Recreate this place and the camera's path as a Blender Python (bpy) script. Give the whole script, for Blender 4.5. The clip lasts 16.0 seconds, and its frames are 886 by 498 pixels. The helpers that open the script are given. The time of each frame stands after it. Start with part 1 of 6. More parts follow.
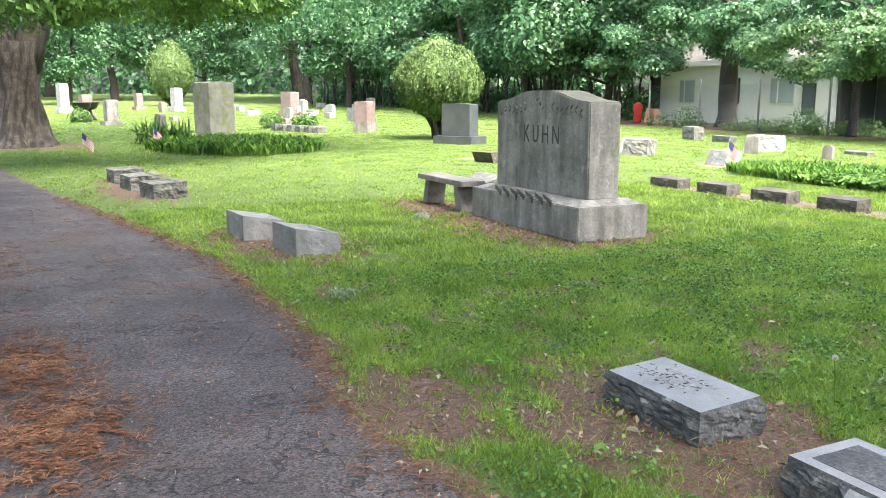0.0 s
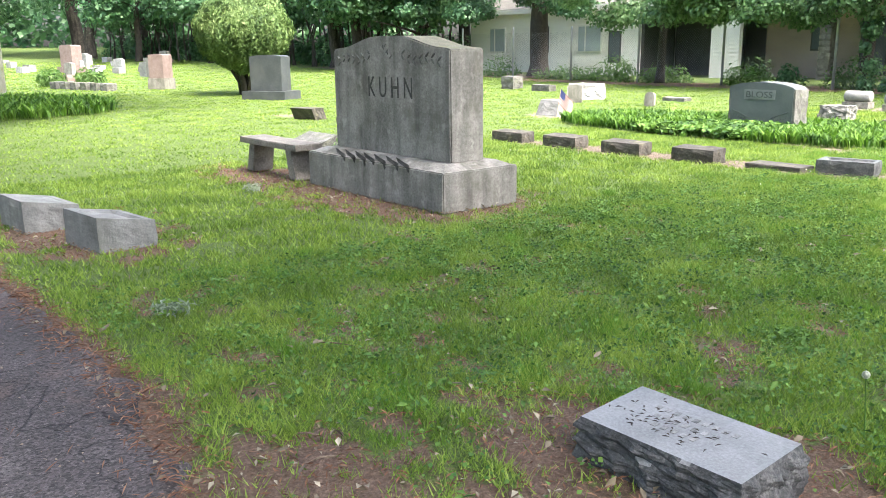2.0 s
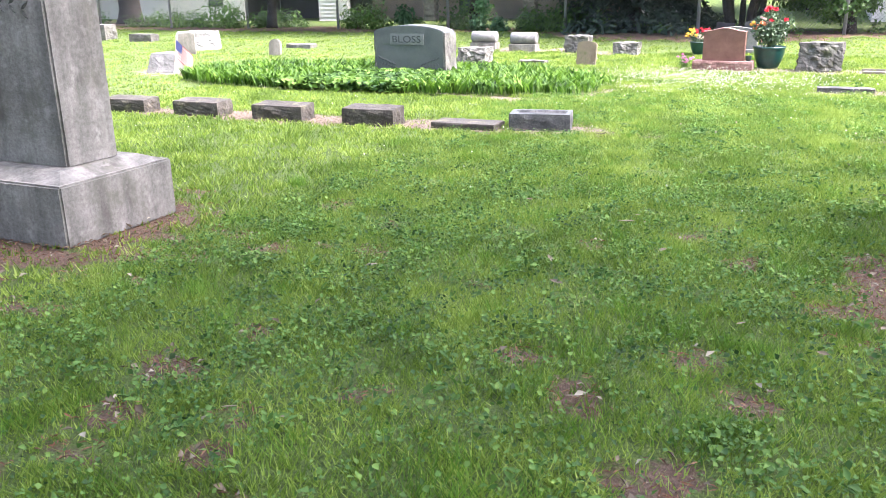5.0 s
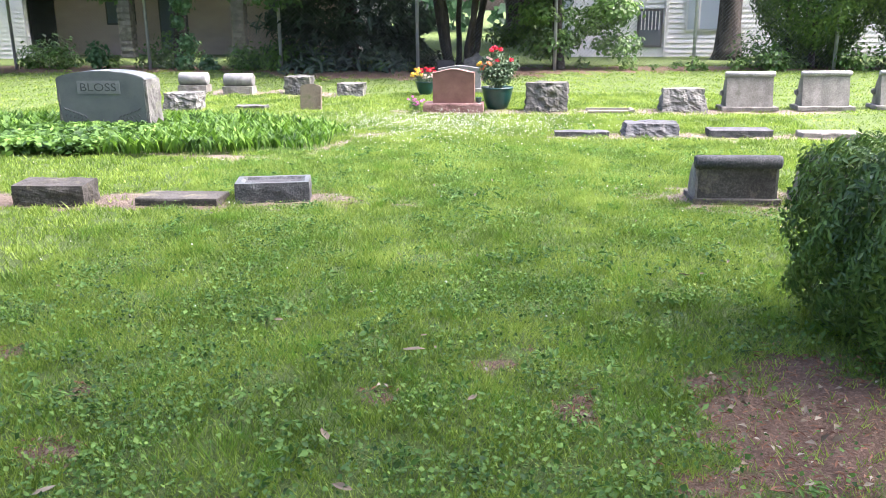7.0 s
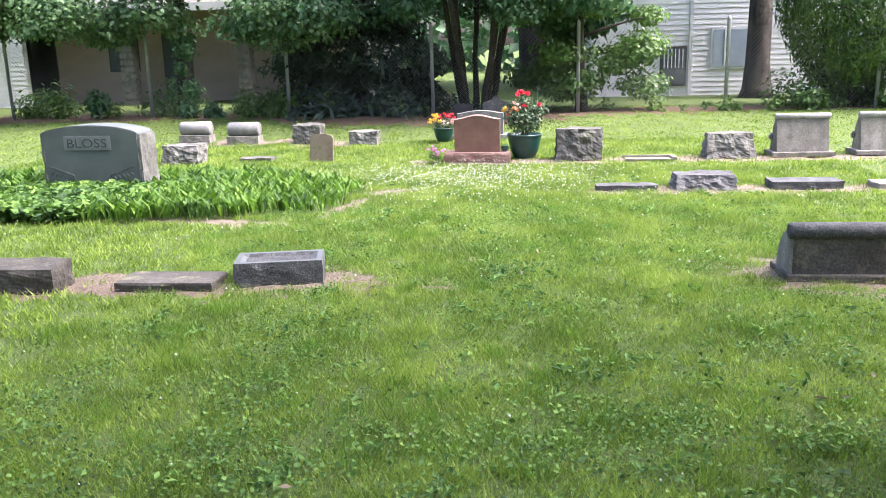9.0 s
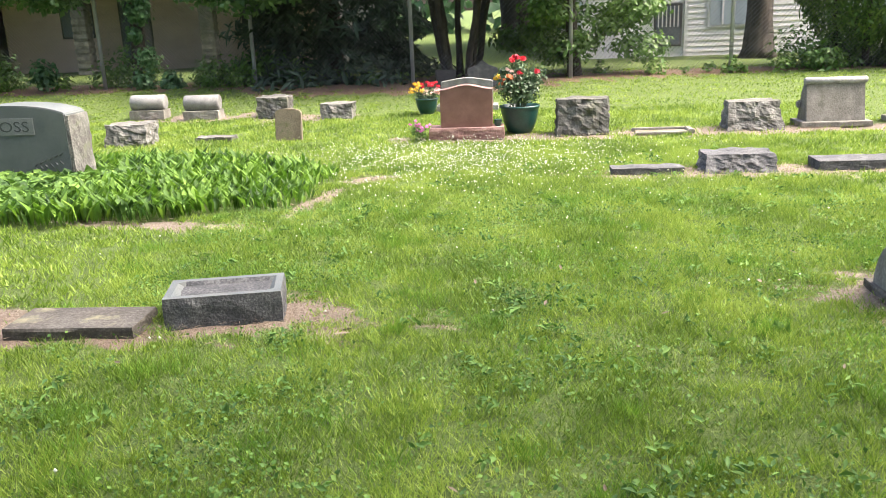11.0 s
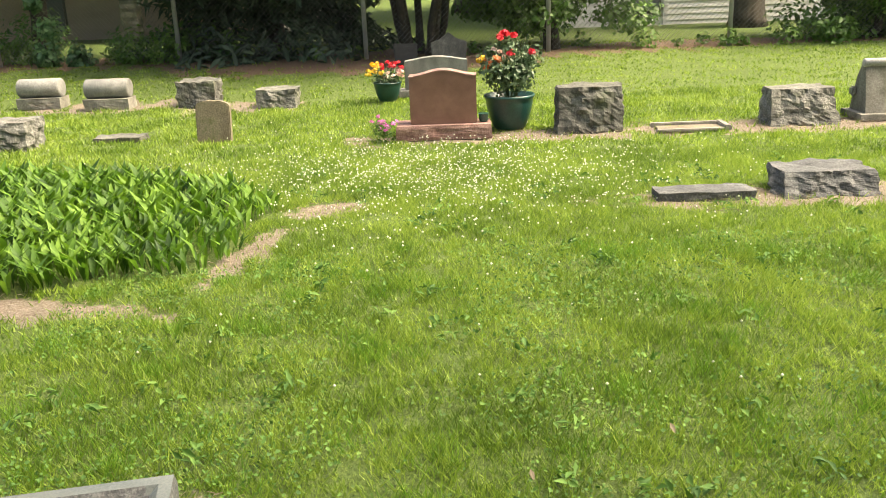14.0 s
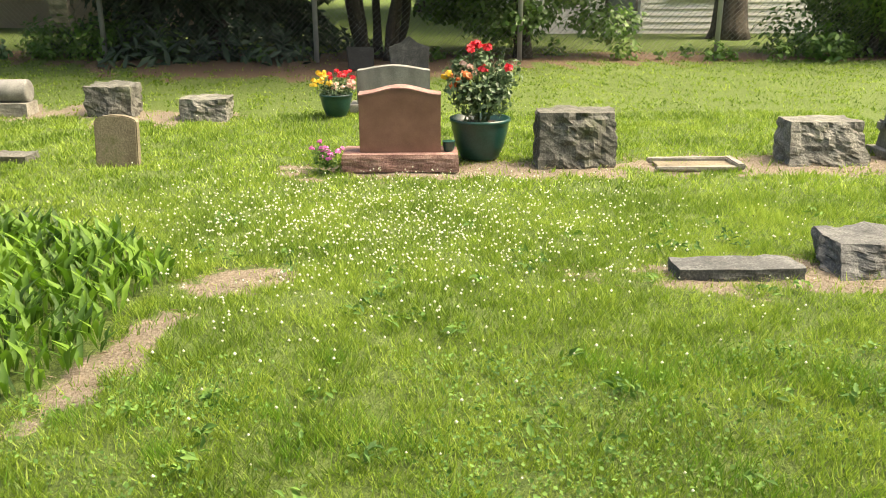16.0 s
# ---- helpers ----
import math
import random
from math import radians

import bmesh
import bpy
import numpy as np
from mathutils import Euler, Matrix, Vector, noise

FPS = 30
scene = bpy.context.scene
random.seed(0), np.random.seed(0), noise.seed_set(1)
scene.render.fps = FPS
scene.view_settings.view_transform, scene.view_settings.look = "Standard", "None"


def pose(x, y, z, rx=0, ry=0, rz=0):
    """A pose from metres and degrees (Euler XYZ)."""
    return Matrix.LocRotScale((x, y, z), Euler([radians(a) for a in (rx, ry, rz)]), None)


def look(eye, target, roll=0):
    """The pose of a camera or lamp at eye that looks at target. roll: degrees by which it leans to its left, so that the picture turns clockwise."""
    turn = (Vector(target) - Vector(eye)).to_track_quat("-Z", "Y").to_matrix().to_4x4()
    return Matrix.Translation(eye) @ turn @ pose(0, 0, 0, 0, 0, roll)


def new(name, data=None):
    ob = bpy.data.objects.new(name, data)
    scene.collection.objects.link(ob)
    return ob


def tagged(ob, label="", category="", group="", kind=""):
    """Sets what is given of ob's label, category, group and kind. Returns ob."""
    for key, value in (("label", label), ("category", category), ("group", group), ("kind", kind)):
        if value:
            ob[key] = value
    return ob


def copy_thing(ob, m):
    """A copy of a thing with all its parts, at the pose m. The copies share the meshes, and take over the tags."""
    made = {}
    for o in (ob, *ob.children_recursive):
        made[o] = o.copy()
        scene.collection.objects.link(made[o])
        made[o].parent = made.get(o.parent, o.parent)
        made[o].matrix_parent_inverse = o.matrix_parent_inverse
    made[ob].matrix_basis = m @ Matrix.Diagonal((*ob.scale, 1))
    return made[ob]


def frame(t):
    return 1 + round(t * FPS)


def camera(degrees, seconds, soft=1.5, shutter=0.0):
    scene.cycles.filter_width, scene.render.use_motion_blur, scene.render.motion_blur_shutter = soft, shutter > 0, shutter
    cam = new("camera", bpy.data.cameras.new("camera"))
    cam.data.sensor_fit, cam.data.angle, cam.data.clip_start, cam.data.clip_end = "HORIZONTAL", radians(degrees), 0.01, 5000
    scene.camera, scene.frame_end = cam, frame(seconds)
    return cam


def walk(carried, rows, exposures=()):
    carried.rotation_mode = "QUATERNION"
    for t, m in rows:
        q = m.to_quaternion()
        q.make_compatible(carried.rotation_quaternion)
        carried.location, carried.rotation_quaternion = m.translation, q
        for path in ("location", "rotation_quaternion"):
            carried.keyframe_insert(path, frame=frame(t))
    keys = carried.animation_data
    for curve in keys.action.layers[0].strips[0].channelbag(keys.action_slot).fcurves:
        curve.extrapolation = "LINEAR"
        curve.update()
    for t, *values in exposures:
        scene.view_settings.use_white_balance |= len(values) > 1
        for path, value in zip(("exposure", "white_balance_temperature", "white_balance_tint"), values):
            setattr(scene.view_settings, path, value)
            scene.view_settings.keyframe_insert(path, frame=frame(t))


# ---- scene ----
cam = camera(55.2, 16.0, soft=0.8)
PATH = [
    (0, (0.018, 0.014, 1.537), (0.888, 1.779, 1.18), -0.1),
    (0.5, (0.059, 0.393, 1.503), (1.039, 2.101, 1.156), -0.5),
    (1, (0.096, 0.728, 1.521), (1.217, 2.34, 1.144), -0.2),
    (1.5, (0.316, 1.096, 1.494), (1.518, 2.638, 1.069), -0.2),
    (2, (0.388, 1.433, 1.492), (1.618, 2.939, 1.025), -0.7),
    (2.5, (0.511, 1.809, 1.512), (1.801, 3.268, 1.055), -1.3),
    (3, (0.762, 2.1, 1.511), (2.095, 3.532, 1.096), -2.0),
    (3.5, (0.967, 2.454, 1.505), (2.339, 3.843, 1.069), -2.5),
    (4, (1.167, 2.759, 1.483), (2.633, 4.014, 0.958), -1.9),
    (4.5, (1.475, 2.996, 1.482), (3.066, 4.06, 0.901), -1.4),
    (5, (1.752, 3.325, 1.457), (3.49, 4.112, 0.855), -1.1),
    (5.2, (1.84, 3.432, 1.467), (3.629, 4.094, 0.866), -1.0),
    (7.3, (3.281, 3.942, 1.561), (5.2, 4.107, 1.023), -0.6),
    (7.5, (3.373, 4.002, 1.56), (5.294, 4.162, 1.028), -0.7),
    (8, (3.688, 4.156, 1.613), (5.62, 4.325, 1.126), -1.5),
    (8.5, (3.995, 4.186, 1.598), (5.935, 4.387, 1.157), -1.8),
    (9, (4.34, 4.199, 1.588), (6.277, 4.399, 1.129), -1.5),
    (9.5, (4.675, 4.289, 1.592), (6.611, 4.448, 1.117), -1.8),
    (9.7, (4.807, 4.313, 1.569), (6.741, 4.457, 1.08), -1.9),
    (11.8, (6.507, 4.492, 1.573), (8.416, 4.631, 0.992), -2.2),
    (12, (6.672, 4.502, 1.555), (8.578, 4.62, 0.96), -2.0),
    (12.5, (7.07, 4.558, 1.585), (8.978, 4.603, 0.986), -1.8),
    (13, (7.476, 4.604, 1.578), (9.379, 4.62, 0.963), -1.6),
    (13.5, (7.887, 4.733, 1.555), (9.783, 4.776, 0.921), -1.7),
    (14, (8.176, 4.847, 1.571), (10.075, 4.877, 0.947), -2.2),
    (14.5, (8.599, 4.776, 1.587), (10.502, 4.756, 0.973), -1.9),
    (15, (8.943, 4.806, 1.56), (10.843, 4.745, 0.937), -1.5),
    (15.5, (9.293, 4.868, 1.56), (11.189, 4.798, 0.927), -1.1),
    (16, (9.727, 4.83, 1.557), (11.624, 4.759, 0.926), -0.0),
]
walk(cam, [(t, look(eye, target, roll)) for t, eye, target, roll in PATH],
     [(0, 2.6, 6300, 10), (3.5, 2.58, 6200, 17), (5.2, 2.75, 6000, 23), (7.3, 2.4, 6000, 23), (9.7, 2.28, 6100, 22), (12, 2.1, 7400, 10), (16, 1.85, 8200, 6)])

# ---- world and light ----
world = bpy.data.worlds.new("world")
scene.world = world
world.use_nodes = True
sky = world.node_tree.nodes.new("ShaderNodeTexSky")
sky.sky_type, sky.sun_disc = "NISHITA", False
sky.sun_elevation, sky.sun_rotation = radians(58), radians(177)
sky.air_density, sky.dust_density, sky.ozone_density = 1.0, 6.0, 0.6
world.node_tree.links.new(sky.outputs[0], world.node_tree.nodes["Background"].inputs[0])
world.node_tree.nodes["Background"].inputs[1].default_value = 0.15
sun = new("sun", bpy.data.lights.new("sun", "SUN"))
sun.data.energy, sun.data.angle, sun.data.color = 2.4, radians(34), (1.0, 0.95, 0.86)
sun.matrix_world = look((0.4, -8.0, 13), (0, 0, 0))

# ---- materials ----


def surface(name, colours, scale=4.0, fine=60.0, rough=0.85, bump=0.3, metal=0.0, spread=0.0, stain=None, stain_scale=1.3, stain_at=0.55, streak=0.0, lichen=None):
    """A mineral, wooden or painted surface: three tones at a coarse and a fine scale, relief, and an optional stain."""
    m = bpy.data.materials.new(name)
    m.use_nodes = True
    n, k = m.node_tree.nodes, m.node_tree.links
    b = n["Principled BSDF"]
    b.inputs["Roughness"].default_value, b.inputs["Metallic"].default_value = rough, metal
    co = n.new("ShaderNodeTexCoord").outputs["Object"]
    info = n.new("ShaderNodeObjectInfo").outputs["Random"]
    shift = n.new("ShaderNodeVectorMath")
    shift.operation = "MULTIPLY_ADD"
    k.new(info, shift.inputs[0])
    shift.inputs[1].default_value = (37, 19, 53)
    k.new(co, shift.inputs[2])
    pos = shift.outputs[0]

    def cloud(s, detail=5.0):
        t = n.new("ShaderNodeTexNoise")
        t.inputs["Scale"].default_value, t.inputs["Detail"].default_value, t.inputs["Roughness"].default_value = s, detail, 0.65
        k.new(pos, t.inputs["Vector"])
        return t.outputs["Fac"]
    big, small = cloud(scale), cloud(fine, 3)
    mix = n.new("ShaderNodeMath")
    mix.operation = "MULTIPLY_ADD"
    k.new(small, mix.inputs[0])
    mix.inputs[1].default_value = 0.5
    half = n.new("ShaderNodeMath")
    half.operation = "MULTIPLY"
    k.new(big, half.inputs[0])
    half.inputs[1].default_value = 0.5
    k.new(half.outputs[0], mix.inputs[2])
    ramp = n.new("ShaderNodeValToRGB")
    ramp.color_ramp.elements[0].position, ramp.color_ramp.elements[1].position = 0.34, 0.66
    ramp.color_ramp.elements[0].color = (*colours[0], 1)
    ramp.color_ramp.elements[1].color = (*colours[2], 1)
    ramp.color_ramp.elements.new(0.5).color = (*colours[1], 1)
    k.new(mix.outputs[0], ramp.inputs[0])
    out = ramp.outputs[0]
    if stain:
        cut = n.new("ShaderNodeMapRange")
        cut.inputs[1].default_value, cut.inputs[2].default_value = stain_at, stain_at + 0.14
        k.new(cloud(stain_scale, 8), cut.inputs[0])
        over = n.new("ShaderNodeMixRGB")
        over.inputs[2].default_value = (*stain, 1)
        k.new(cut.outputs[0], over.inputs[0])
        k.new(out, over.inputs[1])
        out = over.outputs[0]
    if lichen:
        crust = n.new("ShaderNodeMapRange")
        crust.inputs[1].default_value, crust.inputs[2].default_value, crust.inputs[4].default_value = 0.56, 0.68, 0.75
        k.new(cloud(9.0, 8), crust.inputs[0])
        grown = n.new("ShaderNodeMixRGB")
        grown.inputs[2].default_value = (*lichen, 1)
        k.new(crust.outputs[0], grown.inputs[0])
        k.new(out, grown.inputs[1])
        out = grown.outputs[0]
    if streak:
        squeeze = n.new("ShaderNodeVectorMath")
        squeeze.operation = "MULTIPLY"
        k.new(pos, squeeze.inputs[0])
        squeeze.inputs[1].default_value = (7, 7, 1.1)
        run = n.new("ShaderNodeTexNoise")
        run.inputs["Scale"].default_value, run.inputs["Detail"].default_value = 1.0, 6
        k.new(squeeze.outputs[0], run.inputs["Vector"])
        span = n.new("ShaderNodeMapRange")
        span.inputs[1].default_value, span.inputs[2].default_value, span.inputs[3].default_value, span.inputs[4].default_value = 0.42, 0.62, 1.0, 1.0 - streak
        k.new(run.outputs["Fac"], span.inputs[0])
        wash_mix = n.new("ShaderNodeMixRGB")
        wash_mix.blend_type, wash_mix.inputs[0].default_value = "MULTIPLY", 1.0
        k.new(out, wash_mix.inputs[1])
        k.new(span.outputs[0], wash_mix.inputs[2])
        out = wash_mix.outputs[0]
    if spread:
        hsv = n.new("ShaderNodeHueSaturation")
        vary = n.new("ShaderNodeMapRange")
        vary.inputs[3].default_value, vary.inputs[4].default_value = 1 - spread, 1 + spread
        k.new(info, vary.inputs[0])
        k.new(vary.outputs[0], hsv.inputs["Value"])
        k.new(out, hsv.inputs["Color"])
        out = hsv.outputs[0]
    k.new(out, b.inputs["Base Color"])
    if bump:
        bp = n.new("ShaderNodeBump")
        bp.inputs["Strength"].default_value, bp.inputs["Distance"].default_value = bump, 0.02
        k.new(mix.outputs[0], bp.inputs["Height"])
        k.new(bp.outputs[0], b.inputs["Normal"])
    return m


def leafy(name, dark, mid, light, through_light=0.35, patch=1.2, rough=0.5):
    """Thin leaves: each leaf its own tone, drifting over the plant, letting some light through."""
    m = bpy.data.materials.new(name)
    m.use_nodes = True
    n, k = m.node_tree.nodes, m.node_tree.links
    b = n["Principled BSDF"]
    b.inputs["Roughness"].default_value = rough
    geo = n.new("ShaderNodeNewGeometry")
    t = n.new("ShaderNodeTexNoise")
    t.inputs["Scale"].default_value, t.inputs["Detail"].default_value = patch, 3
    k.new(geo.outputs["Position"], t.inputs["Vector"])
    add = n.new("ShaderNodeMath")
    add.operation = "MULTIPLY_ADD"
    k.new(geo.outputs["Random Per Island"], add.inputs[0])
    add.inputs[1].default_value = 0.5
    lower = n.new("ShaderNodeMath")
    lower.operation = "MULTIPLY_ADD"
    k.new(t.outputs["Fac"], lower.inputs[0])
    lower.inputs[1].default_value, lower.inputs[2].default_value = 1.1, -0.3
    k.new(lower.outputs[0], add.inputs[2])
    ramp = n.new("ShaderNodeValToRGB")
    ramp.color_ramp.elements[0].position, ramp.color_ramp.elements[1].position = 0.2, 0.85
    ramp.color_ramp.elements[0].color, ramp.color_ramp.elements[1].color = (*dark, 1), (*light, 1)
    ramp.color_ramp.elements.new(0.5).color = (*mid, 1)
    k.new(add.outputs[0], ramp.inputs[0])
    k.new(ramp.outputs[0], b.inputs["Base Color"])
    tr = n.new("ShaderNodeBsdfTranslucent")
    k.new(ramp.outputs[0], tr.inputs[0])
    mix = n.new("ShaderNodeMixShader")
    mix.inputs[0].default_value = through_light
    k.new(b.outputs[0], mix.inputs[1])
    k.new(tr.outputs[0], mix.inputs[2])
    k.new(mix.outputs[0], n["Material Output"].inputs[0])
    return m


GRANITE = surface("grey_granite", ((0.09, 0.092, 0.09), (0.19, 0.19, 0.182), (0.31, 0.31, 0.295)), 5, 90, 0.8, 0.35, spread=0.15)
OLD_GRANITE = surface("weathered_granite", ((0.15, 0.145, 0.128), (0.235, 0.228, 0.205), (0.32, 0.31, 0.285)), 3.0, 45, 0.95, 0.3, stain=(0.15, 0.146, 0.12), stain_at=0.5, stain_scale=2.6, streak=0.38, lichen=(0.36, 0.355, 0.32))
MOSSY = surface("mossy_granite", ((0.12, 0.12, 0.1), (0.24, 0.24, 0.2), (0.36, 0.35, 0.3)), 3, 60, 0.9, 0.4, stain=(0.17, 0.18, 0.05), stain_at=0.5, stain_scale=2.4)
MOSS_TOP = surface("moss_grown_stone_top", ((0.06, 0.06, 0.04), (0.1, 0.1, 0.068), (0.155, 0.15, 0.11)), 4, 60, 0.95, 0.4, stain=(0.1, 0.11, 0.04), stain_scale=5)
ROCK = surface("rough_rock_face", ((0.04, 0.04, 0.037), (0.1, 0.1, 0.09), (0.23, 0.23, 0.21)), 7, 60, 0.9, 0.7, spread=0.2, stain=(0.1, 0.11, 0.07), stain_scale=4)
DARK_ROCK = surface("dark_rock_face", ((0.025, 0.028, 0.03), (0.065, 0.068, 0.07), (0.16, 0.163, 0.16)), 6, 70, 0.9, 0.6, spread=0.2)
BROWN_ROCK = surface("brown_weathered_stone", ((0.03, 0.027, 0.022), (0.06, 0.055, 0.046), (0.125, 0.118, 0.1)), 5, 60, 0.9, 0.5, spread=0.2, stain=(0.17, 0.16, 0.1), stain_scale=6)
CONCRETE = surface("old_concrete", ((0.11, 0.115, 0.11), (0.18, 0.185, 0.178), (0.27, 0.275, 0.265)), 3, 90, 0.92, 0.35, stain=(0.14, 0.145, 0.13), spread=0.08, streak=0.25)
SLATE_STONE = surface("blue_grey_granite", ((0.05, 0.062, 0.062), (0.085, 0.1, 0.1), (0.13, 0.145, 0.14)), 2, 140, 0.7, 0.1, stain=(0.11, 0.12, 0.11))
DARK_SLATE = surface("dark_grey_granite", ((0.028, 0.034, 0.037), (0.05, 0.058, 0.062), (0.085, 0.093, 0.096)), 2, 140, 0.6, 0.1, stain=(0.07, 0.076, 0.074))
SMOOTH_TOP = surface("honed_granite_top", ((0.13, 0.134, 0.134), (0.195, 0.199, 0.198), (0.27, 0.274, 0.272)), 4, 90, 0.6, 0.12, stain=(0.2, 0.2, 0.19), stain_scale=5, stain_at=0.6)
RED_GRANITE = surface("red_granite", ((0.12, 0.058, 0.046), (0.175, 0.088, 0.07), (0.235, 0.125, 0.1)), 6, 190, 0.55, 0.08)
RED_ROCK = surface("red_rock_face", ((0.11, 0.055, 0.05), (0.22, 0.125, 0.11), (0.36, 0.24, 0.215)), 9, 70, 0.9, 0.6)
BROWN_STONE = surface("worn_brown_sandstone", ((0.08, 0.065, 0.045), (0.16, 0.135, 0.095), (0.25, 0.215, 0.16)), 4, 60, 0.95, 0.4, stain=(0.09, 0.1, 0.04), stain_scale=4)
WHITE_STONE = surface("white_marble", ((0.2, 0.198, 0.19), (0.3, 0.298, 0.29), (0.43, 0.426, 0.415)), 5, 50, 0.8, 0.35, stain=(0.17, 0.168, 0.155), stain_scale=4, lichen=(0.15, 0.15, 0.135))
PINK_STONE = surface("pink_granite", ((0.12, 0.085, 0.077), (0.175, 0.128, 0.116), (0.245, 0.186, 0.17)), 5, 80, 0.75, 0.2)
BEIGE = surface("lichened_limestone", ((0.13, 0.125, 0.105), (0.22, 0.21, 0.185), (0.33, 0.32, 0.29)), 4, 50, 0.92, 0.4, stain=(0.1, 0.1, 0.07), spread=0.15, streak=0.3)
# letters stand proud; their dark tone imitates shade in cut strokes
LETTER_SHADE_AND_STAIN = surface("letter_shade_and_palm_stain", ((0.03, 0.03, 0.028), (0.05, 0.05, 0.046), (0.08, 0.08, 0.07)), 10, 90, 0.95, 0.2)
PANEL = surface("lighter_tooled_panel", ((0.11, 0.125, 0.122), (0.15, 0.165, 0.162), (0.2, 0.215, 0.21)), 5, 120, 0.85, 0.2)
# raised letters again, with the shadow of a cut put into the colour
LETTER_DARK = surface("shadowed_cut_letter", ((0.035, 0.042, 0.042), (0.05, 0.058, 0.058), (0.07, 0.08, 0.08)), 10, 90, 0.9, 0.1)
BARK = surface("furrowed_bark", ((0.03, 0.025, 0.02), (0.07, 0.059, 0.048), (0.14, 0.12, 0.1)), 6, 30, 0.95, 1.0, streak=0.65)
DARK_BARK = surface("dark_bark", ((0.018, 0.015, 0.013), (0.04, 0.034, 0.028), (0.08, 0.068, 0.056)), 6, 30, 0.95, 0.8)
SIDING = surface("white_vinyl_siding", ((0.7, 0.69, 0.67), (0.78, 0.77, 0.75), (0.84, 0.83, 0.81)), 1.2, 40, 0.6, 0.05)
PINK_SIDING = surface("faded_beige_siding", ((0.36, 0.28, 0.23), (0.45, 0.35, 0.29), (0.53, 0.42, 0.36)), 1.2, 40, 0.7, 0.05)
TRIM = surface("white_trim_paint", ((0.6, 0.6, 0.58), (0.7, 0.7, 0.68), (0.78, 0.78, 0.76)), 2, 40, 0.5, 0.03)
ROOF = surface("grey_shingles", ((0.1, 0.095, 0.09), (0.15, 0.145, 0.135), (0.22, 0.21, 0.2)), 3, 30, 0.95, 0.5)
# dark window frames, and shade painted onto the porch's gap walls
DARK_PAINT_AND_SHADE = surface("dark_wood_and_porch_shade", ((0.03, 0.03, 0.032), (0.05, 0.05, 0.05), (0.08, 0.08, 0.08)), 3, 40, 0.7, 0.1)
STEEL = surface("galvanised_steel", ((0.25, 0.26, 0.28), (0.34, 0.35, 0.37), (0.43, 0.44, 0.46)), 5, 80, 0.5, 0.05, metal=0.2)
WIRE = surface("weathered_wire", ((0.12, 0.125, 0.13), (0.18, 0.185, 0.19), (0.26, 0.265, 0.27)), 5, 80, 0.6, 0.0, metal=0.4)
GREEN_POT = surface("glazed_teal_green_pot", ((0.006, 0.036, 0.033), (0.011, 0.052, 0.047), (0.02, 0.075, 0.068)), 4, 60, 0.3, 0.05)
BLACK_IRON = surface("black_iron", ((0.01, 0.01, 0.011), (0.02, 0.02, 0.022), (0.045, 0.045, 0.048)), 6, 60, 0.45, 0.1, metal=0.3)
POT_SOIL = surface("potting_soil", ((0.015, 0.011, 0.008), (0.03, 0.022, 0.016), (0.06, 0.045, 0.03)), 20, 90, 1.0, 1.0)
WEATHERED_WOOD = surface("weathered_bench_slab", ((0.09, 0.082, 0.072), (0.16, 0.148, 0.13), (0.25, 0.235, 0.21)), 4, 50, 0.9, 0.4, stain=(0.06, 0.055, 0.045), stain_scale=3)
FLAG_RED = surface("faded_red_cloth", ((0.3, 0.05, 0.05), (0.4, 0.08, 0.08), (0.48, 0.12, 0.12)), 9, 80, 0.9, 0.1)
FLAG_WHITE = surface("white_cloth", ((0.6, 0.58, 0.56), (0.7, 0.68, 0.66), (0.78, 0.76, 0.74)), 9, 80, 0.9, 0.1)
FLAG_BLUE = surface("navy_cloth", ((0.02, 0.025, 0.08), (0.03, 0.04, 0.12), (0.05, 0.06, 0.16)), 9, 80, 0.9, 0.1)
STICK = surface("pale_stick", ((0.3, 0.24, 0.16), (0.42, 0.34, 0.24), (0.52, 0.44, 0.33)), 9, 80, 0.8, 0.1)
TWIG = surface("dead_twig", ((0.06, 0.042, 0.03), (0.12, 0.085, 0.06), (0.2, 0.15, 0.11)), 20, 90, 0.95, 0.3)
RED_PLASTIC = surface("red_plastic", ((0.5, 0.03, 0.02), (0.6, 0.045, 0.03), (0.68, 0.07, 0.05)), 3, 40, 0.5, 0.05)
GLASS = bpy.data.materials.new("window_glass")
GLASS.use_nodes = True
GLASS.node_tree.nodes["Principled BSDF"].inputs["Base Color"].default_value = (0.1, 0.12, 0.14, 1)
GLASS.node_tree.nodes["Principled BSDF"].inputs["Roughness"].default_value = 0.06
CURTAIN = surface("pale_window_blind", ((0.24, 0.29, 0.34), (0.32, 0.38, 0.43), (0.4, 0.46, 0.5)), 1, 60, 0.7, 0.05)

GRASS = leafy("grass_blades", (0.075, 0.145, 0.016), (0.18, 0.29, 0.032), (0.34, 0.45, 0.085), 0.5, 1.4, 0.5)
LUSH = leafy("lush_grass", (0.06, 0.15, 0.012), (0.12, 0.26, 0.022), (0.22, 0.38, 0.05), 0.5, 2.0, 0.5)
WEEDS = leafy("creeping_weed_leaves", (0.035, 0.1, 0.016), (0.085, 0.19, 0.03), (0.15, 0.275, 0.05), 0.3, 1.5, 0.75)
WEEDS_DARK = leafy("dark_ground_ivy", (0.02, 0.062, 0.01), (0.065, 0.15, 0.022), (0.17, 0.3, 0.05), 0.3, 2.5, 0.75)
STRAW = leafy("dry_straw", (0.13, 0.095, 0.065), (0.25, 0.195, 0.14), (0.4, 0.33, 0.25), 0.15, 3, 0.8)
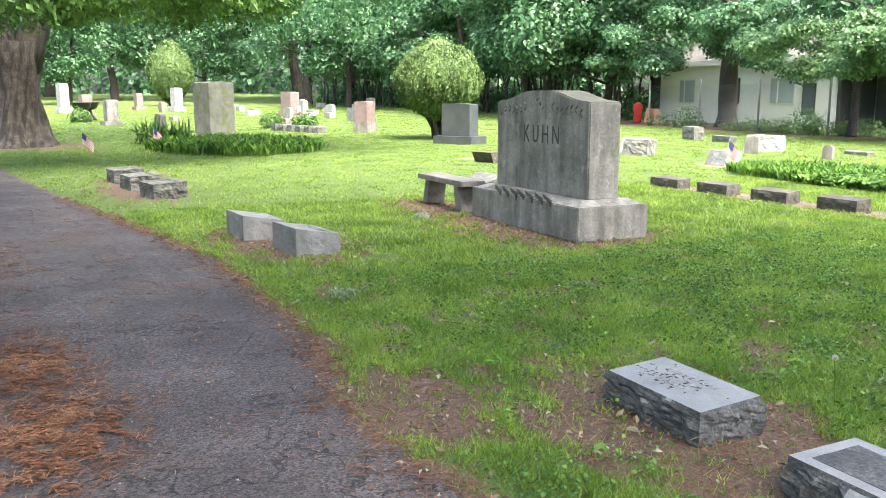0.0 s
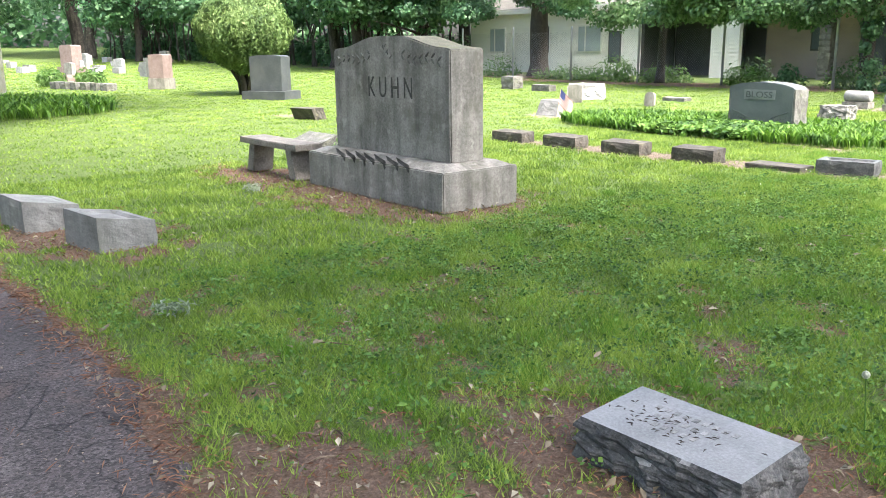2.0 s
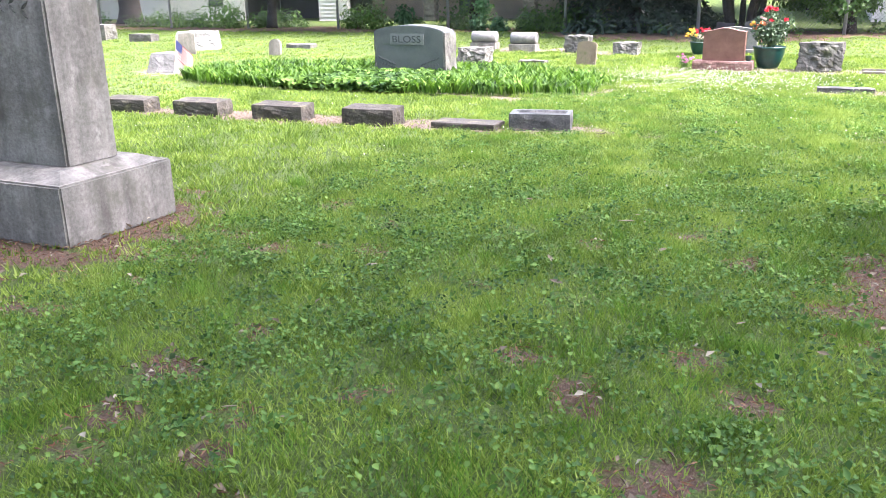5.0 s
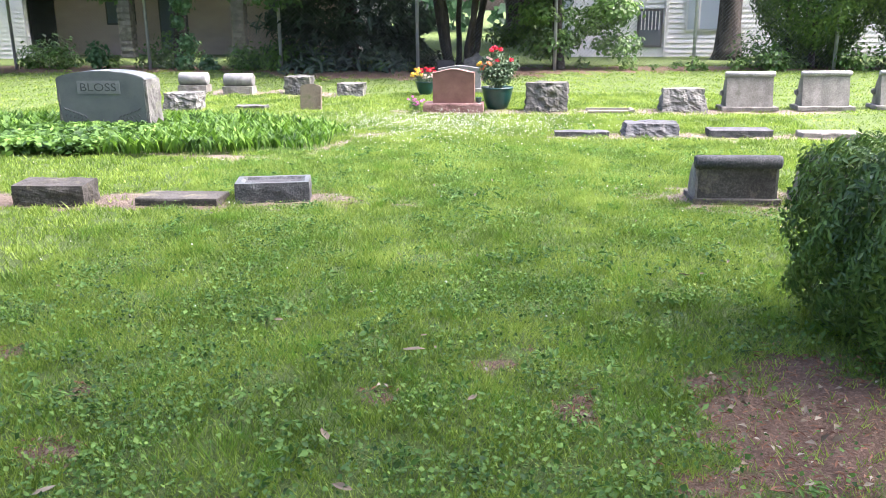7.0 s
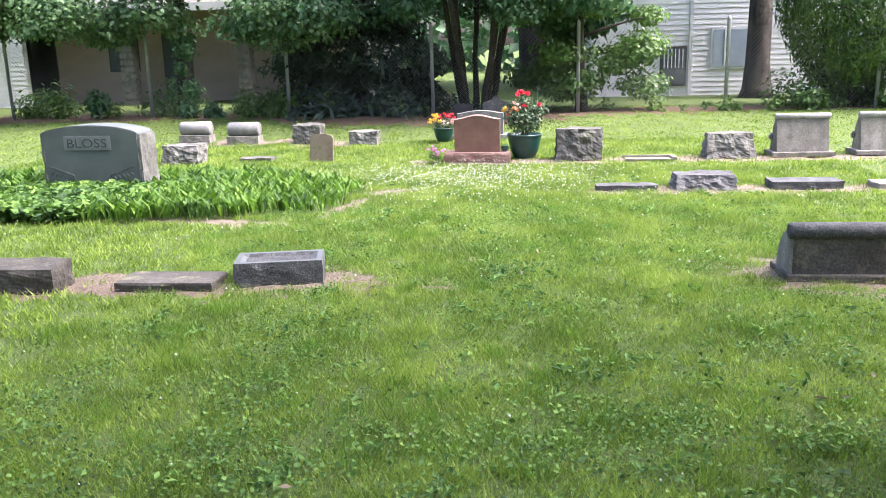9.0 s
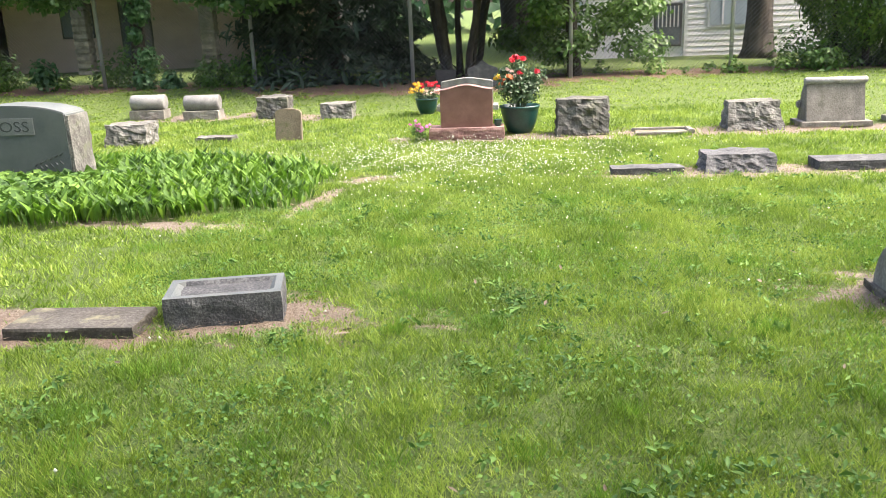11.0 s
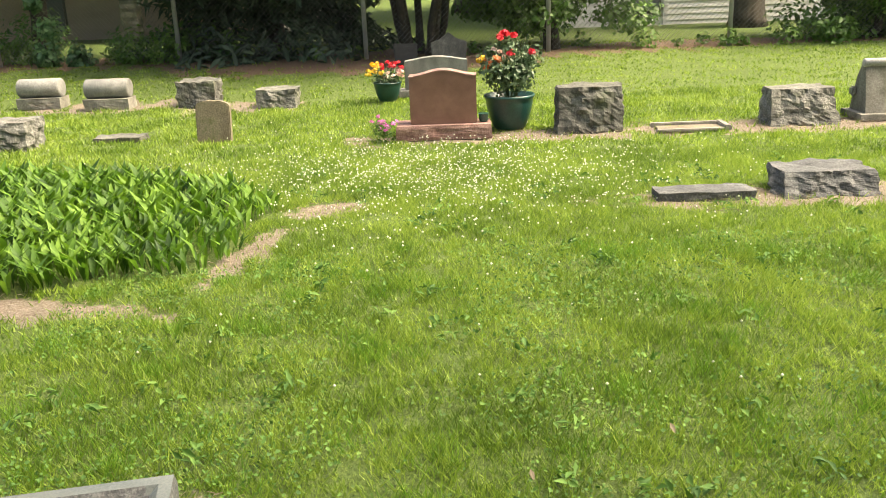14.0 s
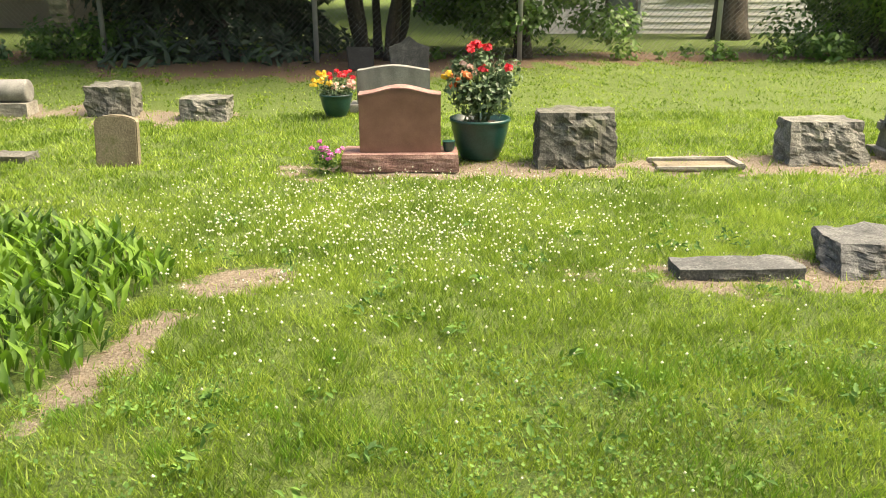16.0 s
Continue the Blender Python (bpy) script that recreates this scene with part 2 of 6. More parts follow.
NEEDLES = leafy("rusty_needles", (0.085, 0.038, 0.019), (0.18, 0.082, 0.042), (0.3, 0.17, 0.095), 0.1, 3, 0.8)
MAPLE = leafy("maple_leaves", (0.03, 0.09, 0.035), (0.085, 0.195, 0.082), (0.19, 0.335, 0.165), 0.45, 0.5, 0.42)
# darker copy of the maple tones, with shade put into the colour
MAPLE_DARK = leafy("shaded_maple_leaves", (0.022, 0.07, 0.026), (0.06, 0.155, 0.058), (0.14, 0.265, 0.11), 0.45, 0.5, 0.45)
# paler copy for the low boughs, with the light on them in the colour
MAPLE_LIT = leafy("lit_maple_leaves", (0.06, 0.135, 0.05), (0.145, 0.265, 0.105), (0.28, 0.42, 0.2), 0.45, 0.6, 0.4)
# fresh plants, and tree leaves whose brighter green stands in for light
FRESH_AND_LIT = leafy("fresh_and_lit_leaves", (0.05, 0.12, 0.022), (0.1, 0.21, 0.04), (0.19, 0.32, 0.08), 0.4, 1.0, 0.45)
CEDAR = leafy("golden_cedar_sprays", (0.04, 0.085, 0.02), (0.105, 0.18, 0.045), (0.2, 0.285, 0.095), 0.25, 1.4, 0.6)
YEW = leafy("dark_yew_needles", (0.03, 0.075, 0.018), (0.085, 0.17, 0.035), (0.19, 0.3, 0.06), 0.25, 2.0, 0.5)
ARBOR = leafy("arborvitae_sprays", (0.028, 0.07, 0.018), (0.08, 0.16, 0.035), (0.2, 0.31, 0.07), 0.3, 1.1, 0.5)
SPRUCE = leafy("dark_spruce_needles", (0.018, 0.036, 0.022), (0.04, 0.072, 0.045), (0.085, 0.13, 0.085), 0.15, 1.0, 0.7)
LILY = leafy("lily_leaves", (0.02, 0.064, 0.007), (0.068, 0.165, 0.012), (0.16, 0.3, 0.03), 0.4, 2.5, 0.65)
ROSE_LEAF = leafy("rose_leaves", (0.03, 0.065, 0.03), (0.075, 0.135, 0.065), (0.15, 0.22, 0.12), 0.25, 6, 0.4)
PETAL_RED = leafy("red_petals", (0.5, 0.01, 0.03), (0.68, 0.02, 0.05), (0.8, 0.07, 0.1), 0.2, 9, 0.5)
PETAL_ORANGE = leafy("orange_petals", (0.6, 0.13, 0.03), (0.75, 0.24, 0.09), (0.8, 0.4, 0.25), 0.2, 9, 0.5)
PETAL_YELLOW = leafy("yellow_petals", (0.7, 0.4, 0.02), (0.8, 0.55, 0.05), (0.85, 0.65, 0.15), 0.2, 9, 0.5)
PETAL_PALE = leafy("pale_pink_petals", (0.7, 0.4, 0.38), (0.8, 0.55, 0.5), (0.85, 0.7, 0.62), 0.2, 9, 0.5)
PETAL_MAGENTA = leafy("magenta_petals", (0.5, 0.07, 0.35), (0.65, 0.18, 0.5), (0.75, 0.4, 0.65), 0.2, 9, 0.5)
CLOVER_WHITE = leafy("white_clover_heads", (0.42, 0.45, 0.33), (0.6, 0.62, 0.52), (0.75, 0.76, 0.68), 0.2, 3, 0.8)
WILTED = leafy("wilted_weed_leaves", (0.1, 0.14, 0.08), (0.2, 0.26, 0.17), (0.34, 0.4, 0.3), 0.3, 4, 0.7)
DEAD_LEAF = leafy("dry_fallen_leaves", (0.09, 0.068, 0.042), (0.2, 0.165, 0.11), (0.4, 0.37, 0.28), 0.15, 5, 0.8)

# ---- mesh helpers ----
rng = np.random.default_rng(7)


def ground_z(x, y):
    """The lie of the land: level where one walks, rising gently to the fence and to the far plots."""
    a = np.clip((np.asarray(x, float) - 16) / 9, 0, 1)
    b = np.maximum(0, np.asarray(y, float) - 24)
    return 0.17 * a * a * (3 - 2 * a) + 0.022 * b * b / (b + 10)


def gz(x, y):
    return float(ground_z(x, y))


def shaped(name, bm, material, smooth=False):
    me = bpy.data.meshes.new(name)
    bm.to_mesh(me)
    bm.free()
    me.materials.append(material)
    if smooth:
        me.shade_smooth()
    return me


def part(name, bm, material, parent, label="", smooth=False):
    ob = new(name, shaped(name, bm, material, smooth))
    ob.parent = parent
    if label:
        ob["label"] = label
    return ob


def thing(name, label, category, group="", kind=""):
    return tagged(new(name), label, category, group, kind)


def sheet(name, verts, faces, material, parent=None):
    """One mesh straight from arrays of corners and faces of one size."""
    verts, faces = np.asarray(verts, np.float32), np.asarray(faces, np.int32)
    me = bpy.data.meshes.new(name)
    me.vertices.add(len(verts))
    me.vertices.foreach_set("co", verts.ravel())
    n, k = faces.shape
    me.loops.add(n * k)
    me.loops.foreach_set("vertex_index", faces.ravel())
    me.polygons.add(n)
    me.polygons.foreach_set("loop_start", np.arange(0, n * k, k, dtype=np.int32))
    me.update(calc_edges=True)
    me.materials.append(material)
    ob = new(name, me)
    ob.parent = parent
    return ob


def place(ob, x, y, rz=-90, sink=0.0, rx=0, ry=0):
    ob.matrix_world = pose(x, y, gz(x, y) - sink, rx, ry, rz)
    return ob


def block(L, W, H, bevel=0.012, taper=0.0, at=(0, 0, 0), segments=2):
    """A dressed block, its foot at z 0: length along x, depth along y."""
    bm = bmesh.new()
    bmesh.ops.create_cube(bm, size=1)
    for v in bm.verts:
        up = v.co.z + 0.5
        v.co = Vector((v.co.x * (L - 2 * taper * up), v.co.y * (W - 2 * taper * up), up * H))
    if bevel:
        bmesh.ops.bevel(bm, geom=bm.edges[:], offset=bevel, segments=segments, affect="EDGES")
    bmesh.ops.translate(bm, vec=at, verts=bm.verts)
    return bm


def rocky(L, W, H, amp=0.02, seed=0, slope=0.0, lean=0.0, recess=0.0, rim=0.05, cuts=9, tops=0.0, freq=9.0, ragged=False, taper=0.0):
    """A rock-faced block: quarried sides between straight arrises, a dressed top that may slope to the front or lie sunk within a rim."""
    bm = bmesh.new()
    bmesh.ops.create_cube(bm, size=1)
    bmesh.ops.subdivide_edges(bm, edges=bm.edges[:], cuts=cuts, use_grid_fill=True)
    for v in bm.verts:
        x, y, z = v.co.x * 2, v.co.y * 2, v.co.z + 0.5
        p = Vector((v.co.x * L, v.co.y * W, z * H))
        q = p * freq + Vector((seed * 7.3, seed * 3.1, seed * 1.7))
        d = 0.9 * noise.fractal(q, 0.8, 2.0, 4) + 0.8 * (noise.voronoi(q * 0.4)[0][0] - 0.35) + 0.5 * noise.noise(q * 0.4)
        low = 1.0 if ragged else 1.0 - max(0.0, (z - 0.8) / 0.2)
        p.x *= 1 - taper * z
        if abs(x) > 0.999:
            p.x += math.copysign(amp * (d + 0.3) * low * (1 - 0.5 * abs(y)), x)
        if abs(y) > 0.999:
            p.y += math.copysign(amp * (d + 0.35) * low * (1 - 0.5 * abs(x)), y)
        if z > 0.999:
            if recess and abs(p.x) < L / 2 - rim and abs(p.y) < W / 2 - rim:
                p.z -= recess + 0.006 * d
            p.z += tops * d
        p.z += slope * y * 0.5 * z
        p.y += lean * z
        v.co = p
    return bm


def tube(points, radii, sides=8, wobble=0.0, cap=True):
    """A tapered round limb along a line of points."""
    bm = bmesh.new()
    rings = []
    for i, (p, r) in enumerate(zip(points, radii)):
        p = Vector(p)
        way = Vector(points[min(i + 1, len(points) - 1)]) - Vector(points[max(i - 1, 0)])
        turn = Vector((0, 0, 1)).rotation_difference(way.normalized())
        ring = []
        for s in range(sides):
            a = 2 * math.pi * s / sides
            w = 1 + wobble * noise.noise(Vector((math.cos(a) * 2, math.sin(a) * 2, p.z * 0.8 + p.x)))
            ring.append(bm.verts.new(p + turn @ Vector((r * w * math.cos(a), r * w * math.sin(a), 0))))
        rings.append(ring)
    for a, b in zip(rings, rings[1:]):
        for s in range(sides):
            bm.faces.new((a[s], a[(s + 1) % sides], b[(s + 1) % sides], b[s]))
    if cap:
        bm.faces.new(rings[0][::-1])
        bm.faces.new(rings[-1])
    return bm


def lathe(profile, sides=24, bm=None):
    """A turned body from (radius, height) pairs."""
    bm = bm or bmesh.new()
    rings = [[bm.verts.new((r * math.cos(2 * math.pi * s / sides), r * math.sin(2 * math.pi * s / sides), z)) for s in range(sides)] for r, z in profile]
    for a, b in zip(rings, rings[1:]):
        for s in range(sides):
            bm.faces.new((a[s], a[(s + 1) % sides], b[(s + 1) % sides], b[s]))
    bm.faces.new(rings[0][::-1])
    bm.faces.new(rings[-1])
    return bm


def prism(outline, length):
    """An outline in y and z, drawn out along x to both sides of the middle."""
    bm = bmesh.new()
    a = [bm.verts.new((-length / 2, y, z)) for y, z in outline]
    b = [bm.verts.new((length / 2, y, z)) for y, z in outline]
    bm.faces.new(a[::-1])
    bm.faces.new(b)
    for i in range(len(a)):
        j = (i + 1) % len(a)
        bm.faces.new((a[i], a[j], b[j], b[i]))
    bmesh.ops.recalc_face_normals(bm, faces=bm.faces[:])
    return bm


def slab(outline, depth, bevel=0.008):
    """An outline in x and z, given a depth along y."""
    bm = bmesh.new()
    a = [bm.verts.new((x, -depth / 2, z)) for x, z in outline]
    b = [bm.verts.new((x, depth / 2, z)) for x, z in outline]
    bm.faces.new(a)
    bm.faces.new(b[::-1])
    for i in range(len(a)):
        j = (i + 1) % len(a)
        bm.faces.new((a[j], a[i], b[i], b[j]))
    bmesh.ops.recalc_face_normals(bm, faces=bm.faces[:])
    if bevel:
        edges = [e for e in bm.edges if len(e.link_faces) == 2 and e.calc_face_angle(0) > 0.5]
        bmesh.ops.bevel(bm, geom=edges, offset=bevel, segments=2, affect="EDGES")
    return bm


def lettering(words, height, width, material, parent, m, depth=0.004, bold=0.0):
    """Letters as a mesh of their own, fitted to a height and width."""
    cu = bpy.data.curves.new("lettering", "FONT")
    cu.body, cu.align_x, cu.align_y, cu.extrude, cu.resolution_u, cu.offset = words, "CENTER", "CENTER", 0.5, 3, bold
    tmp = new("lettering_outline", cu)
    bpy.context.view_layer.update()
    me = bpy.data.meshes.new_from_object(tmp.evaluated_get(bpy.context.evaluated_depsgraph_get()))
    bpy.data.objects.remove(tmp)
    bpy.data.curves.remove(cu)
    c = np.zeros(len(me.vertices) * 3, np.float32)
    me.vertices.foreach_get("co", c)
    c = c.reshape(-1, 3)
    lo, hi = c.min(0), c.max(0)
    c = (c - (lo + hi) / 2) / (hi - lo) * np.array([width, height, depth], np.float32)
    me.vertices.foreach_set("co", c.ravel())
    me.materials.clear()
    me.materials.append(material)
    ob = new("lettering", me)
    ob.parent, ob.matrix_local = parent, m
    return ob


def foliage(name, at, out, size, material, parent, width=0.62, droop=0.3, fold=0.25):
    """Leaves of two folded halves each: where they sit, the way their faces turn, and their lengths."""
    n = len(at)
    out = out / np.maximum(1e-6, np.linalg.norm(out, axis=1, keepdims=True))
    spin = rng.normal(size=(n, 3))
    along = np.cross(out, spin)
    along /= np.maximum(1e-6, np.linalg.norm(along, axis=1, keepdims=True))
    along[:, 2] -= droop * rng.random(n)
    side = np.cross(out, along)
    side /= np.maximum(1e-6, np.linalg.norm(side, axis=1, keepdims=True))
    s = np.asarray(size).reshape(-1, 1) * np.ones((n, 1))
    base, tip = at - along * s * 0.5, at + along * s * 0.5
    lift = out * s * fold * 0.5
    v = np.empty((n, 4, 3), np.float32)
    v[:, 0], v[:, 2] = base, tip
    v[:, 1] = at + side * s * width * 0.5 + lift - along * s * 0.08
    v[:, 3] = at - side * s * width * 0.5 + lift - along * s * 0.08
    i = np.arange(n, dtype=np.int32)[:, None] * 4
    f = np.concatenate([i + [[0, 1, 2]], i + [[0, 2, 3]]], 0)
    return sheet(name, v.reshape(-1, 3), f, material, parent)


def shell(centres, radii, count, squash=0.8, thick=0.25, up=0.5):
    """Points in the rind of a heap of round clumps, and the way leaves there turn."""
    centres, radii = np.asarray(centres, float), np.asarray(radii, float)
    pick = rng.choice(len(radii), count, p=radii ** 2 / (radii ** 2).sum())
    d = rng.normal(size=(count, 3))
    d /= np.linalg.norm(d, axis=1, keepdims=True)
    r = radii[pick] * (1 - thick * rng.random(count) ** 1.5 + 0.16 * np.sin(d[:, 0] * 5 + pick) * np.sin(d[:, 2] * 6 + 2 * pick) + 0.08 * rng.normal(size=count))
    at = centres[pick] + d * r[:, None] * np.array([1, 1, squash])
    out = d + np.array([0, 0, up]) + 0.55 * rng.normal(size=(count, 3))
    return at, out


def wave(x, y, scale, seed):
    """A soft random field over the ground, about -1 to 1."""
    r = np.random.default_rng(seed)
    total = 0
    for _ in range(7):
        a, p, f = r.uniform(0, 6.283), r.uniform(0, 6.283), r.uniform(0.5, 1.8) / scale
        total = total + np.sin((np.cos(a) * x + np.sin(a) * y) * f * 6.283 + p)
    return total / 3.2


# ---- ground ----
def road_edge(y):
    """How far the asphalt reaches towards the lawn."""
    return np.interp(y, [-60, 0, 2.7, 3.3, 3.9, 4.4, 5.1, 6.3, 8.2, 10.4, 14.3, 20.5, 60], [1.7, 1.55, 1.4, 1.36, 1.28, 1.45, 1.55, 1.55, 1.5, 1.12, 0.4, -0.5, -6.5])


# bare or mulched spots: middle, half-axes, turn in degrees
SPOTS = [(5.5, 8.5, 1.0, 1.75, 0), (5.15, 10.6, 0.55, 1.1, 0), (2.75, 2.75, 0.62, 1.15, 0), (2.25, 3.1, 0.25, 0.35, 20), (2.4, 8.8, 0.6, 1.25, 8), (1.8, 15.4, 0.75, 2.4, -4), (9.95, 8.6, 0.3, 3.3, 0),
         (10.15, 5.8, 0.28, 0.6, 0), (10.3, 2.0, 0.5, 0.75, 0), (10.3, 1.1, 0.45, 0.7, 0), (13.95, 5.72, 0.22, 0.3, 30), (13.9, 2.2, 0.3, 1.5, 0), (13.9, 0.3, 0.25, 1.2, 0), (16.55, 1.2, 0.35, 2.2, 0),
         (16.45, 4.2, 0.3, 1.6, 0), (6.25, 2.72, 0.75, 0.42, -30), (23.6, 6.0, 1.1, 5.0, 0), (23.9, -1, 0.7, 5.0, 0), (24.4, 18, 1.2, 9.0, 0), (26, 34, 2.2, 9, 0), (0.3, 28.7, 1.9, 1.7, 0), (1.7, 3.75, 0.38, 0.6, 0),
         (12.25, 7.3, 0.14, 1.0, -10), (13.0, 6.1, 0.6, 0.12, -15), (19.2, 9.5, 0.4, 1.2, 0), (18.9, 7.4, 0.4, 1.0, 0), (22.7, 6.2, 1.2, 3.0, 0), (10, 18.5, 0.4, 0.5, 0), (14, 14.2, 0.5, 0.7, 0)]
FIXED = len(SPOTS)
spot_rng = np.random.default_rng(3)
for _ in range(70):
    SPOTS.append((2 + 5.0 * spot_rng.random() ** 1.5, spot_rng.uniform(2.8, 7.0), spot_rng.uniform(0.05, 0.18), spot_rng.uniform(0.05, 0.13), spot_rng.uniform(0, 180)))


def soil_at(x, y):
    """0 under full turf to 1 on bare ground."""
    best = np.zeros(np.shape(x))
    ragged = 0.3 * wave(x, y, 0.3, 60)
    for k, (cx, cy, a, b, turn) in enumerate(SPOTS):
        c, s = math.cos(radians(turn)), math.sin(radians(turn))
        u, v = (x - cx) * c + (y - cy) * s, (y - cy) * c - (x - cx) * s
        best = np.maximum(best, np.clip((1.25 - np.sqrt((u / a) ** 2 + (v / b) ** 2) - ragged) / 0.5, 0, 1) * (1.0 if k < FIXED else 0.82))
    rim = np.clip(1 - (x - road_edge(y)) / (0.28 + 0.12 * wave(x, y, 1.3, 4)), 0, 1)
    return np.maximum(best, np.where(x < 4, rim, 0))


def axis(*runs):
    """Grid lines: runs of (from, to, step)."""
    return np.unique(np.round(np.concatenate([np.arange(a, b + 1e-6, s) for a, b, s in runs]), 3))


def ground_material():
    m = bpy.data.materials.new("turf_and_soil")
    m.use_nodes = True
    n, k = m.node_tree.nodes, m.node_tree.links
    b = n["Principled BSDF"]
    b.inputs["Roughness"].default_value = 0.95
    pos = n.new("ShaderNodeNewGeometry").outputs["Position"]

    def cloud(s, d=6):
        t = n.new("ShaderNodeTexNoise")
        t.inputs["Scale"].default_value, t.inputs["Detail"].default_value, t.inputs["Roughness"].default_value = s, d, 0.7
        k.new(pos, t.inputs["Vector"])
        return t.outputs["Fac"]

    def ramp(fac, *stops):
        r = n.new("ShaderNodeValToRGB")
        r.color_ramp.elements[0].position, r.color_ramp.elements[0].color = stops[0][0], (*stops[0][1], 1)
        r.color_ramp.elements[1].position, r.color_ramp.elements[1].color = stops[-1][0], (*stops[-1][1], 1)
        for p, c in stops[1:-1]:
            r.color_ramp.elements.new(p).color = (*c, 1)
        k.new(fac, r.inputs[0])
        return r.outputs[0]

    def blend(fac, a, c):
        x = n.new("ShaderNodeMixRGB")
        k.new(fac, x.inputs[0])
        k.new(a, x.inputs[1])
        k.new(c, x.inputs[2])
        return x.outputs[0]
    turf = blend(cloud(0.45, 4), ramp(cloud(85), (0.32, (0.015, 0.03, 0.006)), (0.5, (0.062, 0.108, 0.015)), (0.68, (0.15, 0.21, 0.04))), ramp(cloud(60), (0.32, (0.026, 0.046, 0.009)), (0.5, (0.085, 0.132, 0.02)), (0.68, (0.19, 0.245, 0.055))))
    soil = blend(cloud(1.2, 5), ramp(cloud(45), (0.3, (0.03, 0.016, 0.008)), (0.5, (0.09, 0.05, 0.028)), (0.7, (0.21, 0.14, 0.088))), ramp(cloud(60), (0.3, (0.06, 0.036, 0.024)), (0.5, (0.15, 0.098, 0.068)), (0.7, (0.31, 0.22, 0.155))))
    dry = n.new("ShaderNodeAttribute")
    dry.attribute_name = "dry"
    soil = blend(dry.outputs["Fac"], soil, ramp(cloud(55), (0.3, (0.1, 0.08, 0.06)), (0.5, (0.21, 0.175, 0.135)), (0.7, (0.37, 0.325, 0.26))))
    mask = n.new("ShaderNodeAttribute")
    mask.attribute_name = "soil"
    ragged = n.new("ShaderNodeMath")
    ragged.operation = "MULTIPLY_ADD"
    k.new(cloud(9, 6), ragged.inputs[0])
    ragged.inputs[1].default_value = 1.6
    k.new(mask.outputs["Fac"], ragged.inputs[2])
    cut = n.new("ShaderNodeMapRange")
    cut.inputs[1].default_value, cut.inputs[2].default_value = 1.2, 1.45
    k.new(ragged.outputs[0], cut.inputs[0])
    k.new(blend(cut.outputs[0], turf, soil), b.inputs["Base Color"])
    bp = n.new("ShaderNodeBump")
    bp.inputs["Strength"].default_value, bp.inputs["Distance"].default_value = 1.0, 0.03
    k.new(cloud(50, 5), bp.inputs["Height"])
    k.new(bp.outputs[0], b.inputs["Normal"])
    return m


gx = axis((-600, -100, 100), (-100, -10, 10), (-10, 0, 1), (0, 18, 0.1), (18, 30, 0.5), (30, 100, 10), (100, 600, 100))
gy = axis((-600, -100, 100), (-100, -10, 10), (-10, 0, 1), (0, 12, 0.1), (12, 40, 0.4), (40, 110, 5), (110, 610, 100))
GX, GY = np.meshgrid(gx, gy, indexing="ij")
near = np.clip((30 - np.hypot(GX - 9, GY - 6)) / 10, 0, 1)
GZ = ground_z(GX, np.minimum(GY, 120)) + near * (0.008 * wave(GX, GY, 0.7, 1) + 0.006 * wave(GX, GY, 0.25, 2)) - 0.012
idx = np.arange(GX.size).reshape(GX.shape)
ground = sheet("ground", np.stack([GX, GY, GZ], -1).reshape(-1, 3), np.stack([idx[:-1, :-1], idx[1:, :-1], idx[1:, 1:], idx[:-1, 1:]], -1).reshape(-1, 4), ground_material())
ground.data.shade_smooth()
# the soil between the trees is dry and straw-strewn, brown with painted-in shade under the fence
ground.data.attributes.new("dry", "FLOAT", "POINT").data.foreach_set("value", (0.85 * np.clip((GX - 9.2) / 1.2, 0, 1) * np.clip((21.5 - GX) / 1.5, 0, 1)).ravel().astype(np.float32))
ground.data.attributes.new("soil", "FLOAT", "POINT").data.foreach_set("value", soil_at(GX, GY).ravel().astype(np.float32))
tagged(ground, "cemetery lawn of mown grass with bare mulched spots", "lawn", kind="structure")

# the drive: asphalt a finger thick, its edge ragged
ry_ = np.concatenate([np.arange(-60, -2, 2.0), np.arange(-2, 24, 0.08), np.arange(24, 60, 2.0)])
edge = road_edge(ry_) + np.where(np.abs(ry_ - 10) < 13, 0.05 * wave(ry_, ry_ * 0, 0.6, 8) + 0.03 * wave(ry_, ry_ * 0, 0.17, 9), 0)
cols = np.stack([edge - 6.5, edge - 4, edge - 2.5, edge - 1.5, edge - 0.8, edge - 0.3, edge - 0.05, edge, edge + 0.03], 1)
RY = np.repeat(ry_[:, None], cols.shape[1], 1)
RZ = ground_z(cols, RY) + 0.016 + 0.006 * wave(cols, RY, 1.5, 6)
RZ[:, -1] = -0.03
RZ[:, -2] -= 0.006
idx = np.arange(cols.size).reshape(cols.shape)
ASPHALT = surface("old_asphalt", ((0.024, 0.02, 0.0195), (0.05, 0.042, 0.041), (0.11, 0.097, 0.092)), 1.2, 95, 0.85, 1.0, stain=(0.075, 0.048, 0.036), stain_scale=0.8, stain_at=0.55)
an, ak = ASPHALT.node_tree.nodes, ASPHALT.node_tree.links
crack = an.new("ShaderNodeTexVoronoi")
crack.feature = "DISTANCE_TO_EDGE"
crack.inputs["Scale"].default_value = 0.42
warp = an.new("ShaderNodeTexNoise")
warp.inputs["Scale"].default_value, warp.inputs["Detail"].default_value = 2.5, 6
mixv = an.new("ShaderNodeVectorMath")
mixv.operation = "MULTIPLY_ADD"
apos = an.new("ShaderNodeNewGeometry").outputs["Position"]
ak.new(apos, warp.inputs["Vector"])
ak.new(warp.outputs["Color"], mixv.inputs[0])
mixv.inputs[1].default_value = (1.6, 1.6, 0.0)
ak.new(apos, mixv.inputs[2])
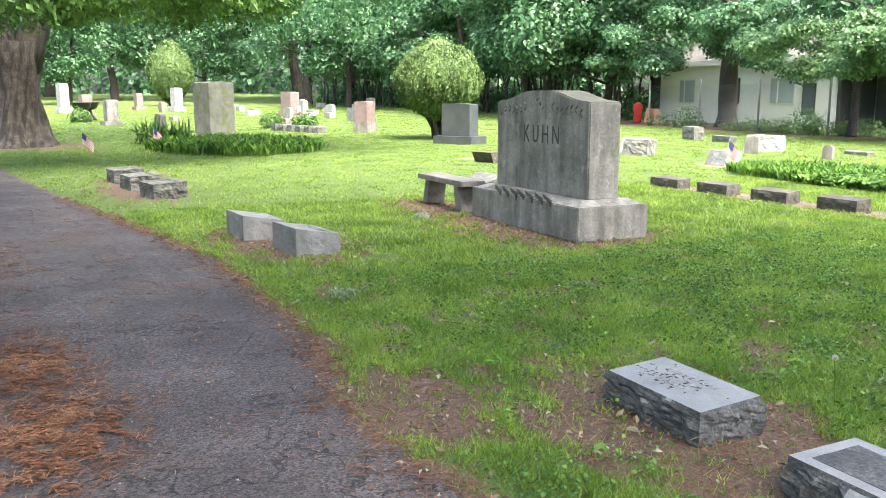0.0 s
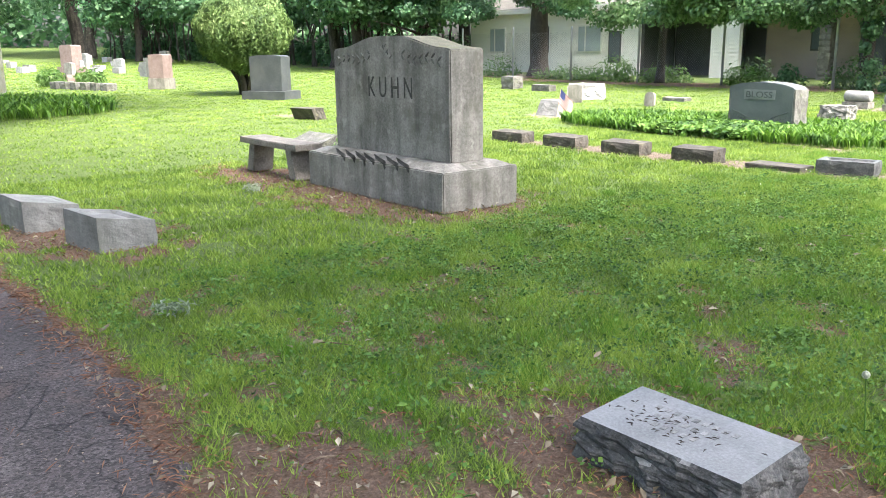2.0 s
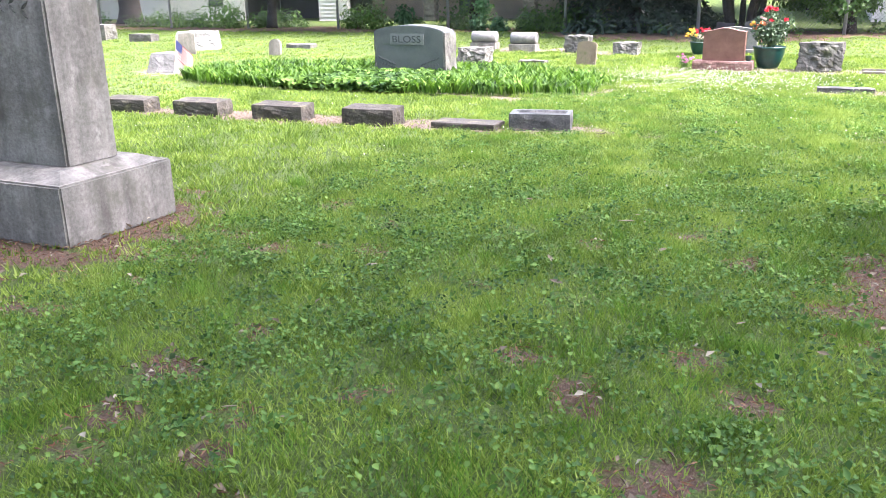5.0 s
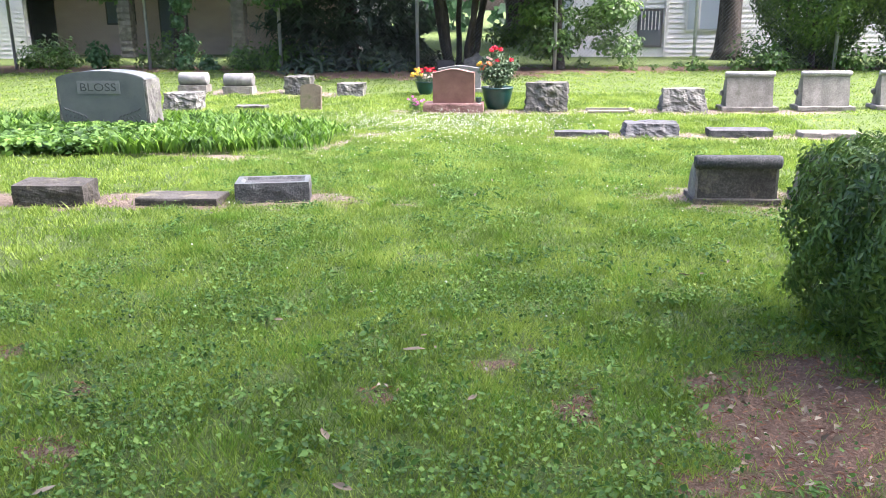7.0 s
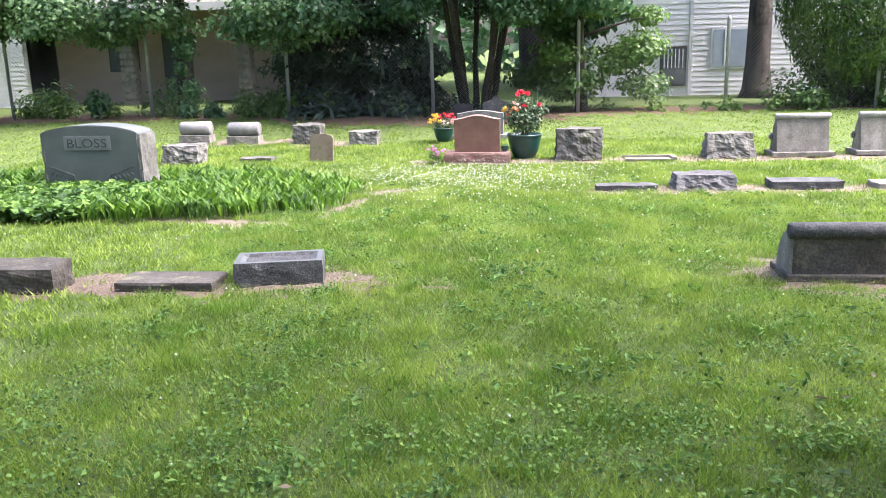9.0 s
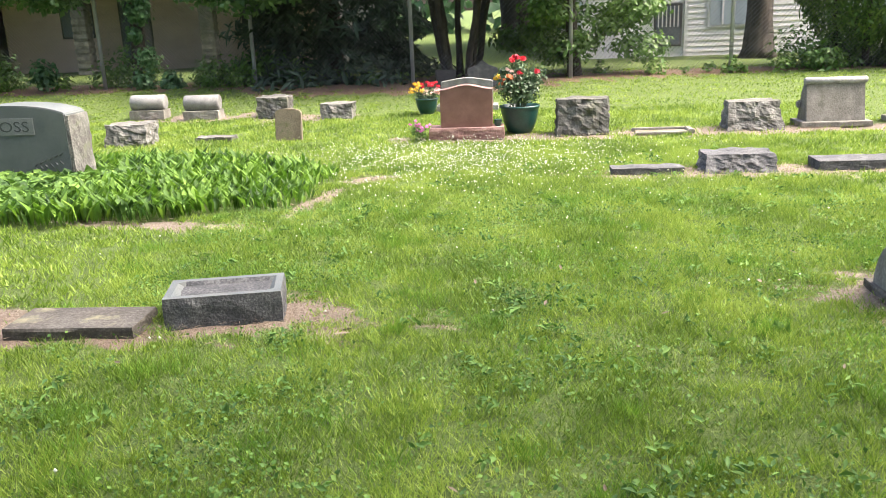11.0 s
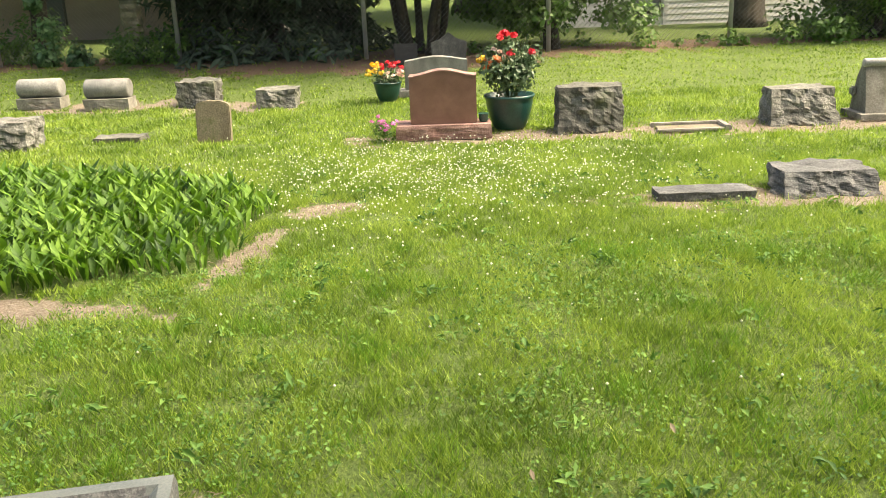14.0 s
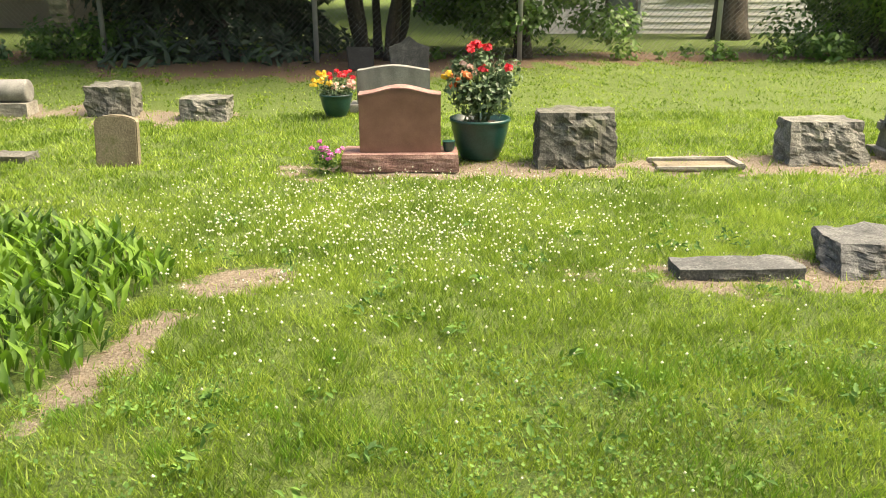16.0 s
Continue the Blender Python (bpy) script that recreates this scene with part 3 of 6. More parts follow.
ak.new(mixv.outputs[0], crack.inputs["Vector"])
line = an.new("ShaderNodeMapRange")
line.inputs[3].default_value = 0.35
line.inputs[1].default_value, line.inputs[2].default_value = 0.0015, 0.008
ak.new(crack.outputs["Distance"], line.inputs[0])
stone = an.new("ShaderNodeTexVoronoi")
stone.inputs["Scale"].default_value = 85
ak.new(apos, stone.inputs["Vector"])
chips = an.new("ShaderNodeMapRange")
chips.inputs[1].default_value, chips.inputs[2].default_value, chips.inputs[3].default_value, chips.inputs[4].default_value = 0.0, 1.0, 0.45, 1.9
split = an.new("ShaderNodeSeparateColor")
ak.new(stone.outputs["Color"], split.inputs[0])
ak.new(split.outputs[0], chips.inputs[0])
both = an.new("ShaderNodeMath")
both.operation = "MULTIPLY"
ak.new(line.outputs[0], both.inputs[0])
ak.new(chips.outputs[0], both.inputs[1])
ab = an["Principled BSDF"]
dye = ab.inputs["Base Color"].links[0].from_socket
shade_mix = an.new("ShaderNodeMixRGB")
shade_mix.blend_type, shade_mix.inputs[0].default_value = "MULTIPLY", 1.0
ak.new(dye, shade_mix.inputs[1])
ak.new(both.outputs[0], shade_mix.inputs[2])
ak.new(shade_mix.outputs[0], ab.inputs["Base Color"])
abump = an.new("ShaderNodeBump")
abump.inputs["Strength"].default_value, abump.inputs["Distance"].default_value = 0.9, 0.012
ak.new(both.outputs[0], abump.inputs["Height"])
ak.new(ab.inputs["Normal"].links[0].from_socket, abump.inputs["Normal"])
ak.new(abump.outputs[0], ab.inputs["Normal"])
road = sheet("road", np.stack([cols, RY, RZ], -1).reshape(-1, 3), np.stack([idx[:-1, :-1], idx[:-1, 1:], idx[1:, 1:], idx[1:, :-1]], -1).reshape(-1, 4), ASPHALT)
road.data.shade_smooth()
tagged(road, "narrow old asphalt drive, cracked and stained with needles", "road", kind="structure")

# ---- houses behind the fence ----


def wall_boards(wall, length, height, material, course=0.14):
    """Lapped boards, each a piece of its own, along a wall that faces -x; y runs from 0 to length."""
    bm = bmesh.new()
    pts = [(0, 0), (-0.034, 0), (-0.008, course + 0.01), (0, course + 0.01)]
    a = [bm.verts.new((x, 0, z)) for x, z in pts]
    b = [bm.verts.new((x, length, z)) for x, z in pts]
    for i in range(4):
        bm.faces.new((a[i], a[(i + 1) % 4], b[(i + 1) % 4], b[i]))
    bm.faces.new(a[::-1])
    bm.faces.new(b)
    bmesh.ops.recalc_face_normals(bm, faces=bm.faces[:])
    me = shaped("board", bm, material)
    for i in range(int(height / course)):
        ob = new("board", me)
        ob.parent, ob.location = wall, (0, 0, i * course)


def window(parent, y, z, w, h, blind=False, bars=0, x=0.0):
    """A framed window standing just proud of a wall that faces -x; y and z are its middle."""
    win = part("window", slab([(-w / 2 - 0.06, -h / 2 - 0.06), (w / 2 + 0.06, -h / 2 - 0.06), (w / 2 + 0.06, h / 2 + 0.06), (-w / 2 - 0.06, h / 2 + 0.06)], 0.05), TRIM if blind else DARK_PAINT_AND_SHADE, parent)
    win.matrix_local = pose(x - 0.045, y, z, 0, 0, 90)
    pane = part("pane", slab([(-w / 2, -h / 2), (w / 2, -h / 2), (w / 2, h / 2), (-w / 2, h / 2)], 0.012, 0), CURTAIN if blind else GLASS, win)
    pane.location = (0, 0.03, 0)
    if blind:
        bar = part("mullion", block(0.05, 0.03, h, 0.004, at=(w * 0.18, 0.045, -h / 2)), TRIM, win)
    for i in range(bars):
        part("bar", block(0.03, 0.03, h * 0.55, 0.003, at=((i + 0.5) / bars * w - w / 2, 0.05, -h * 0.05)), TRIM, win)
    return win


house = thing("house", "two-storey white house with horizontal vinyl siding", "house")
house.matrix_world = pose(29.0, -9.0, 0.12)
wall = part("wall", block(0.25, 11.4, 6.0, 0, at=(0.13, 5.7, 0)), SIDING, house)
wall_boards(wall, 11.4, 6.0, SIDING)
window(house, 9.18, 0.84, 0.6, 0.95, bars=6)
window(house, 7.62, 1.3, 1.0, 1.0, blind=True)
window(house, 4.2, 1.3, 1.0, 1.0, blind=True)
window(house, 9.2, 4.0, 1.0, 1.2, blind=True)
part("corner_board", block(0.06, 0.1, 6.0, 0.006, at=(-0.05, 8.72, 0)), TRIM, house)
part("side_wall", block(8, 0.25, 6.0, 0, at=(4.26, 11.27, 0)), SIDING, house)
part("back_wall", block(0.25, 11.4, 6.0, 0, at=(8.3, 5.7, 0)), SIDING, house)
roof = prism([(-0.6, 6.0), (8.9, 6.0), (4.15, 8.6)], 12.4)
bmesh.ops.rotate(roof, cent=(0, 0, 0), matrix=Matrix.Rotation(radians(-90), 3, "Z"), verts=roof.verts)
bmesh.ops.translate(roof, vec=(0, 5.7, 0), verts=roof.verts)
part("roof", roof, ROOF, house)

bungalow = thing("bungalow", "low pale bungalow with siding, a deep porch and pillars", "house")
bungalow.matrix_world = pose(29.5, 9.0, 0.15)
w1 = part("wall", block(0.2, 10.5, 2.9, 0, at=(0.11, 20.3, 0)), SIDING, bungalow)
run = part("wall", block(0.2, 1.2, 2.9, 0, at=(0.11, 11.1, 0)), SIDING, bungalow, "bright white wall end with lapped siding")
for off, length, mate, parent_wall in ((15.05, 10.5, SIDING, w1), (10.5, 1.2, SIDING, run)):
    holder = part("cladding", block(0.012, length, 2.88, 0, at=(0.002, off + length / 2, 0.01)), mate, parent_wall)
    bm_len = length
    bmx = bmesh.new()
    pts = [(0, 0), (-0.045, 0), (-0.008, 0.15), (0, 0.15)]
    va = [bmx.verts.new((x, off, z)) for x, z in pts]
    vb = [bmx.verts.new((x, off + bm_len, z)) for x, z in pts]
    for i in range(4):
        bmx.faces.new((va[i], va[(i + 1) % 4], vb[(i + 1) % 4], vb[i]))
    bmesh.ops.recalc_face_normals(bmx, faces=bmx.faces[:])
    me = shaped("board", bmx, mate)
    for i in range(20):
        ob = new("board", me)
        ob.parent, ob.location = parent_wall, (-0.004, 0, i * 0.14)
window(bungalow, 17.75, 1.55, 1.25, 1.05, blind=True)
window(bungalow, 16.35, 1.2, 0.55, 1.2)
window(bungalow, 20.6, 1.55, 0.7, 1.05)
window(bungalow, 23.6, 1.55, 1.0, 1.05, blind=True)
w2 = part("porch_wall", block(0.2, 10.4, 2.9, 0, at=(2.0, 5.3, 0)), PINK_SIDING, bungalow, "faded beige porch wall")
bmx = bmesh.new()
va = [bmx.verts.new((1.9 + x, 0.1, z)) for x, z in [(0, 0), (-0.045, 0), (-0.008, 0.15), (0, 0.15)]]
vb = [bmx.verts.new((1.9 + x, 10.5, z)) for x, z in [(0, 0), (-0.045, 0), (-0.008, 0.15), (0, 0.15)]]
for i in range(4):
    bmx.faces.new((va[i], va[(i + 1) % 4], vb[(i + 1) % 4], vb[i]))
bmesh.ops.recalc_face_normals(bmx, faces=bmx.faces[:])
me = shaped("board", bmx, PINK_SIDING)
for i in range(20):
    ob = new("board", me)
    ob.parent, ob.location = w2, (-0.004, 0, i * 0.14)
window(bungalow, 8.2, 1.5, 0.9, 0.9, x=1.9)
window(bungalow, 6.4, 1.15, 0.85, 1.9, x=1.9)
window(bungalow, 2.4, 1.4, 1.4, 1.2, x=1.9)
# the dark colour of these walls stands in for the porch's deep shade
part("link_wall", block(2.1, 0.2, 2.9, 0, at=(1.1, 15.0, 0)), DARK_PAINT_AND_SHADE, bungalow)
part("carport_wall", block(0.2, 3.2, 2.9, 0, at=(2.3, 13.3, 0)), DARK_PAINT_AND_SHADE, bungalow)
part("end_wall", block(2.1, 0.2, 2.9, 0, at=(1.1, 0.0, 0)), DARK_PAINT_AND_SHADE, bungalow)
part("back_wall", block(0.2, 25.5, 2.9, 0, at=(7.9, 12.8, 0)), SIDING, bungalow)
part("end_wall", block(7.8, 0.2, 2.9, 0, at=(4.0, 25.65, 0)), SIDING, bungalow)
for y in (3.65, 7.3, 0.4):
    pl = part("pillar", block(0.38, 0.38, 2.85, 0.01, at=(0.3, y, 0)), BEIGE, bungalow, "pale porch pillar of coursed blocks")
    for i in range(14):
        part("course", block(0.42, 0.42, 0.15, 0.02, at=(0.3, y, i * 0.2)), BEIGE, pl)
roof = prism([(-0.35, 2.9), (8.5, 2.9), (3.9, 4.6)], 26.8)
bmesh.ops.rotate(roof, cent=(0, 0, 0), matrix=Matrix.Rotation(radians(-90), 3, "Z"), verts=roof.verts)
bmesh.ops.translate(roof, vec=(0, 12.8, 0), verts=roof.verts)
part("roof", roof, ROOF, bungalow)
part("fascia", block(0.04, 26.8, 0.24, 0.006, at=(-0.38, 12.8, 2.72)), TRIM, bungalow)

# ---- chain-link fence ----
fence = thing("chain_link_fence", "tall galvanised chain-link fence on steel posts", "fence")
posts = [(23.3, -6.3), (23.35, -3.15), (23.4, -0.05), (23.45, 3.1), (23.35, 6.3), (23.6, 9.65), (24.2, 13.2), (24.6, 17.0), (24.6, 20.3), (24.6, 23.4), (24.7, 26.6), (24.8, 29.8)]
post_mesh = shaped("post", lathe([(0.04, -0.1), (0.04, 1.88), (0.042, 1.89), (0.042, 1.92), (0.02, 1.97), (0.004, 1.98)], 10), STEEL, True)
for (x0, y0), (x1, y1) in zip(posts, posts[1:]):
    d = Vector((x1 - x0, y1 - y0, 0))
    turn = math.atan2(d.y, d.x)
    run_m = Matrix.Translation((x0, y0, gz(x0, y0) + 0.04)) @ Matrix.Rotation(turn, 4, "Z")
    L, pitch, rise = d.length, 0.062, 1.72
    verts, faces = [], []
    for sgn in (1, -1):
        s = -rise
        while s < L:
            p, q = (s, 0.0), (s + rise, rise)
            lo = max(0.0, -p[0])
            hi = min(rise, L - p[0])
            if hi > lo:
                a0, a1 = Vector((p[0] + lo, 0.004 * sgn, lo if sgn > 0 else rise - lo)), Vector((p[0] + hi, 0.004 * sgn, hi if sgn > 0 else rise - hi))
                i = len(verts)
                for c in (a0, a1):
                    verts += [c + Vector((0.0016, 0, 0.0016)), c + Vector((-0.0016, 0.002, -0.0016)), c + Vector((-0.0016, -0.002, 0.0016))]
                faces += [(i, i + 1, i + 4, i + 3), (i + 1, i + 2, i + 5, i + 4), (i + 2, i, i + 3, i + 5)]
            s += pitch * 1.414
    net = sheet("wire_mesh", [tuple(v) for v in verts], faces, WIRE, fence)
    net.matrix_world = run_m
for x, y in posts:
    ob = new("post", post_mesh)
    ob.parent, ob.location = fence, (x, y, gz(x, y))

# ---- trees ----


def limbs(bm_parts):
    """Several round limbs joined into one mesh."""
    out = bmesh.new()
    for b in bm_parts:
        me = bpy.data.meshes.new("limb")
        b.to_mesh(me)
        b.free()
        out.from_mesh(me)
        bpy.data.meshes.remove(me)
    return out


def broadleaf(seed, radius, low, top, trunk_r, leaves, leaf, material, bark, stems=1, label="", clumps=22, squash=0.62, group=""):
    """A broadleaved tree: tapered trunk or stems, limbs into the crown, and a crown of leafy sprays."""
    r = random.Random(seed)
    tree = thing("tree", label, "tree", group)
    woods = []
    for s in range(stems):
        a = 2 * math.pi * s / max(1, stems) + r.uniform(-0.3, 0.3)
        off = 0.0 if stems == 1 else 0.28
        lean = r.uniform(0.0, 0.1) if stems == 1 else r.uniform(0.12, 0.24)
        h = top * 0.75
        pts = [(off * math.cos(a) + math.cos(a) * lean * z + 0.06 * r.uniform(-1, 1) * (z > 0.3), off * math.sin(a) + math.sin(a) * lean * z + 0.06 * r.uniform(-1, 1) * (z > 0.3), z) for z in [-0.1, 0.15, 0.5, 1.2, 2.2, 3.4, h * 0.7, h]]
        woods.append(tube(pts, [trunk_r * k for k in (1.5, 1.2, 1.03, 0.95, 0.88, 0.75, 0.5, 0.15)], 10, 0.18))
        for i in range(7 if stems == 1 else 3):
            z0 = low + (h - low) * r.uniform(0.05, 0.8)
            b = r.uniform(0, 6.283)
            reach = radius * r.uniform(0.5, 0.85)
            p0 = Vector((pts[4][0] * z0 / 2.2, pts[4][1] * z0 / 2.2, z0))
            line = [p0 + Vector((math.cos(b) * reach * f, math.sin(b) * reach * f, reach * 0.35 * f - 0.1 * reach * f * f)) for f in (0, 0.3, 0.65, 1)]
            woods.append(tube(line, [trunk_r * k for k in (0.4, 0.28, 0.17, 0.05)], 6))
    part("trunk", limbs(woods), bark, tree, smooth=True)
    centres, radii = [], []
    mid, half = (low + top) / 2, (top - low) / 2
    for i in range(clumps):
        a, t = r.uniform(0, 6.283), r.uniform(-0.85, 0.9)
        reach = radius * math.sqrt(max(0.05, 1 - t * t * 0.8)) * r.uniform(0.45, 0.85)
        centres.append((reach * math.cos(a), reach * math.sin(a), mid + half * t * 0.8))
        radii.append(radius * r.uniform(0.26, 0.46))
    at, out = shell(centres, radii, leaves, squash, 0.45, 0.7)
    keep = at[:, 2] > low - 0.4
    foliage("crown", at[keep], out[keep], leaf * (0.7 + 0.6 * rng.random(keep.sum())), material, tree, 0.75, 0.5)
    return tree


woods_label = "tall maple at the wood's edge, in full leaf"
edge_a = broadleaf(1, 4.6, 1.7, 11, 0.28, 11500, 0.25, MAPLE, DARK_BARK, 1, woods_label, 26, group="trees at the wood's edge")
edge_b = broadleaf(2, 4.2, 1.3, 10, 0.22, 11500, 0.24, MAPLE_DARK, DARK_BARK, 1, woods_label, 24, group="trees at the wood's edge")
edge_c = broadleaf(3, 4.8, 2.6, 12, 0.36, 11500, 0.26, MAPLE, BARK, 1, woods_label, 26, group="trees at the wood's edge")


def plant(src, x, y, turn=0, size=1.0, tall=1.0):
    return copy_thing(src, pose(x, y, gz(x, min(y, 110)), 0, 0, turn) @ Matrix.Diagonal((size, size, size * tall, 1)))


place(edge_b, 26.8, 35.5, 0)
place(edge_a, 25.2, 38.6, 70)
place(edge_c, 23.5, 63.5, 20)
front = [(edge_c, 25.8, 41.5, 200, 0.9), (edge_b, 24.6, 46.5, 120, 0.95), (edge_a, 23.8, 52.5, 10, 1.0), (edge_b, 21.5, 59, 250, 1.0),
         (edge_c, 21.5, 69, 300, 1.1), (edge_b, 15, 79, 45, 1.15), (edge_a, 8, 84, 160, 1.25), (edge_c, 1.0, 88, 90, 1.2), (edge_b, -6, 84, 20, 1.2), (edge_a, -13, 76, 100, 1.2), (edge_c, -19, 64, 10, 1.2),
         (edge_b, 3.5, 72, 330, 0.9)]
back = [(edge_a, 33, 39, 220, 1.3), (edge_c, 32, 48, 20, 1.4), (edge_b, 30, 57, 300, 1.5), (edge_a, 29, 67, 80, 1.5), (edge_c, 24, 80, 180, 1.6), (edge_b, 15, 93, 60, 1.7), (edge_a, 3, 100, 0, 1.7), (edge_c, -12, 97, 130, 1.6),
        (edge_a, 38, 27, 30, 1.5), (edge_b, 39, 15, 210, 1.5), (edge_c, 39, 4, 100, 1.5), (edge_a, 40, -8, 330, 1.5)]
for src, x, y, turn, size in front + back:
    plant(src, x, y, turn, size)

# limbs of leaves that hang over the fence before the bungalow
over = broadleaf(12, 3.2, 3.2, 8.5, 0.16, 8000, 0.2, MAPLE, DARK_BARK, 1, "maple with low leafy boughs hanging over the fence", 22)
place(over, 24.8, 12.6, 0)


def boughs(tree, seed, count, leaves, leaf, material, x0, x1, y0, y1, z0, z1, r0, r1):
    """Low leafy boughs of a tree, in its own axes."""
    r = random.Random(seed)
    cents = [(r.uniform(x0, x1), r.uniform(y0, y1), r.uniform(z0, z1)) for _ in range(count)]
    at, out = shell(cents, [r.uniform(r0, r1) for _ in range(count)], leaves, 0.5, 0.7, 0.9)
    foliage("bough_foliage", at, out, leaf * (0.7 + 0.6 * rng.random(leaves)), material, tree, 0.8, 0.6)


# low boughs before the fence, in reach of the eye
boughs(over, 41, 32, 19000, 0.115, MAPLE_LIT, -2.6, -0.2, -4.2, 4.6, 1.8, 3.4, 0.5, 0.95)
near_maple = broadleaf(14, 3.0, 3.8, 9, 0.15, 3500, 0.2, MAPLE, DARK_BARK, 1, "maple with leafy boughs coloured as lit before the bungalow", 20)
boughs(near_maple, 42, 32, 19000, 0.12, MAPLE_LIT, -2.6, 0.1, -3.4, 3.2, 2.1, 3.7, 0.5, 0.95)
place(near_maple, 24.9, 19.6, 0)
far_maple = broadleaf(15, 3.4, 3.6, 10, 0.42, 6000, 0.22, MAPLE, DARK_BARK, 1, "maple with boughs that half hide the bungalow", 20)
boughs(far_maple, 43, 42, 22000, 0.15, MAPLE, -3.0, 0.0, -4.0, 9.5, 2.5, 4.6, 0.55, 1.05)
place(far_maple, 27.0, 27.4, 0)


clump = broadleaf(5, 3.4, 2.3, 8.5, 0.068, 15000, 0.17, MAPLE_DARK, DARK_BARK, 9, "many-stemmed maple clump with a dense dark crown", 30)
boughs(clump, 44, 26, 14000, 0.115, MAPLE_DARK, -1.6, 1.2, -2.2, 3.4, 2.1, 3.6, 0.5, 0.95)
place(clump, 23.75, 5.35, 0)
side_maple = broadleaf(6, 2.5, 1.1, 7.0, 0.12, 11000, 0.17, MAPLE, DARK_BARK, 1, "young maple with low fresh leaves beside the fence", 20)
boughs(side_maple, 45, 22, 12000, 0.1, FRESH_AND_LIT, -0.6, 1.6, -1.6, 1.3, 0.5, 3.0, 0.4, 0.75)
place(side_maple, 23.9, 3.0, 0)

house_tree = thing("tree", "bare straight trunk of a big tree beside the white house", "tree")
part("trunk", tube([(0, 0, -0.1), (0, 0, 0.2), (0.02, 0, 0.9), (0.05, 0, 3), (0.1, 0.1, 6), (0.15, 0.1, 9)], [0.5, 0.38, 0.3, 0.27, 0.24, 0.15], 12, 0.2), BARK, house_tree, smooth=True)
at, out = shell([(0, 0, 8.5), (1.5, 1, 8), (-1.2, 0.8, 8.2), (0, -1.6, 8.8), (0.3, 0.2, 10.2)], [1.8, 1.5, 1.5, 1.5, 1.6], 5000, 0.8, 0.5, 0.7)
foliage("crown", at, out, 0.22 + 0 * at[:, 0], MAPLE, house_tree, 0.75, 0.5)
place(house_tree, 27.6, -1.75, 0)

# the old tree by the drive
old = thing("old_tree", "huge old maple with furrowed bark and low boughs", "tree")
wood = [tube([(0, 0, -0.15), (0, 0, 0.05), (0, 0, 0.3), (0, 0, 0.8), (0.02, 0, 1.6), (0.04, 0, 2.4), (0.04, 0, 3.1)], [1.25, 1.0, 0.78, 0.66, 0.6, 0.62, 0.66], 22, 0.35),
        tube([(-0.2, 0, 2.2), (-0.4, 0, 3.2), (-0.75, 0.1, 4.8), (-0.95, 0.2, 7), (-1, 0.3, 11)], [0.42, 0.42, 0.36, 0.28, 0.1], 14, 0.25),
        tube([(0.2, 0, 2.2), (0.42, 0, 3.1), (1.05, 0, 4.6), (1.75, -0.3, 6.5), (2.6, -0.6, 10)], [0.42, 0.42, 0.36, 0.28, 0.1], 14, 0.25),
        tube([(1.1, -0.1, 5), (3.2, -1.5, 6.0), (5.6, -3.0, 6.2), (8.2, -4, 5.6)], [0.24, 0.17, 0.11, 0.04], 8),
        tube([(-0.4, 0, 4.4), (0.5, -3, 6.2), (1.5, -6.5, 6.2), (2.2, -9, 5.6)], [0.24, 0.17, 0.11, 0.04], 8)]
part("trunk", limbs(wood), BARK, old, smooth=True)
cr = random.Random(9)
cents = [(cr.uniform(-2.5, 10), cr.uniform(-9, 3), cr.uniform(3.9, 7.5)) for _ in range(46)] + [(cr.uniform(-7, 7), cr.uniform(-6, 7), cr.uniform(8, 13)) for _ in range(16)]
rads = [cr.uniform(1.0, 1.7) for _ in range(46)] + [cr.uniform(1.6, 2.6) for _ in range(16)]
at, out = shell(cents, rads, 38000, 0.55, 0.5, 0.7)
foliage("crown", at, out, 0.13 + 0.08 * rng.random(len(at)), MAPLE_DARK, old, 0.7, 0.6)
# low hanging leaves, their backlight put in as a brighter green
cents = [(cr.uniform(-1.0, 6.5), cr.uniform(-11.5, -6), cr.uniform(3.35, 4.4)) for _ in range(30)]
at, out = shell(cents, [cr.uniform(0.8, 1.3) for _ in range(30)], 18000, 0.5, 0.6, 0.7)
foliage("hanging_backlit_foliage", at, out, 0.11 + 0.07 * rng.random(len(at)), FRESH_AND_LIT, old, 0.7, 0.7)
place(old, 0.05, 29.2, 0)

# unseen trees by the drive, added to shade the near lawn and stones
shade = broadleaf(21, 6.2, 6.0, 13, 0.45, 13000, 0.34, MAPLE_DARK, BARK, 1, "large unseen tree added to shade the near lawn", 34, group="shade trees by the drive")
copy_thing(shade, pose(-6.2, 1.0, 0, 0, 0, 110))
copy_thing(shade, pose(-5.5, 10.5, 0, 0, 0, 200) @ Matrix.Scale(1.15, 4))
shade.matrix_world = pose(4.0, -3.4, 0) @ Matrix.Diagonal((1.05, 1.05, 1.45, 1))


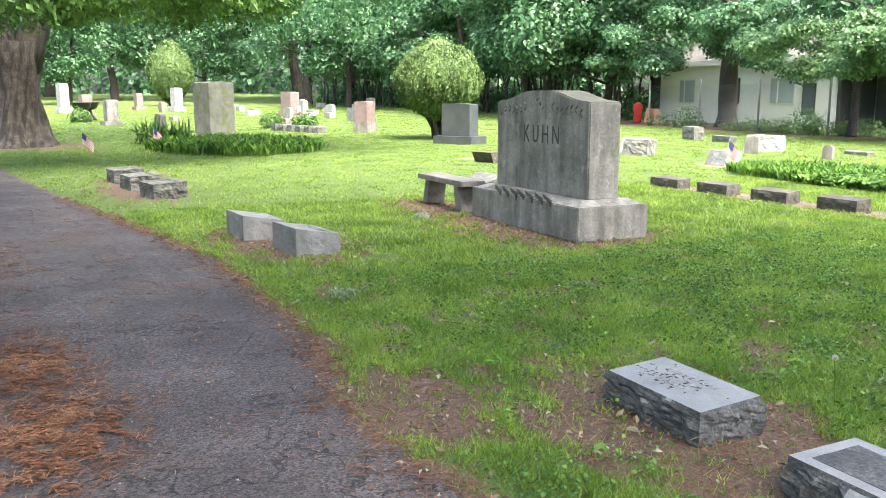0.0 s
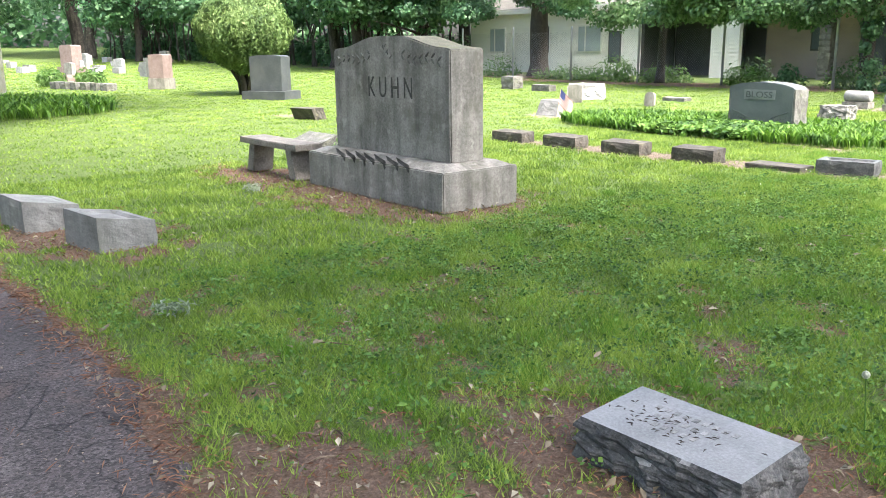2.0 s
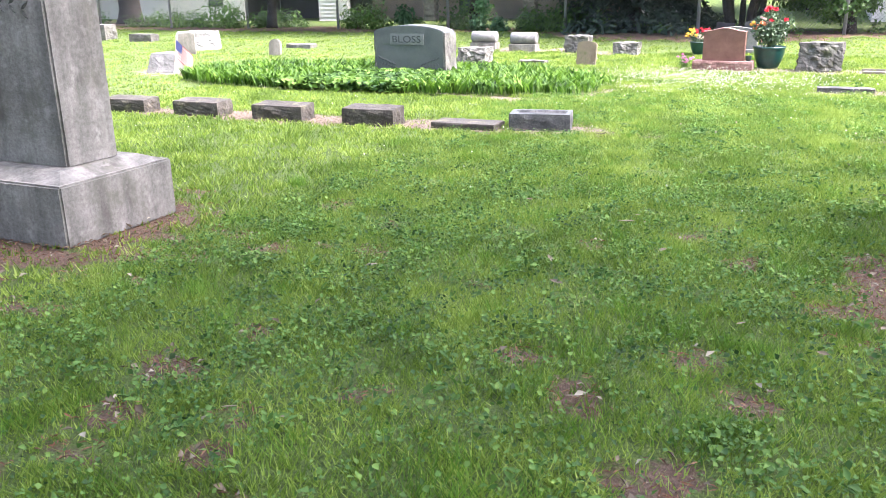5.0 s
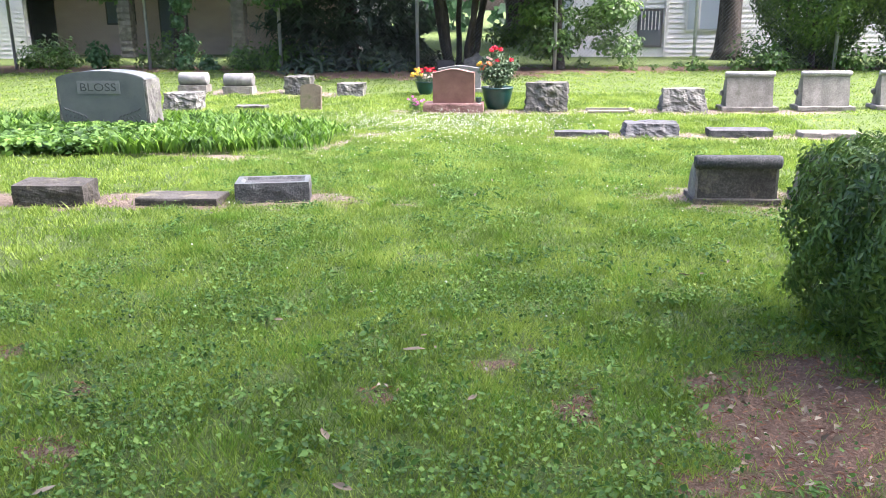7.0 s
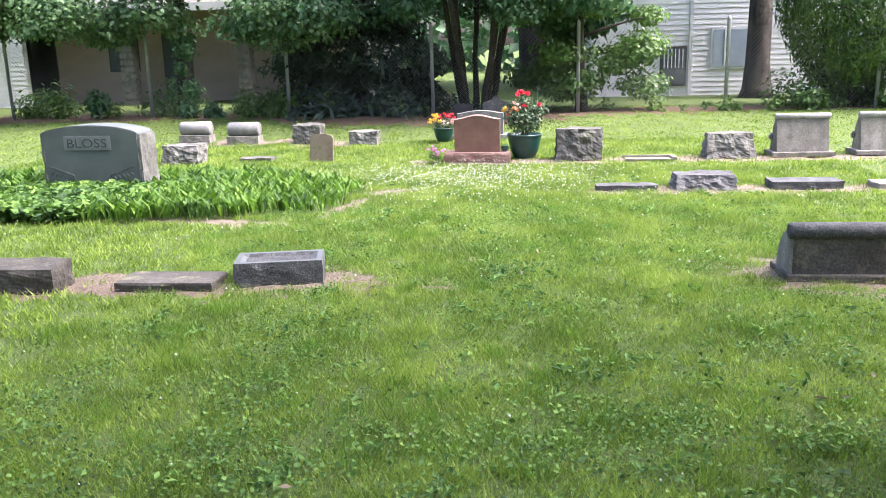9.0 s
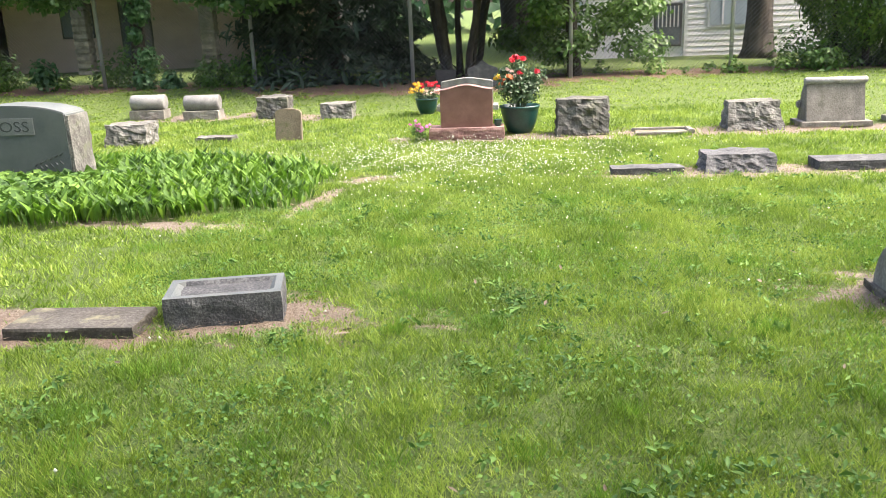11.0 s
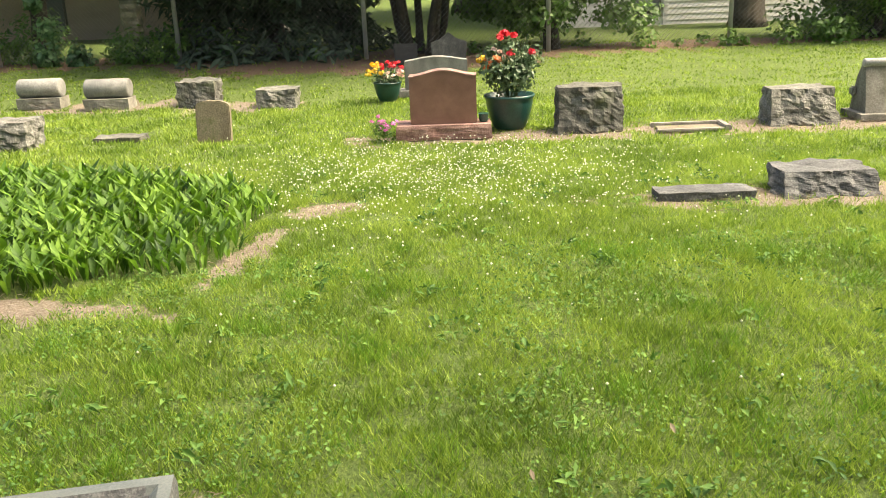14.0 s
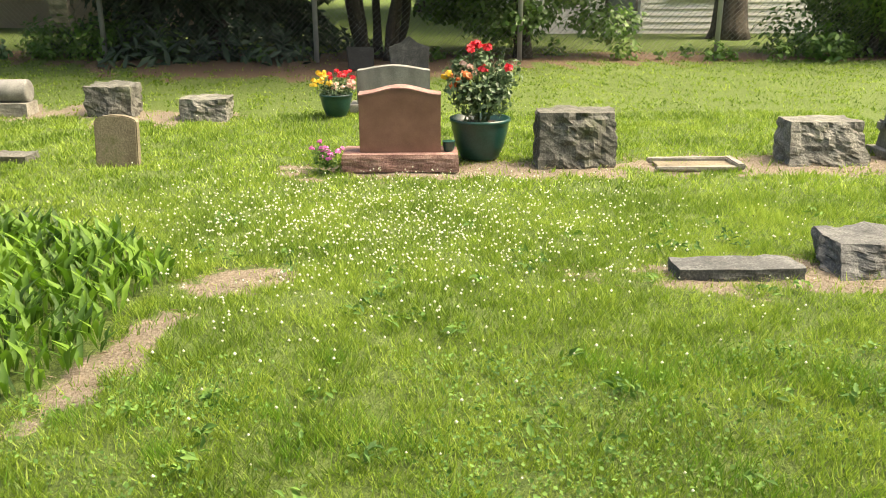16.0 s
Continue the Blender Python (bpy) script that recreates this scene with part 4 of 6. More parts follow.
def conifer_bush(name, label, radius, height, foot, count, leaf, material, seed, stems=5, point=1.4):
    """A rounded evergreen on several short stems: upright sprays over an egg-shaped body with dents."""
    r = random.Random(seed)
    bush = thing(name, label, "shrub")
    woods = []
    for s in range(stems):
        a = 6.283 * s / stems + r.uniform(-0.4, 0.4)
        sp = radius * 0.35
        woods.append(tube([(0.12 * math.cos(a), 0.12 * math.sin(a), -0.05), (0.2 * math.cos(a), 0.2 * math.sin(a), foot * 0.6), (sp * math.cos(a), sp * math.sin(a), foot * 1.4), (sp * 1.2 * math.cos(a), sp * 1.2 * math.sin(a), height * 0.6)], [0.11, 0.09, 0.07, 0.03], 7, 0.2))
    part("trunk", limbs(woods), DARK_BARK, bush, smooth=True)
    d = rng.normal(size=(count, 3))
    d /= np.linalg.norm(d, axis=1, keepdims=True)
    h = (height - foot) / 2
    lump = 1 + 0.07 * np.sin(d[:, 0] * 6 + seed) * np.sin(d[:, 1] * 5 + d[:, 2] * 4) + 0.035 * np.sin(d[:, 0] * 17 + d[:, 2] * 5) * np.sin(d[:, 1] * 15 + seed) + 0.03 * rng.normal(size=count) - 0.3 * rng.random(count) ** 3
    slim = np.where(d[:, 2] > 0, 1 - 0.22 * d[:, 2] ** 2 * (point - 1) * 2, 1 - 0.25 * d[:, 2] ** 2)
    at = np.stack([d[:, 0] * radius * lump * slim, d[:, 1] * radius * lump * slim, foot + h + d[:, 2] * h * lump], 1)
    out = d + 0.5 * rng.normal(size=(count, 3))
    foliage("leaves", at, out, leaf * (0.6 + 0.8 * rng.random(count)), material, bush, 0.45, -0.9)
    return bush


place(conifer_bush("cedar_bush", "rounded golden cedar bush on bare dark stems", 1.47, 3.38, 0.7, 46000, 0.1, CEDAR, 4, 7), 13.2, 27.1, 30)
place(conifer_bush("cedar_bush", "egg-shaped golden cedar bush among far graves", 1.6, 4.75, 0.3, 24000, 0.15, CEDAR, 7, 5, 1.9), 10.4, 67.3, 0)

yew = thing("yew_shrub", "clipped dark green yew shrub over bare soil", "shrub")
part("trunk", limbs([tube([(0.1 * math.cos(k), 0.1 * math.sin(k), -0.05), (0.18 * math.cos(k), 0.18 * math.sin(k), 0.25), (0.3 * math.cos(k), 0.3 * math.sin(k), 0.6)], [0.04, 0.03, 0.02], 6) for k in (0.3, 1.6, 2.9, 4.1, 5.3)]), DARK_BARK, yew)
n = 26000
q = rng.normal(size=(n, 3))
q /= (np.abs(q) ** 6).sum(1, keepdims=True) ** (1 / 6)
skin = 1 + 0.05 * np.sin(q[:, 0] * 9 + q[:, 2] * 7) * np.sin(q[:, 1] * 8) + 0.025 * rng.normal(size=n) - 0.25 * rng.random(n) ** 3
at = q * skin[:, None] * np.array([0.55, 0.55, 0.45]) * (1 - 0.05 * (q[:, 2:3] < 0) * np.abs(q[:, 2:3])) + np.array([0, 0, 0.48])
foliage("needles", at, q + 0.6 * rng.normal(size=(n, 3)), 0.035 + 0.025 * rng.random(n), YEW, yew, 0.35, -0.6)
place(yew, 7.12, 1.89, 12)

arb = conifer_bush("arborvitae", "dense tall arborvitae along the fence", 1.55, 4.6, 0.1, 30000, 0.1, ARBOR, 9, 4, 1.5)
place(arb, 24.2, -2.9, 0)
copy_thing(arb, pose(24.0, -5.4, 0.15, 0, 0, 80))
copy_thing(arb, pose(24.6, -8.0, 0.15, 0, 0, 200))

spruce = thing("spruce", "dark spruce with drooping boughs behind the fence", "tree")
part("trunk", tube([(0, 0, -0.1), (0, 0, 1), (0, 0, 7)], [0.2, 0.17, 0.03], 8), DARK_BARK, spruce)
n = 13000
z = rng.random(n) ** 1.4 * 6.5 + 0.15
tier = (np.sin(z * 5.5) * 0.18 + 0.9)
rad = (2.6 * (1 - z / 7.2)) * tier * np.sqrt(rng.random(n) * 0.6 + 0.4)
a = rng.random(n) * 6.283
rad *= 1 + 0.2 * np.sin(a * 7 + z * 2)
at = np.stack([rad * np.cos(a), rad * np.sin(a), z - 0.12 * rad], 1)
foliage("needles", at, np.stack([np.cos(a) * 0.5, np.sin(a) * 0.5, 0.9 + 0 * a], 1) + 0.4 * rng.normal(size=(n, 3)), 0.22 + 0.12 * rng.random(n), SPRUCE, spruce, 0.28, 0.7)
place(spruce, 25.6, 8.3, 0)

# understorey along the fence and the wood's foot
under = thing("understorey", "mixed saplings and weeds along the fence foot", "undergrowth", kind="stuff")
ur = random.Random(31)
cents, rads = [], []
for _ in range(90):
    y = ur.uniform(-7, 30)
    x = np.interp(y, [p[1] for p in posts], [p[0] for p in posts]) + ur.uniform(-0.15, 1.0)
    h = ur.uniform(0.12, 0.5) * (1.6 if ur.random() < 0.2 else 1)
    if -0.9 < y < 2.6 or (2.6 < y < 7.4 and ur.random() < 0.6):
        h *= 0.35
    cents.append((x, y, gz(x, y) + h * 0.5))
    rads.append(h)
at, out = shell(cents, rads, 13000, 0.9, 0.6, 0.8)
foliage("weeds", at, out, 0.07 + 0.07 * rng.random(len(at)), FRESH_AND_LIT, under, 0.6, 0.4)
thicket = thing("thicket", "dark shrubs and thin stems under the wood's edge", "undergrowth", kind="stuff")
cents, rads, stems = [], [], []
for _ in range(95):
    t = ur.random()
    y = 34.5 + 32 * t
    x = np.interp(y, [24, 34, 46, 60, 66], [26.5, 26.5, 25.2, 22.5, 21]) + ur.uniform(-0.3, 5.0)
    rr = ur.uniform(0.5, 1.3)
    cents.append((x + 1.2, y, gz(x, y) + rr * 0.6))
    rads.append(rr)
    stems.append(tube([(x, y, gz(x, y) - 0.1), (x + ur.uniform(-0.3, 0.3), y + ur.uniform(-0.3, 0.3), 2), (x + ur.uniform(-0.7, 0.7), y + ur.uniform(-0.7, 0.7), 4.5)], [ur.uniform(0.04, 0.12), 0.06, 0.03], 5))
at, out = shell(cents, rads, 17000, 0.9, 0.6, 0.6)
foliage("shrubs", at, out, 0.18 + 0.1 * rng.random(len(at)), MAPLE_DARK, thicket, 0.65, 0.4)
part("stems", limbs(stems), DARK_BARK, thicket)
vine = thing("vine", "leafy vine climbing the fence beside a post", "climber")
at, out = shell([(24.0, 12.2, 0.3), (24.0, 12.1, 0.8), (24.0, 12.3, 1.3), (24.05, 12.2, 1.8), (24.0, 11.6, 0.25), (24.0, 9.0, 0.3), (24.1, 14.5, 0.5)], [0.26, 0.22, 0.18, 0.3, 0.25, 0.25, 0.3], 1900, 1.1, 0.6, 0.4)
foliage("leaves", at, out, 0.08 + 0.05 * rng.random(len(at)), MAPLE, vine, 0.8, 0.6)

# woods all round, out of sight behind the walk
ring = thing("far_woods", "distant dense green woods around the cemetery", "woods", kind="stuff")
cents, rads = [], []
for a in np.arange(0, 6.283, 0.075):
    d = 70 + 14 * math.sin(a * 5)
    x, y = 8 + d * math.cos(a), 25 + d * 1.2 * math.sin(a)
    for z, rr in ((3, 6), (9, 6.5), (15, 5)):
        cents.append((x + ur.uniform(-3, 3), y + ur.uniform(-3, 3), z))
        rads.append(rr * ur.uniform(0.8, 1.2))
at, out = shell(cents, rads, 120000, 0.9, 0.5, 0.6)
foliage("leaves", at, out, 0.6 + 0.4 * rng.random(len(at)), MAPLE, ring, 0.8, 0.4)

# ---- graves ----


def marker(name, label, L, W, H, x, y, top=None, side=ROCK, seed=0, rz=-90, group="", **kw):
    """A rock-faced marker with a dressed top; x and y are the middle of its front foot."""
    m = tagged(new(name, shaped(name, rocky(L, W, H, seed=seed, **kw), side)), label, "gravestone", group)
    if top:
        m.data.materials.append(top)
        zmax = max(p.center.z for p in m.data.polygons)
        for p in m.data.polygons:
            if p.normal.z > 0.75 and p.center.z > 0.45 * zmax and not (kw.get("recess", 0) > 0.02 and abs(p.center.x) < L / 2 - 0.07 and abs(p.center.y) < W / 2 - 0.07):
                p.material_index = 1
    if kw.get("recess"):
        rim, slope = kw.get("rim", 0.05), kw.get("slope", 0.0)
        panel = part("sunken_panel", rocky(L - 2 * rim, W - 2 * rim, 0.01, 0.002, seed, tops=0.003, cuts=7), side, m)
        panel.matrix_local = pose(0, 0, H - kw["recess"] - 0.003, math.degrees(math.atan2(slope, W)))
    s, c = math.sin(radians(rz)), math.cos(radians(rz))
    place(m, x - s * W / 2 * 1, y + c * W / 2, rz, 0.02)
    return m


# the big family stone: base with a weathered wash, die with a swelling top, letters and carved laurel
kuhn = thing("family_monument", "massive weathered grey granite family monument with carved laurel", "monument")
base = block(2.42, 0.92, 0.38, 0)
bmesh.ops.bevel(base, geom=base.edges[:], offset=0.012, segments=2, affect="EDGES")
part("base", base, OLD_GRANITE, kuhn)
wash = block(2.38, 0.88, 0.055, 0, 0.13, at=(0, 0, 0.374))
part("wash", wash, OLD_GRANITE, kuhn)
W2 = 1.01
top_line = [(W2, 0.42), (W2, 1.47)] + [(W2 - 0.1 - 0.91 * t, 1.485 + 0.115 * (0.5 - 0.5 * math.cos(math.pi * min(1, t * 1.25)))) for t in np.linspace(0, 1, 12)]
outline = [(x, z) for x, z in top_line] + [(-x, z) for x, z in reversed(top_line[:-1])]
DIE_Y = 0.0
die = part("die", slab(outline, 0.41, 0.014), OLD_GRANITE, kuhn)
die.location = (0, DIE_Y, 0)
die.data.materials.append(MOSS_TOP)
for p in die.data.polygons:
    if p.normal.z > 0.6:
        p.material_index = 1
FACE = DIE_Y - 0.205
lettering("K U H N", 0.205, 0.76, LETTER_SHADE_AND_STAIN, die, pose(0.045, FACE - 0.001 - DIE_Y, 1.1, 90), 0.006)


def leaf_relief(name, spots, material, parent, depth=0.012):
    """Small carved leaves on an upright face: (x, z, turn, length) each."""
    bm = bmesh.new()
    for x, z, turn, ln in spots:
        c, s = math.cos(radians(turn)), math.sin(radians(turn))
        rim = [(0, 0), (0.35, 0.17), (0.7, 0.13), (1, 0), (0.7, -0.13), (0.35, -0.17)]
        vs = [bm.verts.new((x + (u * c - w * s) * ln, 0, z + (u * s + w * c) * ln)) for u, w in rim]
        ridge = bm.verts.new((x + 0.5 * c * ln, -depth, z + 0.5 * s * ln))
        for i in range(6):
            bm.faces.new((vs[i], vs[(i + 1) % 6], ridge))
    bmesh.ops.recalc_face_normals(bm, faces=bm.faces[:])
    ob = part(name, bm, material, parent)
    return ob


LAUREL = surface("dirty_carving", ((0.05, 0.05, 0.045), (0.1, 0.1, 0.09), (0.19, 0.185, 0.17)), 12, 80, 0.95, 0.3)
for side in (-1, 1):
    sp = []
    for i in range(7):
        x = side * (0.27 + 0.095 * i) - 0.02
        z = 1.42 - 0.012 * i - 0.03 * math.sin(i)
        sp += [(x, z, 90 - side * 55, 0.09), (x, z, -90 + side * 45, 0.08)]
    ob = tagged(leaf_relief("laurel_branch", sp, LAUREL, die, 0.012), kind="stuff")
    ob.location = (0, -0.2055, 0)
sp = [(0.5 * math.cos(0.9 * i) * 0.1, 1.38 + 0.028 * i, 40 + 70 * (i % 2), 0.06) for i in range(5)]
ob = leaf_relief("carved_knot", sp, LAUREL, die)
ob.location = (0, -0.2055, 0)
palm = bmesh.new()
pr = random.Random(3)
for i in range(7):
    x = -0.62 + 0.185 * i + pr.uniform(-0.02, 0.02)
    spine = [Vector((x - 0.2, -0.32, 0.419)), Vector((x - 0.06, -0.365, 0.401)), Vector((x + 0.08, -0.4, 0.386)), Vector((x + 0.17, -0.455, 0.37)), Vector((x + 0.18, -0.465, pr.uniform(0.31, 0.35)))]
    rows_ = []
    for p, w in zip(spine, (0.012, 0.05, 0.06, 0.035, 0.006)):
        across = Vector((0.3, 0.95, 0)) * w * 0.7 if p.z > 0.38 else Vector((1, 0, 0)) * w
        rows_.append([palm.verts.new(q) for q in (p - across, p + Vector((0, -0.006, 0.014)), p + across)])
    for a, b in zip(rows_, rows_[1:]):
        for k in (0, 1):
            palm.faces.new((a[k], a[k + 1], b[k + 1], b[k]))
bmesh.ops.solidify(palm, geom=palm.faces[:], thickness=0.008)
tagged(part("carved_palm", palm, LETTER_SHADE_AND_STAIN, kuhn, "dark carved palm branch on the ledge"), kind="stuff")
kuhn.matrix_world = pose(5.66, 8.49, -0.01, 0, 0, -91)

# stone bench behind it
bench = thing("stone_bench", "low weathered stone slab bench on slanted stone legs", "bench")
part("seat", rocky(1.42, 0.34, 0.07, 0.008, 5, cuts=10, tops=0.003), WEATHERED_WOOD, bench).location = (0, 0, 0.35)
for s in (-1, 1):
    lg = part("leg", slab([(s * 0.06, 0), (s * 0.24, 0), (s * 0.13, 0.352), (s * -0.02, 0.352)], 0.27, 0.012), WEATHERED_WOOD, bench)
    lg.location = (s * 0.4, 0, 0)
place(bench, 5.32, 10.55, -91)
marker("grave_marker", "grey rock-faced slanted marker beyond the bench", 0.75, 0.35, 0.26, 6.4, 11.9, ROCK, ROCK, 3, slope=0.12, ragged=True)
bplant = thing("weed", "pale green sapling weed beside the monument", "plant")
part("stalk", tube([(0, 0, 0), (0.02, 0.03, 0.3), (0.06, 0.05, 0.62)], [0.006, 0.005, 0.003], 5), FRESH_AND_LIT, bplant)
at, out = shell([(0.02, 0, 0.15), (0.05, 0.05, 0.3)], [0.12, 0.1], 60, 0.8, 0.8, 0.8)
foliage("leaves", at, out, 0.09 + 0 * at[:, 0], FRESH_AND_LIT, bplant, 0.6)
place(bplant, 6.0, 10.3, 0)

# row of low blocks before the lily bed
row = "row of low family markers"
for i, (y0, y1, h) in enumerate([(11.6, 10.93, 0.17), (10.47, 9.82, 0.18), (9.32, 8.66, 0.18), (8.13, 7.51, 0.19)]):
    marker("grave_marker", "low dark brown rock-faced block marker in a row", y0 - y1, 0.27, h, 9.76, (y0 + y1) / 2, BROWN_ROCK, BROWN_ROCK, 10 + i, group=row, amp=0.022, cuts=12, tops=0.006, slope=0.02)
marker("grave_marker", "thin sunken flat stone marker in a row", 0.7, 0.32, 0.075, 9.8, 6.73, BROWN_ROCK, BROWN_ROCK, 15, group=row, amp=0.012)
marker("grave_marker", "dark rock-faced block with a raised rim and sunken top", 0.62, 0.34, 0.175, 10.0, 5.96, SLATE_STONE, DARK_ROCK, 16, rz=-79, group=row, recess=0.03, rim=0.06, amp=0.012, cuts=15)

# the two near blocks by the drive
blk = marker("grave_marker", "dark granite block marker with a pale honed top", 0.66, 0.36, 0.185, 2.61, 3.03, SMOOTH_TOP, DARK_ROCK, 21, amp=0.04, slope=0.02, cuts=17, freq=20)
for i in range(3):
    for k in range(9 - 2 * i):
        dash = part("inscription", block(0.022, 0.028, 0.002, 0.0, at=(0, 0, 0)), GRANITE, blk)
        dash.matrix_local = pose(-0.17 + 0.04 * k + 0.035 * i, 0.075 - 0.06 * i, 0.185 + (0.075 - 0.06 * i) * 0.0556, 3.2)
deb = thing("plant_debris", "dark dry catkins and crumbs on the stone", "debris", kind="stuff")
at = np.stack([2.74 + 0.07 * rng.normal(size=70), 3.1 + 0.13 * rng.normal(size=70), np.full(70, 0.176)], 1)
at = at[(np.abs(at[:, 0] - 2.79) < 0.15) & (np.abs(at[:, 1] - 3.03) < 0.3)]
foliage("catkins", at, np.tile([0.05, 0.02, 1.0], (len(at), 1)), 0.028 + 0 * at[:, 0], POT_SOIL, deb, 0.3, 0)
blk2 = marker("grave_marker", "dark granite block marker with a framed lettered panel", 0.66, 0.38, 0.185, 2.58, 1.86, SMOOTH_TOP, DARK_ROCK, 22, amp=0.035, freq=20, recess=0.006, rim=0.06, cuts=13)
for i in range(2):
    bar = part("inscription", block(0.28 - 0.06 * i, 0.035, 0.004, 0.001, at=(-0.05, 0.06 - 0.075 * i, 0.179)), GRANITE, blk2)

# slanted concrete markers
for i, (x, y, rz, big) in enumerate([(2.05, 9.33, -86, 1.0), (2.28, 8.18, -84, 1.0)]):
    marker("grave_marker", "pale concrete pillow marker with a sloping sunken top", 0.62, 0.46, 0.25, x, y, CONCRETE, CONCRETE, 30 + i, rz, "pair of concrete markers", amp=0.012, slope=-0.08, recess=0.035 if i else 0.012, rim=0.075, cuts=13)
for i, (x, y, rz) in enumerate([(1.42, 16.5, -84), (1.52, 15.1, -82), (1.68, 13.7, -80)]):
    marker("grave_marker", "weathered concrete pillow marker with a rough side", 0.66, 0.5, 0.25, x, y, ROCK, ROCK, 34 + i, rz, "three concrete markers", amp=0.05, slope=0.02, recess=0.03, rim=0.08, cuts=14, ragged=True, tops=0.008)

# stone with the second readable name, standing in the lily bed
bloss = thing("family_stone", "blue-grey granite family stone with rough sides in a lily bed", "gravestone")
face = [(-0.57, 0), (0.62, 0), (0.62, 0.71)] + [(0.62 * math.cos(t), 0.715 + 0.1 * math.sin(t) ** 1.3) for t in np.linspace(0.15, math.pi - 0.15, 15)] + [(-0.62, 0.71)]
bl = part("die", slab(face, 0.4, 0.01), SLATE_STONE, bloss)
for s in (-1, 1):
    rs = part("rough_side", rocky(0.05, 0.38, 0.69, 0.02, 40 + s, cuts=10), ROCK, bloss, "pale rock-faced side")
    rs.location = (0.62 if s > 0 else -0.585, 0, 0.01)
part("name_panel", block(0.6, 0.012, 0.17, 0.004, at=(-0.02, -0.202, 0.52)), PANEL, bloss)
lettering("BLOSS", 0.105, 0.5, LETTER_DARK, bloss, pose(-0.02, -0.2095, 0.605, 90), 0.004)
sp = []
for side in (-1, 1):
    for i in range(6):
        sp += [(side * (0.22 + 0.055 * i), 0.2 + 0.02 * i, 90 - side * 50, 0.07), (side * (0.22 + 0.055 * i), 0.2 + 0.012 * i, -90 + side * 40, 0.06)]
ob = tagged(leaf_relief("carved_garland", sp, LETTER_DARK, bloss), kind="stuff")
ob.location = (0, -0.2005, 0)
bloss.matrix_world = pose(14.2, 9.4, 0, 0, 0, -92)

# scroll markers: a roll along the top, a curved back
for i, (x, y) in enumerate([(10.1, 2.1), (10.12, 1.22)]):
    sc = thing("scroll_marker", "dark stone scroll marker with a rolled top edge", "gravestone", "pair of scroll markers")
    arc = [(-0.16, 0.03), (-0.155, 0.33)] + [(-0.16 + 0.3 * math.sin(t), 0.03 + 0.32 * math.cos(t)) for t in np.linspace(0.15, math.pi / 2, 9)]
    part("body", prism(arc, 0.62), BROWN_ROCK, sc)
    for s in (-1, 1):
        e = part("end_face", prism([(a, b) for a, b in arc], 0.02), BEIGE, sc, "pale end face")
        e.location = (s * 0.321, 0, 0)
    roll = lathe([(0.02, -0.345), (0.05, -0.345), (0.058, -0.33), (0.058, 0.33), (0.05, 0.345), (0.02, 0.345)], 14)
    bmesh.ops.rotate(roll, cent=(0, 0, 0), matrix=Matrix.Rotation(radians(90), 3, "Y"), verts=roll.verts)
    bmesh.ops.translate(roll, vec=(0, -0.15, 0.345), verts=roll.verts)
    part("roll", roll, DARK_ROCK, sc, "blackened rolled edge", smooth=True)
    part("plinth", rocky(0.7, 0.42, 0.045, 0.01, 50 + i), BROWN_ROCK, sc).location = (0, 0.0, 0)
    place(sc, x + 0.19, y, -90, 0.01)

# rows at the fence side
marker("grave_marker", "pale grey rock-faced upright marker", 0.6, 0.27, 0.45, 16.52, 3.47, ROCK, ROCK, 60, amp=0.06, cuts=16, freq=8, lean=0.07, ragged=True, tops=0.012)
marker("grave_marker", "grey rock-faced marker with a slanted face", 0.66, 0.3, 0.35, 16.52, 1.36, ROCK, ROCK, 61, amp=0.06, cuts=16, freq=8, lean=0.13, ragged=True, tops=0.01, taper=0.14)
curb = thing("curb_marker", "low pale sunken curb marker with a soil bed", "gravestone")
for nm, bm in (("curb", block(0.72, 0.07, 0.028, 0.008, at=(0, -0.14, 0))), ("curb", block(0.72, 0.06, 0.045, 0.008, at=(0, 0.14, 0))), ("curb", block(0.07, 0.34, 0.05, 0.01, at=(0.33, 0, 0)))):
    part(nm, bm, BEIGE, curb)
part("soil", rocky(0.64, 0.22, 0.018, 0.003, 8), BROWN_STONE, curb)
place(curb, 16.5, 2.5, -90)
for i, (y, x) in enumerate([(0.36, 16.62), (-0.8, 16.7), (-2.0, 16.8)]):
    sl = thing("slant_marker", "beige lichened slant marker with a rolled top on a plinth", "gravestone", "row of slant markers")
    prof = [(-0.16, 0.05), (-0.07, 0.52), (0.02, 0.53), (0.1, 0.4), (0.16, 0.2), (0.2, 0.05)]
    part("body", prism(prof, 0.7), BEIGE, sl)
    roll = lathe([(0.02, -0.375), (0.034, -0.375), (0.042, -0.365), (0.042, 0.365), (0.034, 0.375), (0.02, 0.375)], 12)
    bmesh.ops.rotate(roll, cent=(0, 0, 0), matrix=Matrix.Rotation(radians(90), 3, "Y"), verts=roll.verts)
    bmesh.ops.translate(roll, vec=(0, -0.055, 0.55), verts=roll.verts)
    part("roll", roll, WHITE_STONE, sl, smooth=True)
    part("plinth", rocky(0.84, 0.46, 0.06, 0.01, 70 + i), BEIGE, sl)
    part("foot_scroll", block(0.05, 0.1, 0.1, 0.02, at=(-0.37, 0.12, 0.2)), GRANITE, sl)
    place(sl, x + 0.2, y, -90, 0.005)
second = "second row of low markers"
marker("grave_marker", "flat low grey stone marker nearly flush with the grass", 0.66, 0.2, 0.075, 13.85, 3.1, DARK_ROCK, DARK_ROCK, 64, group=second, amp=0.02, ragged=True, tops=0.008)
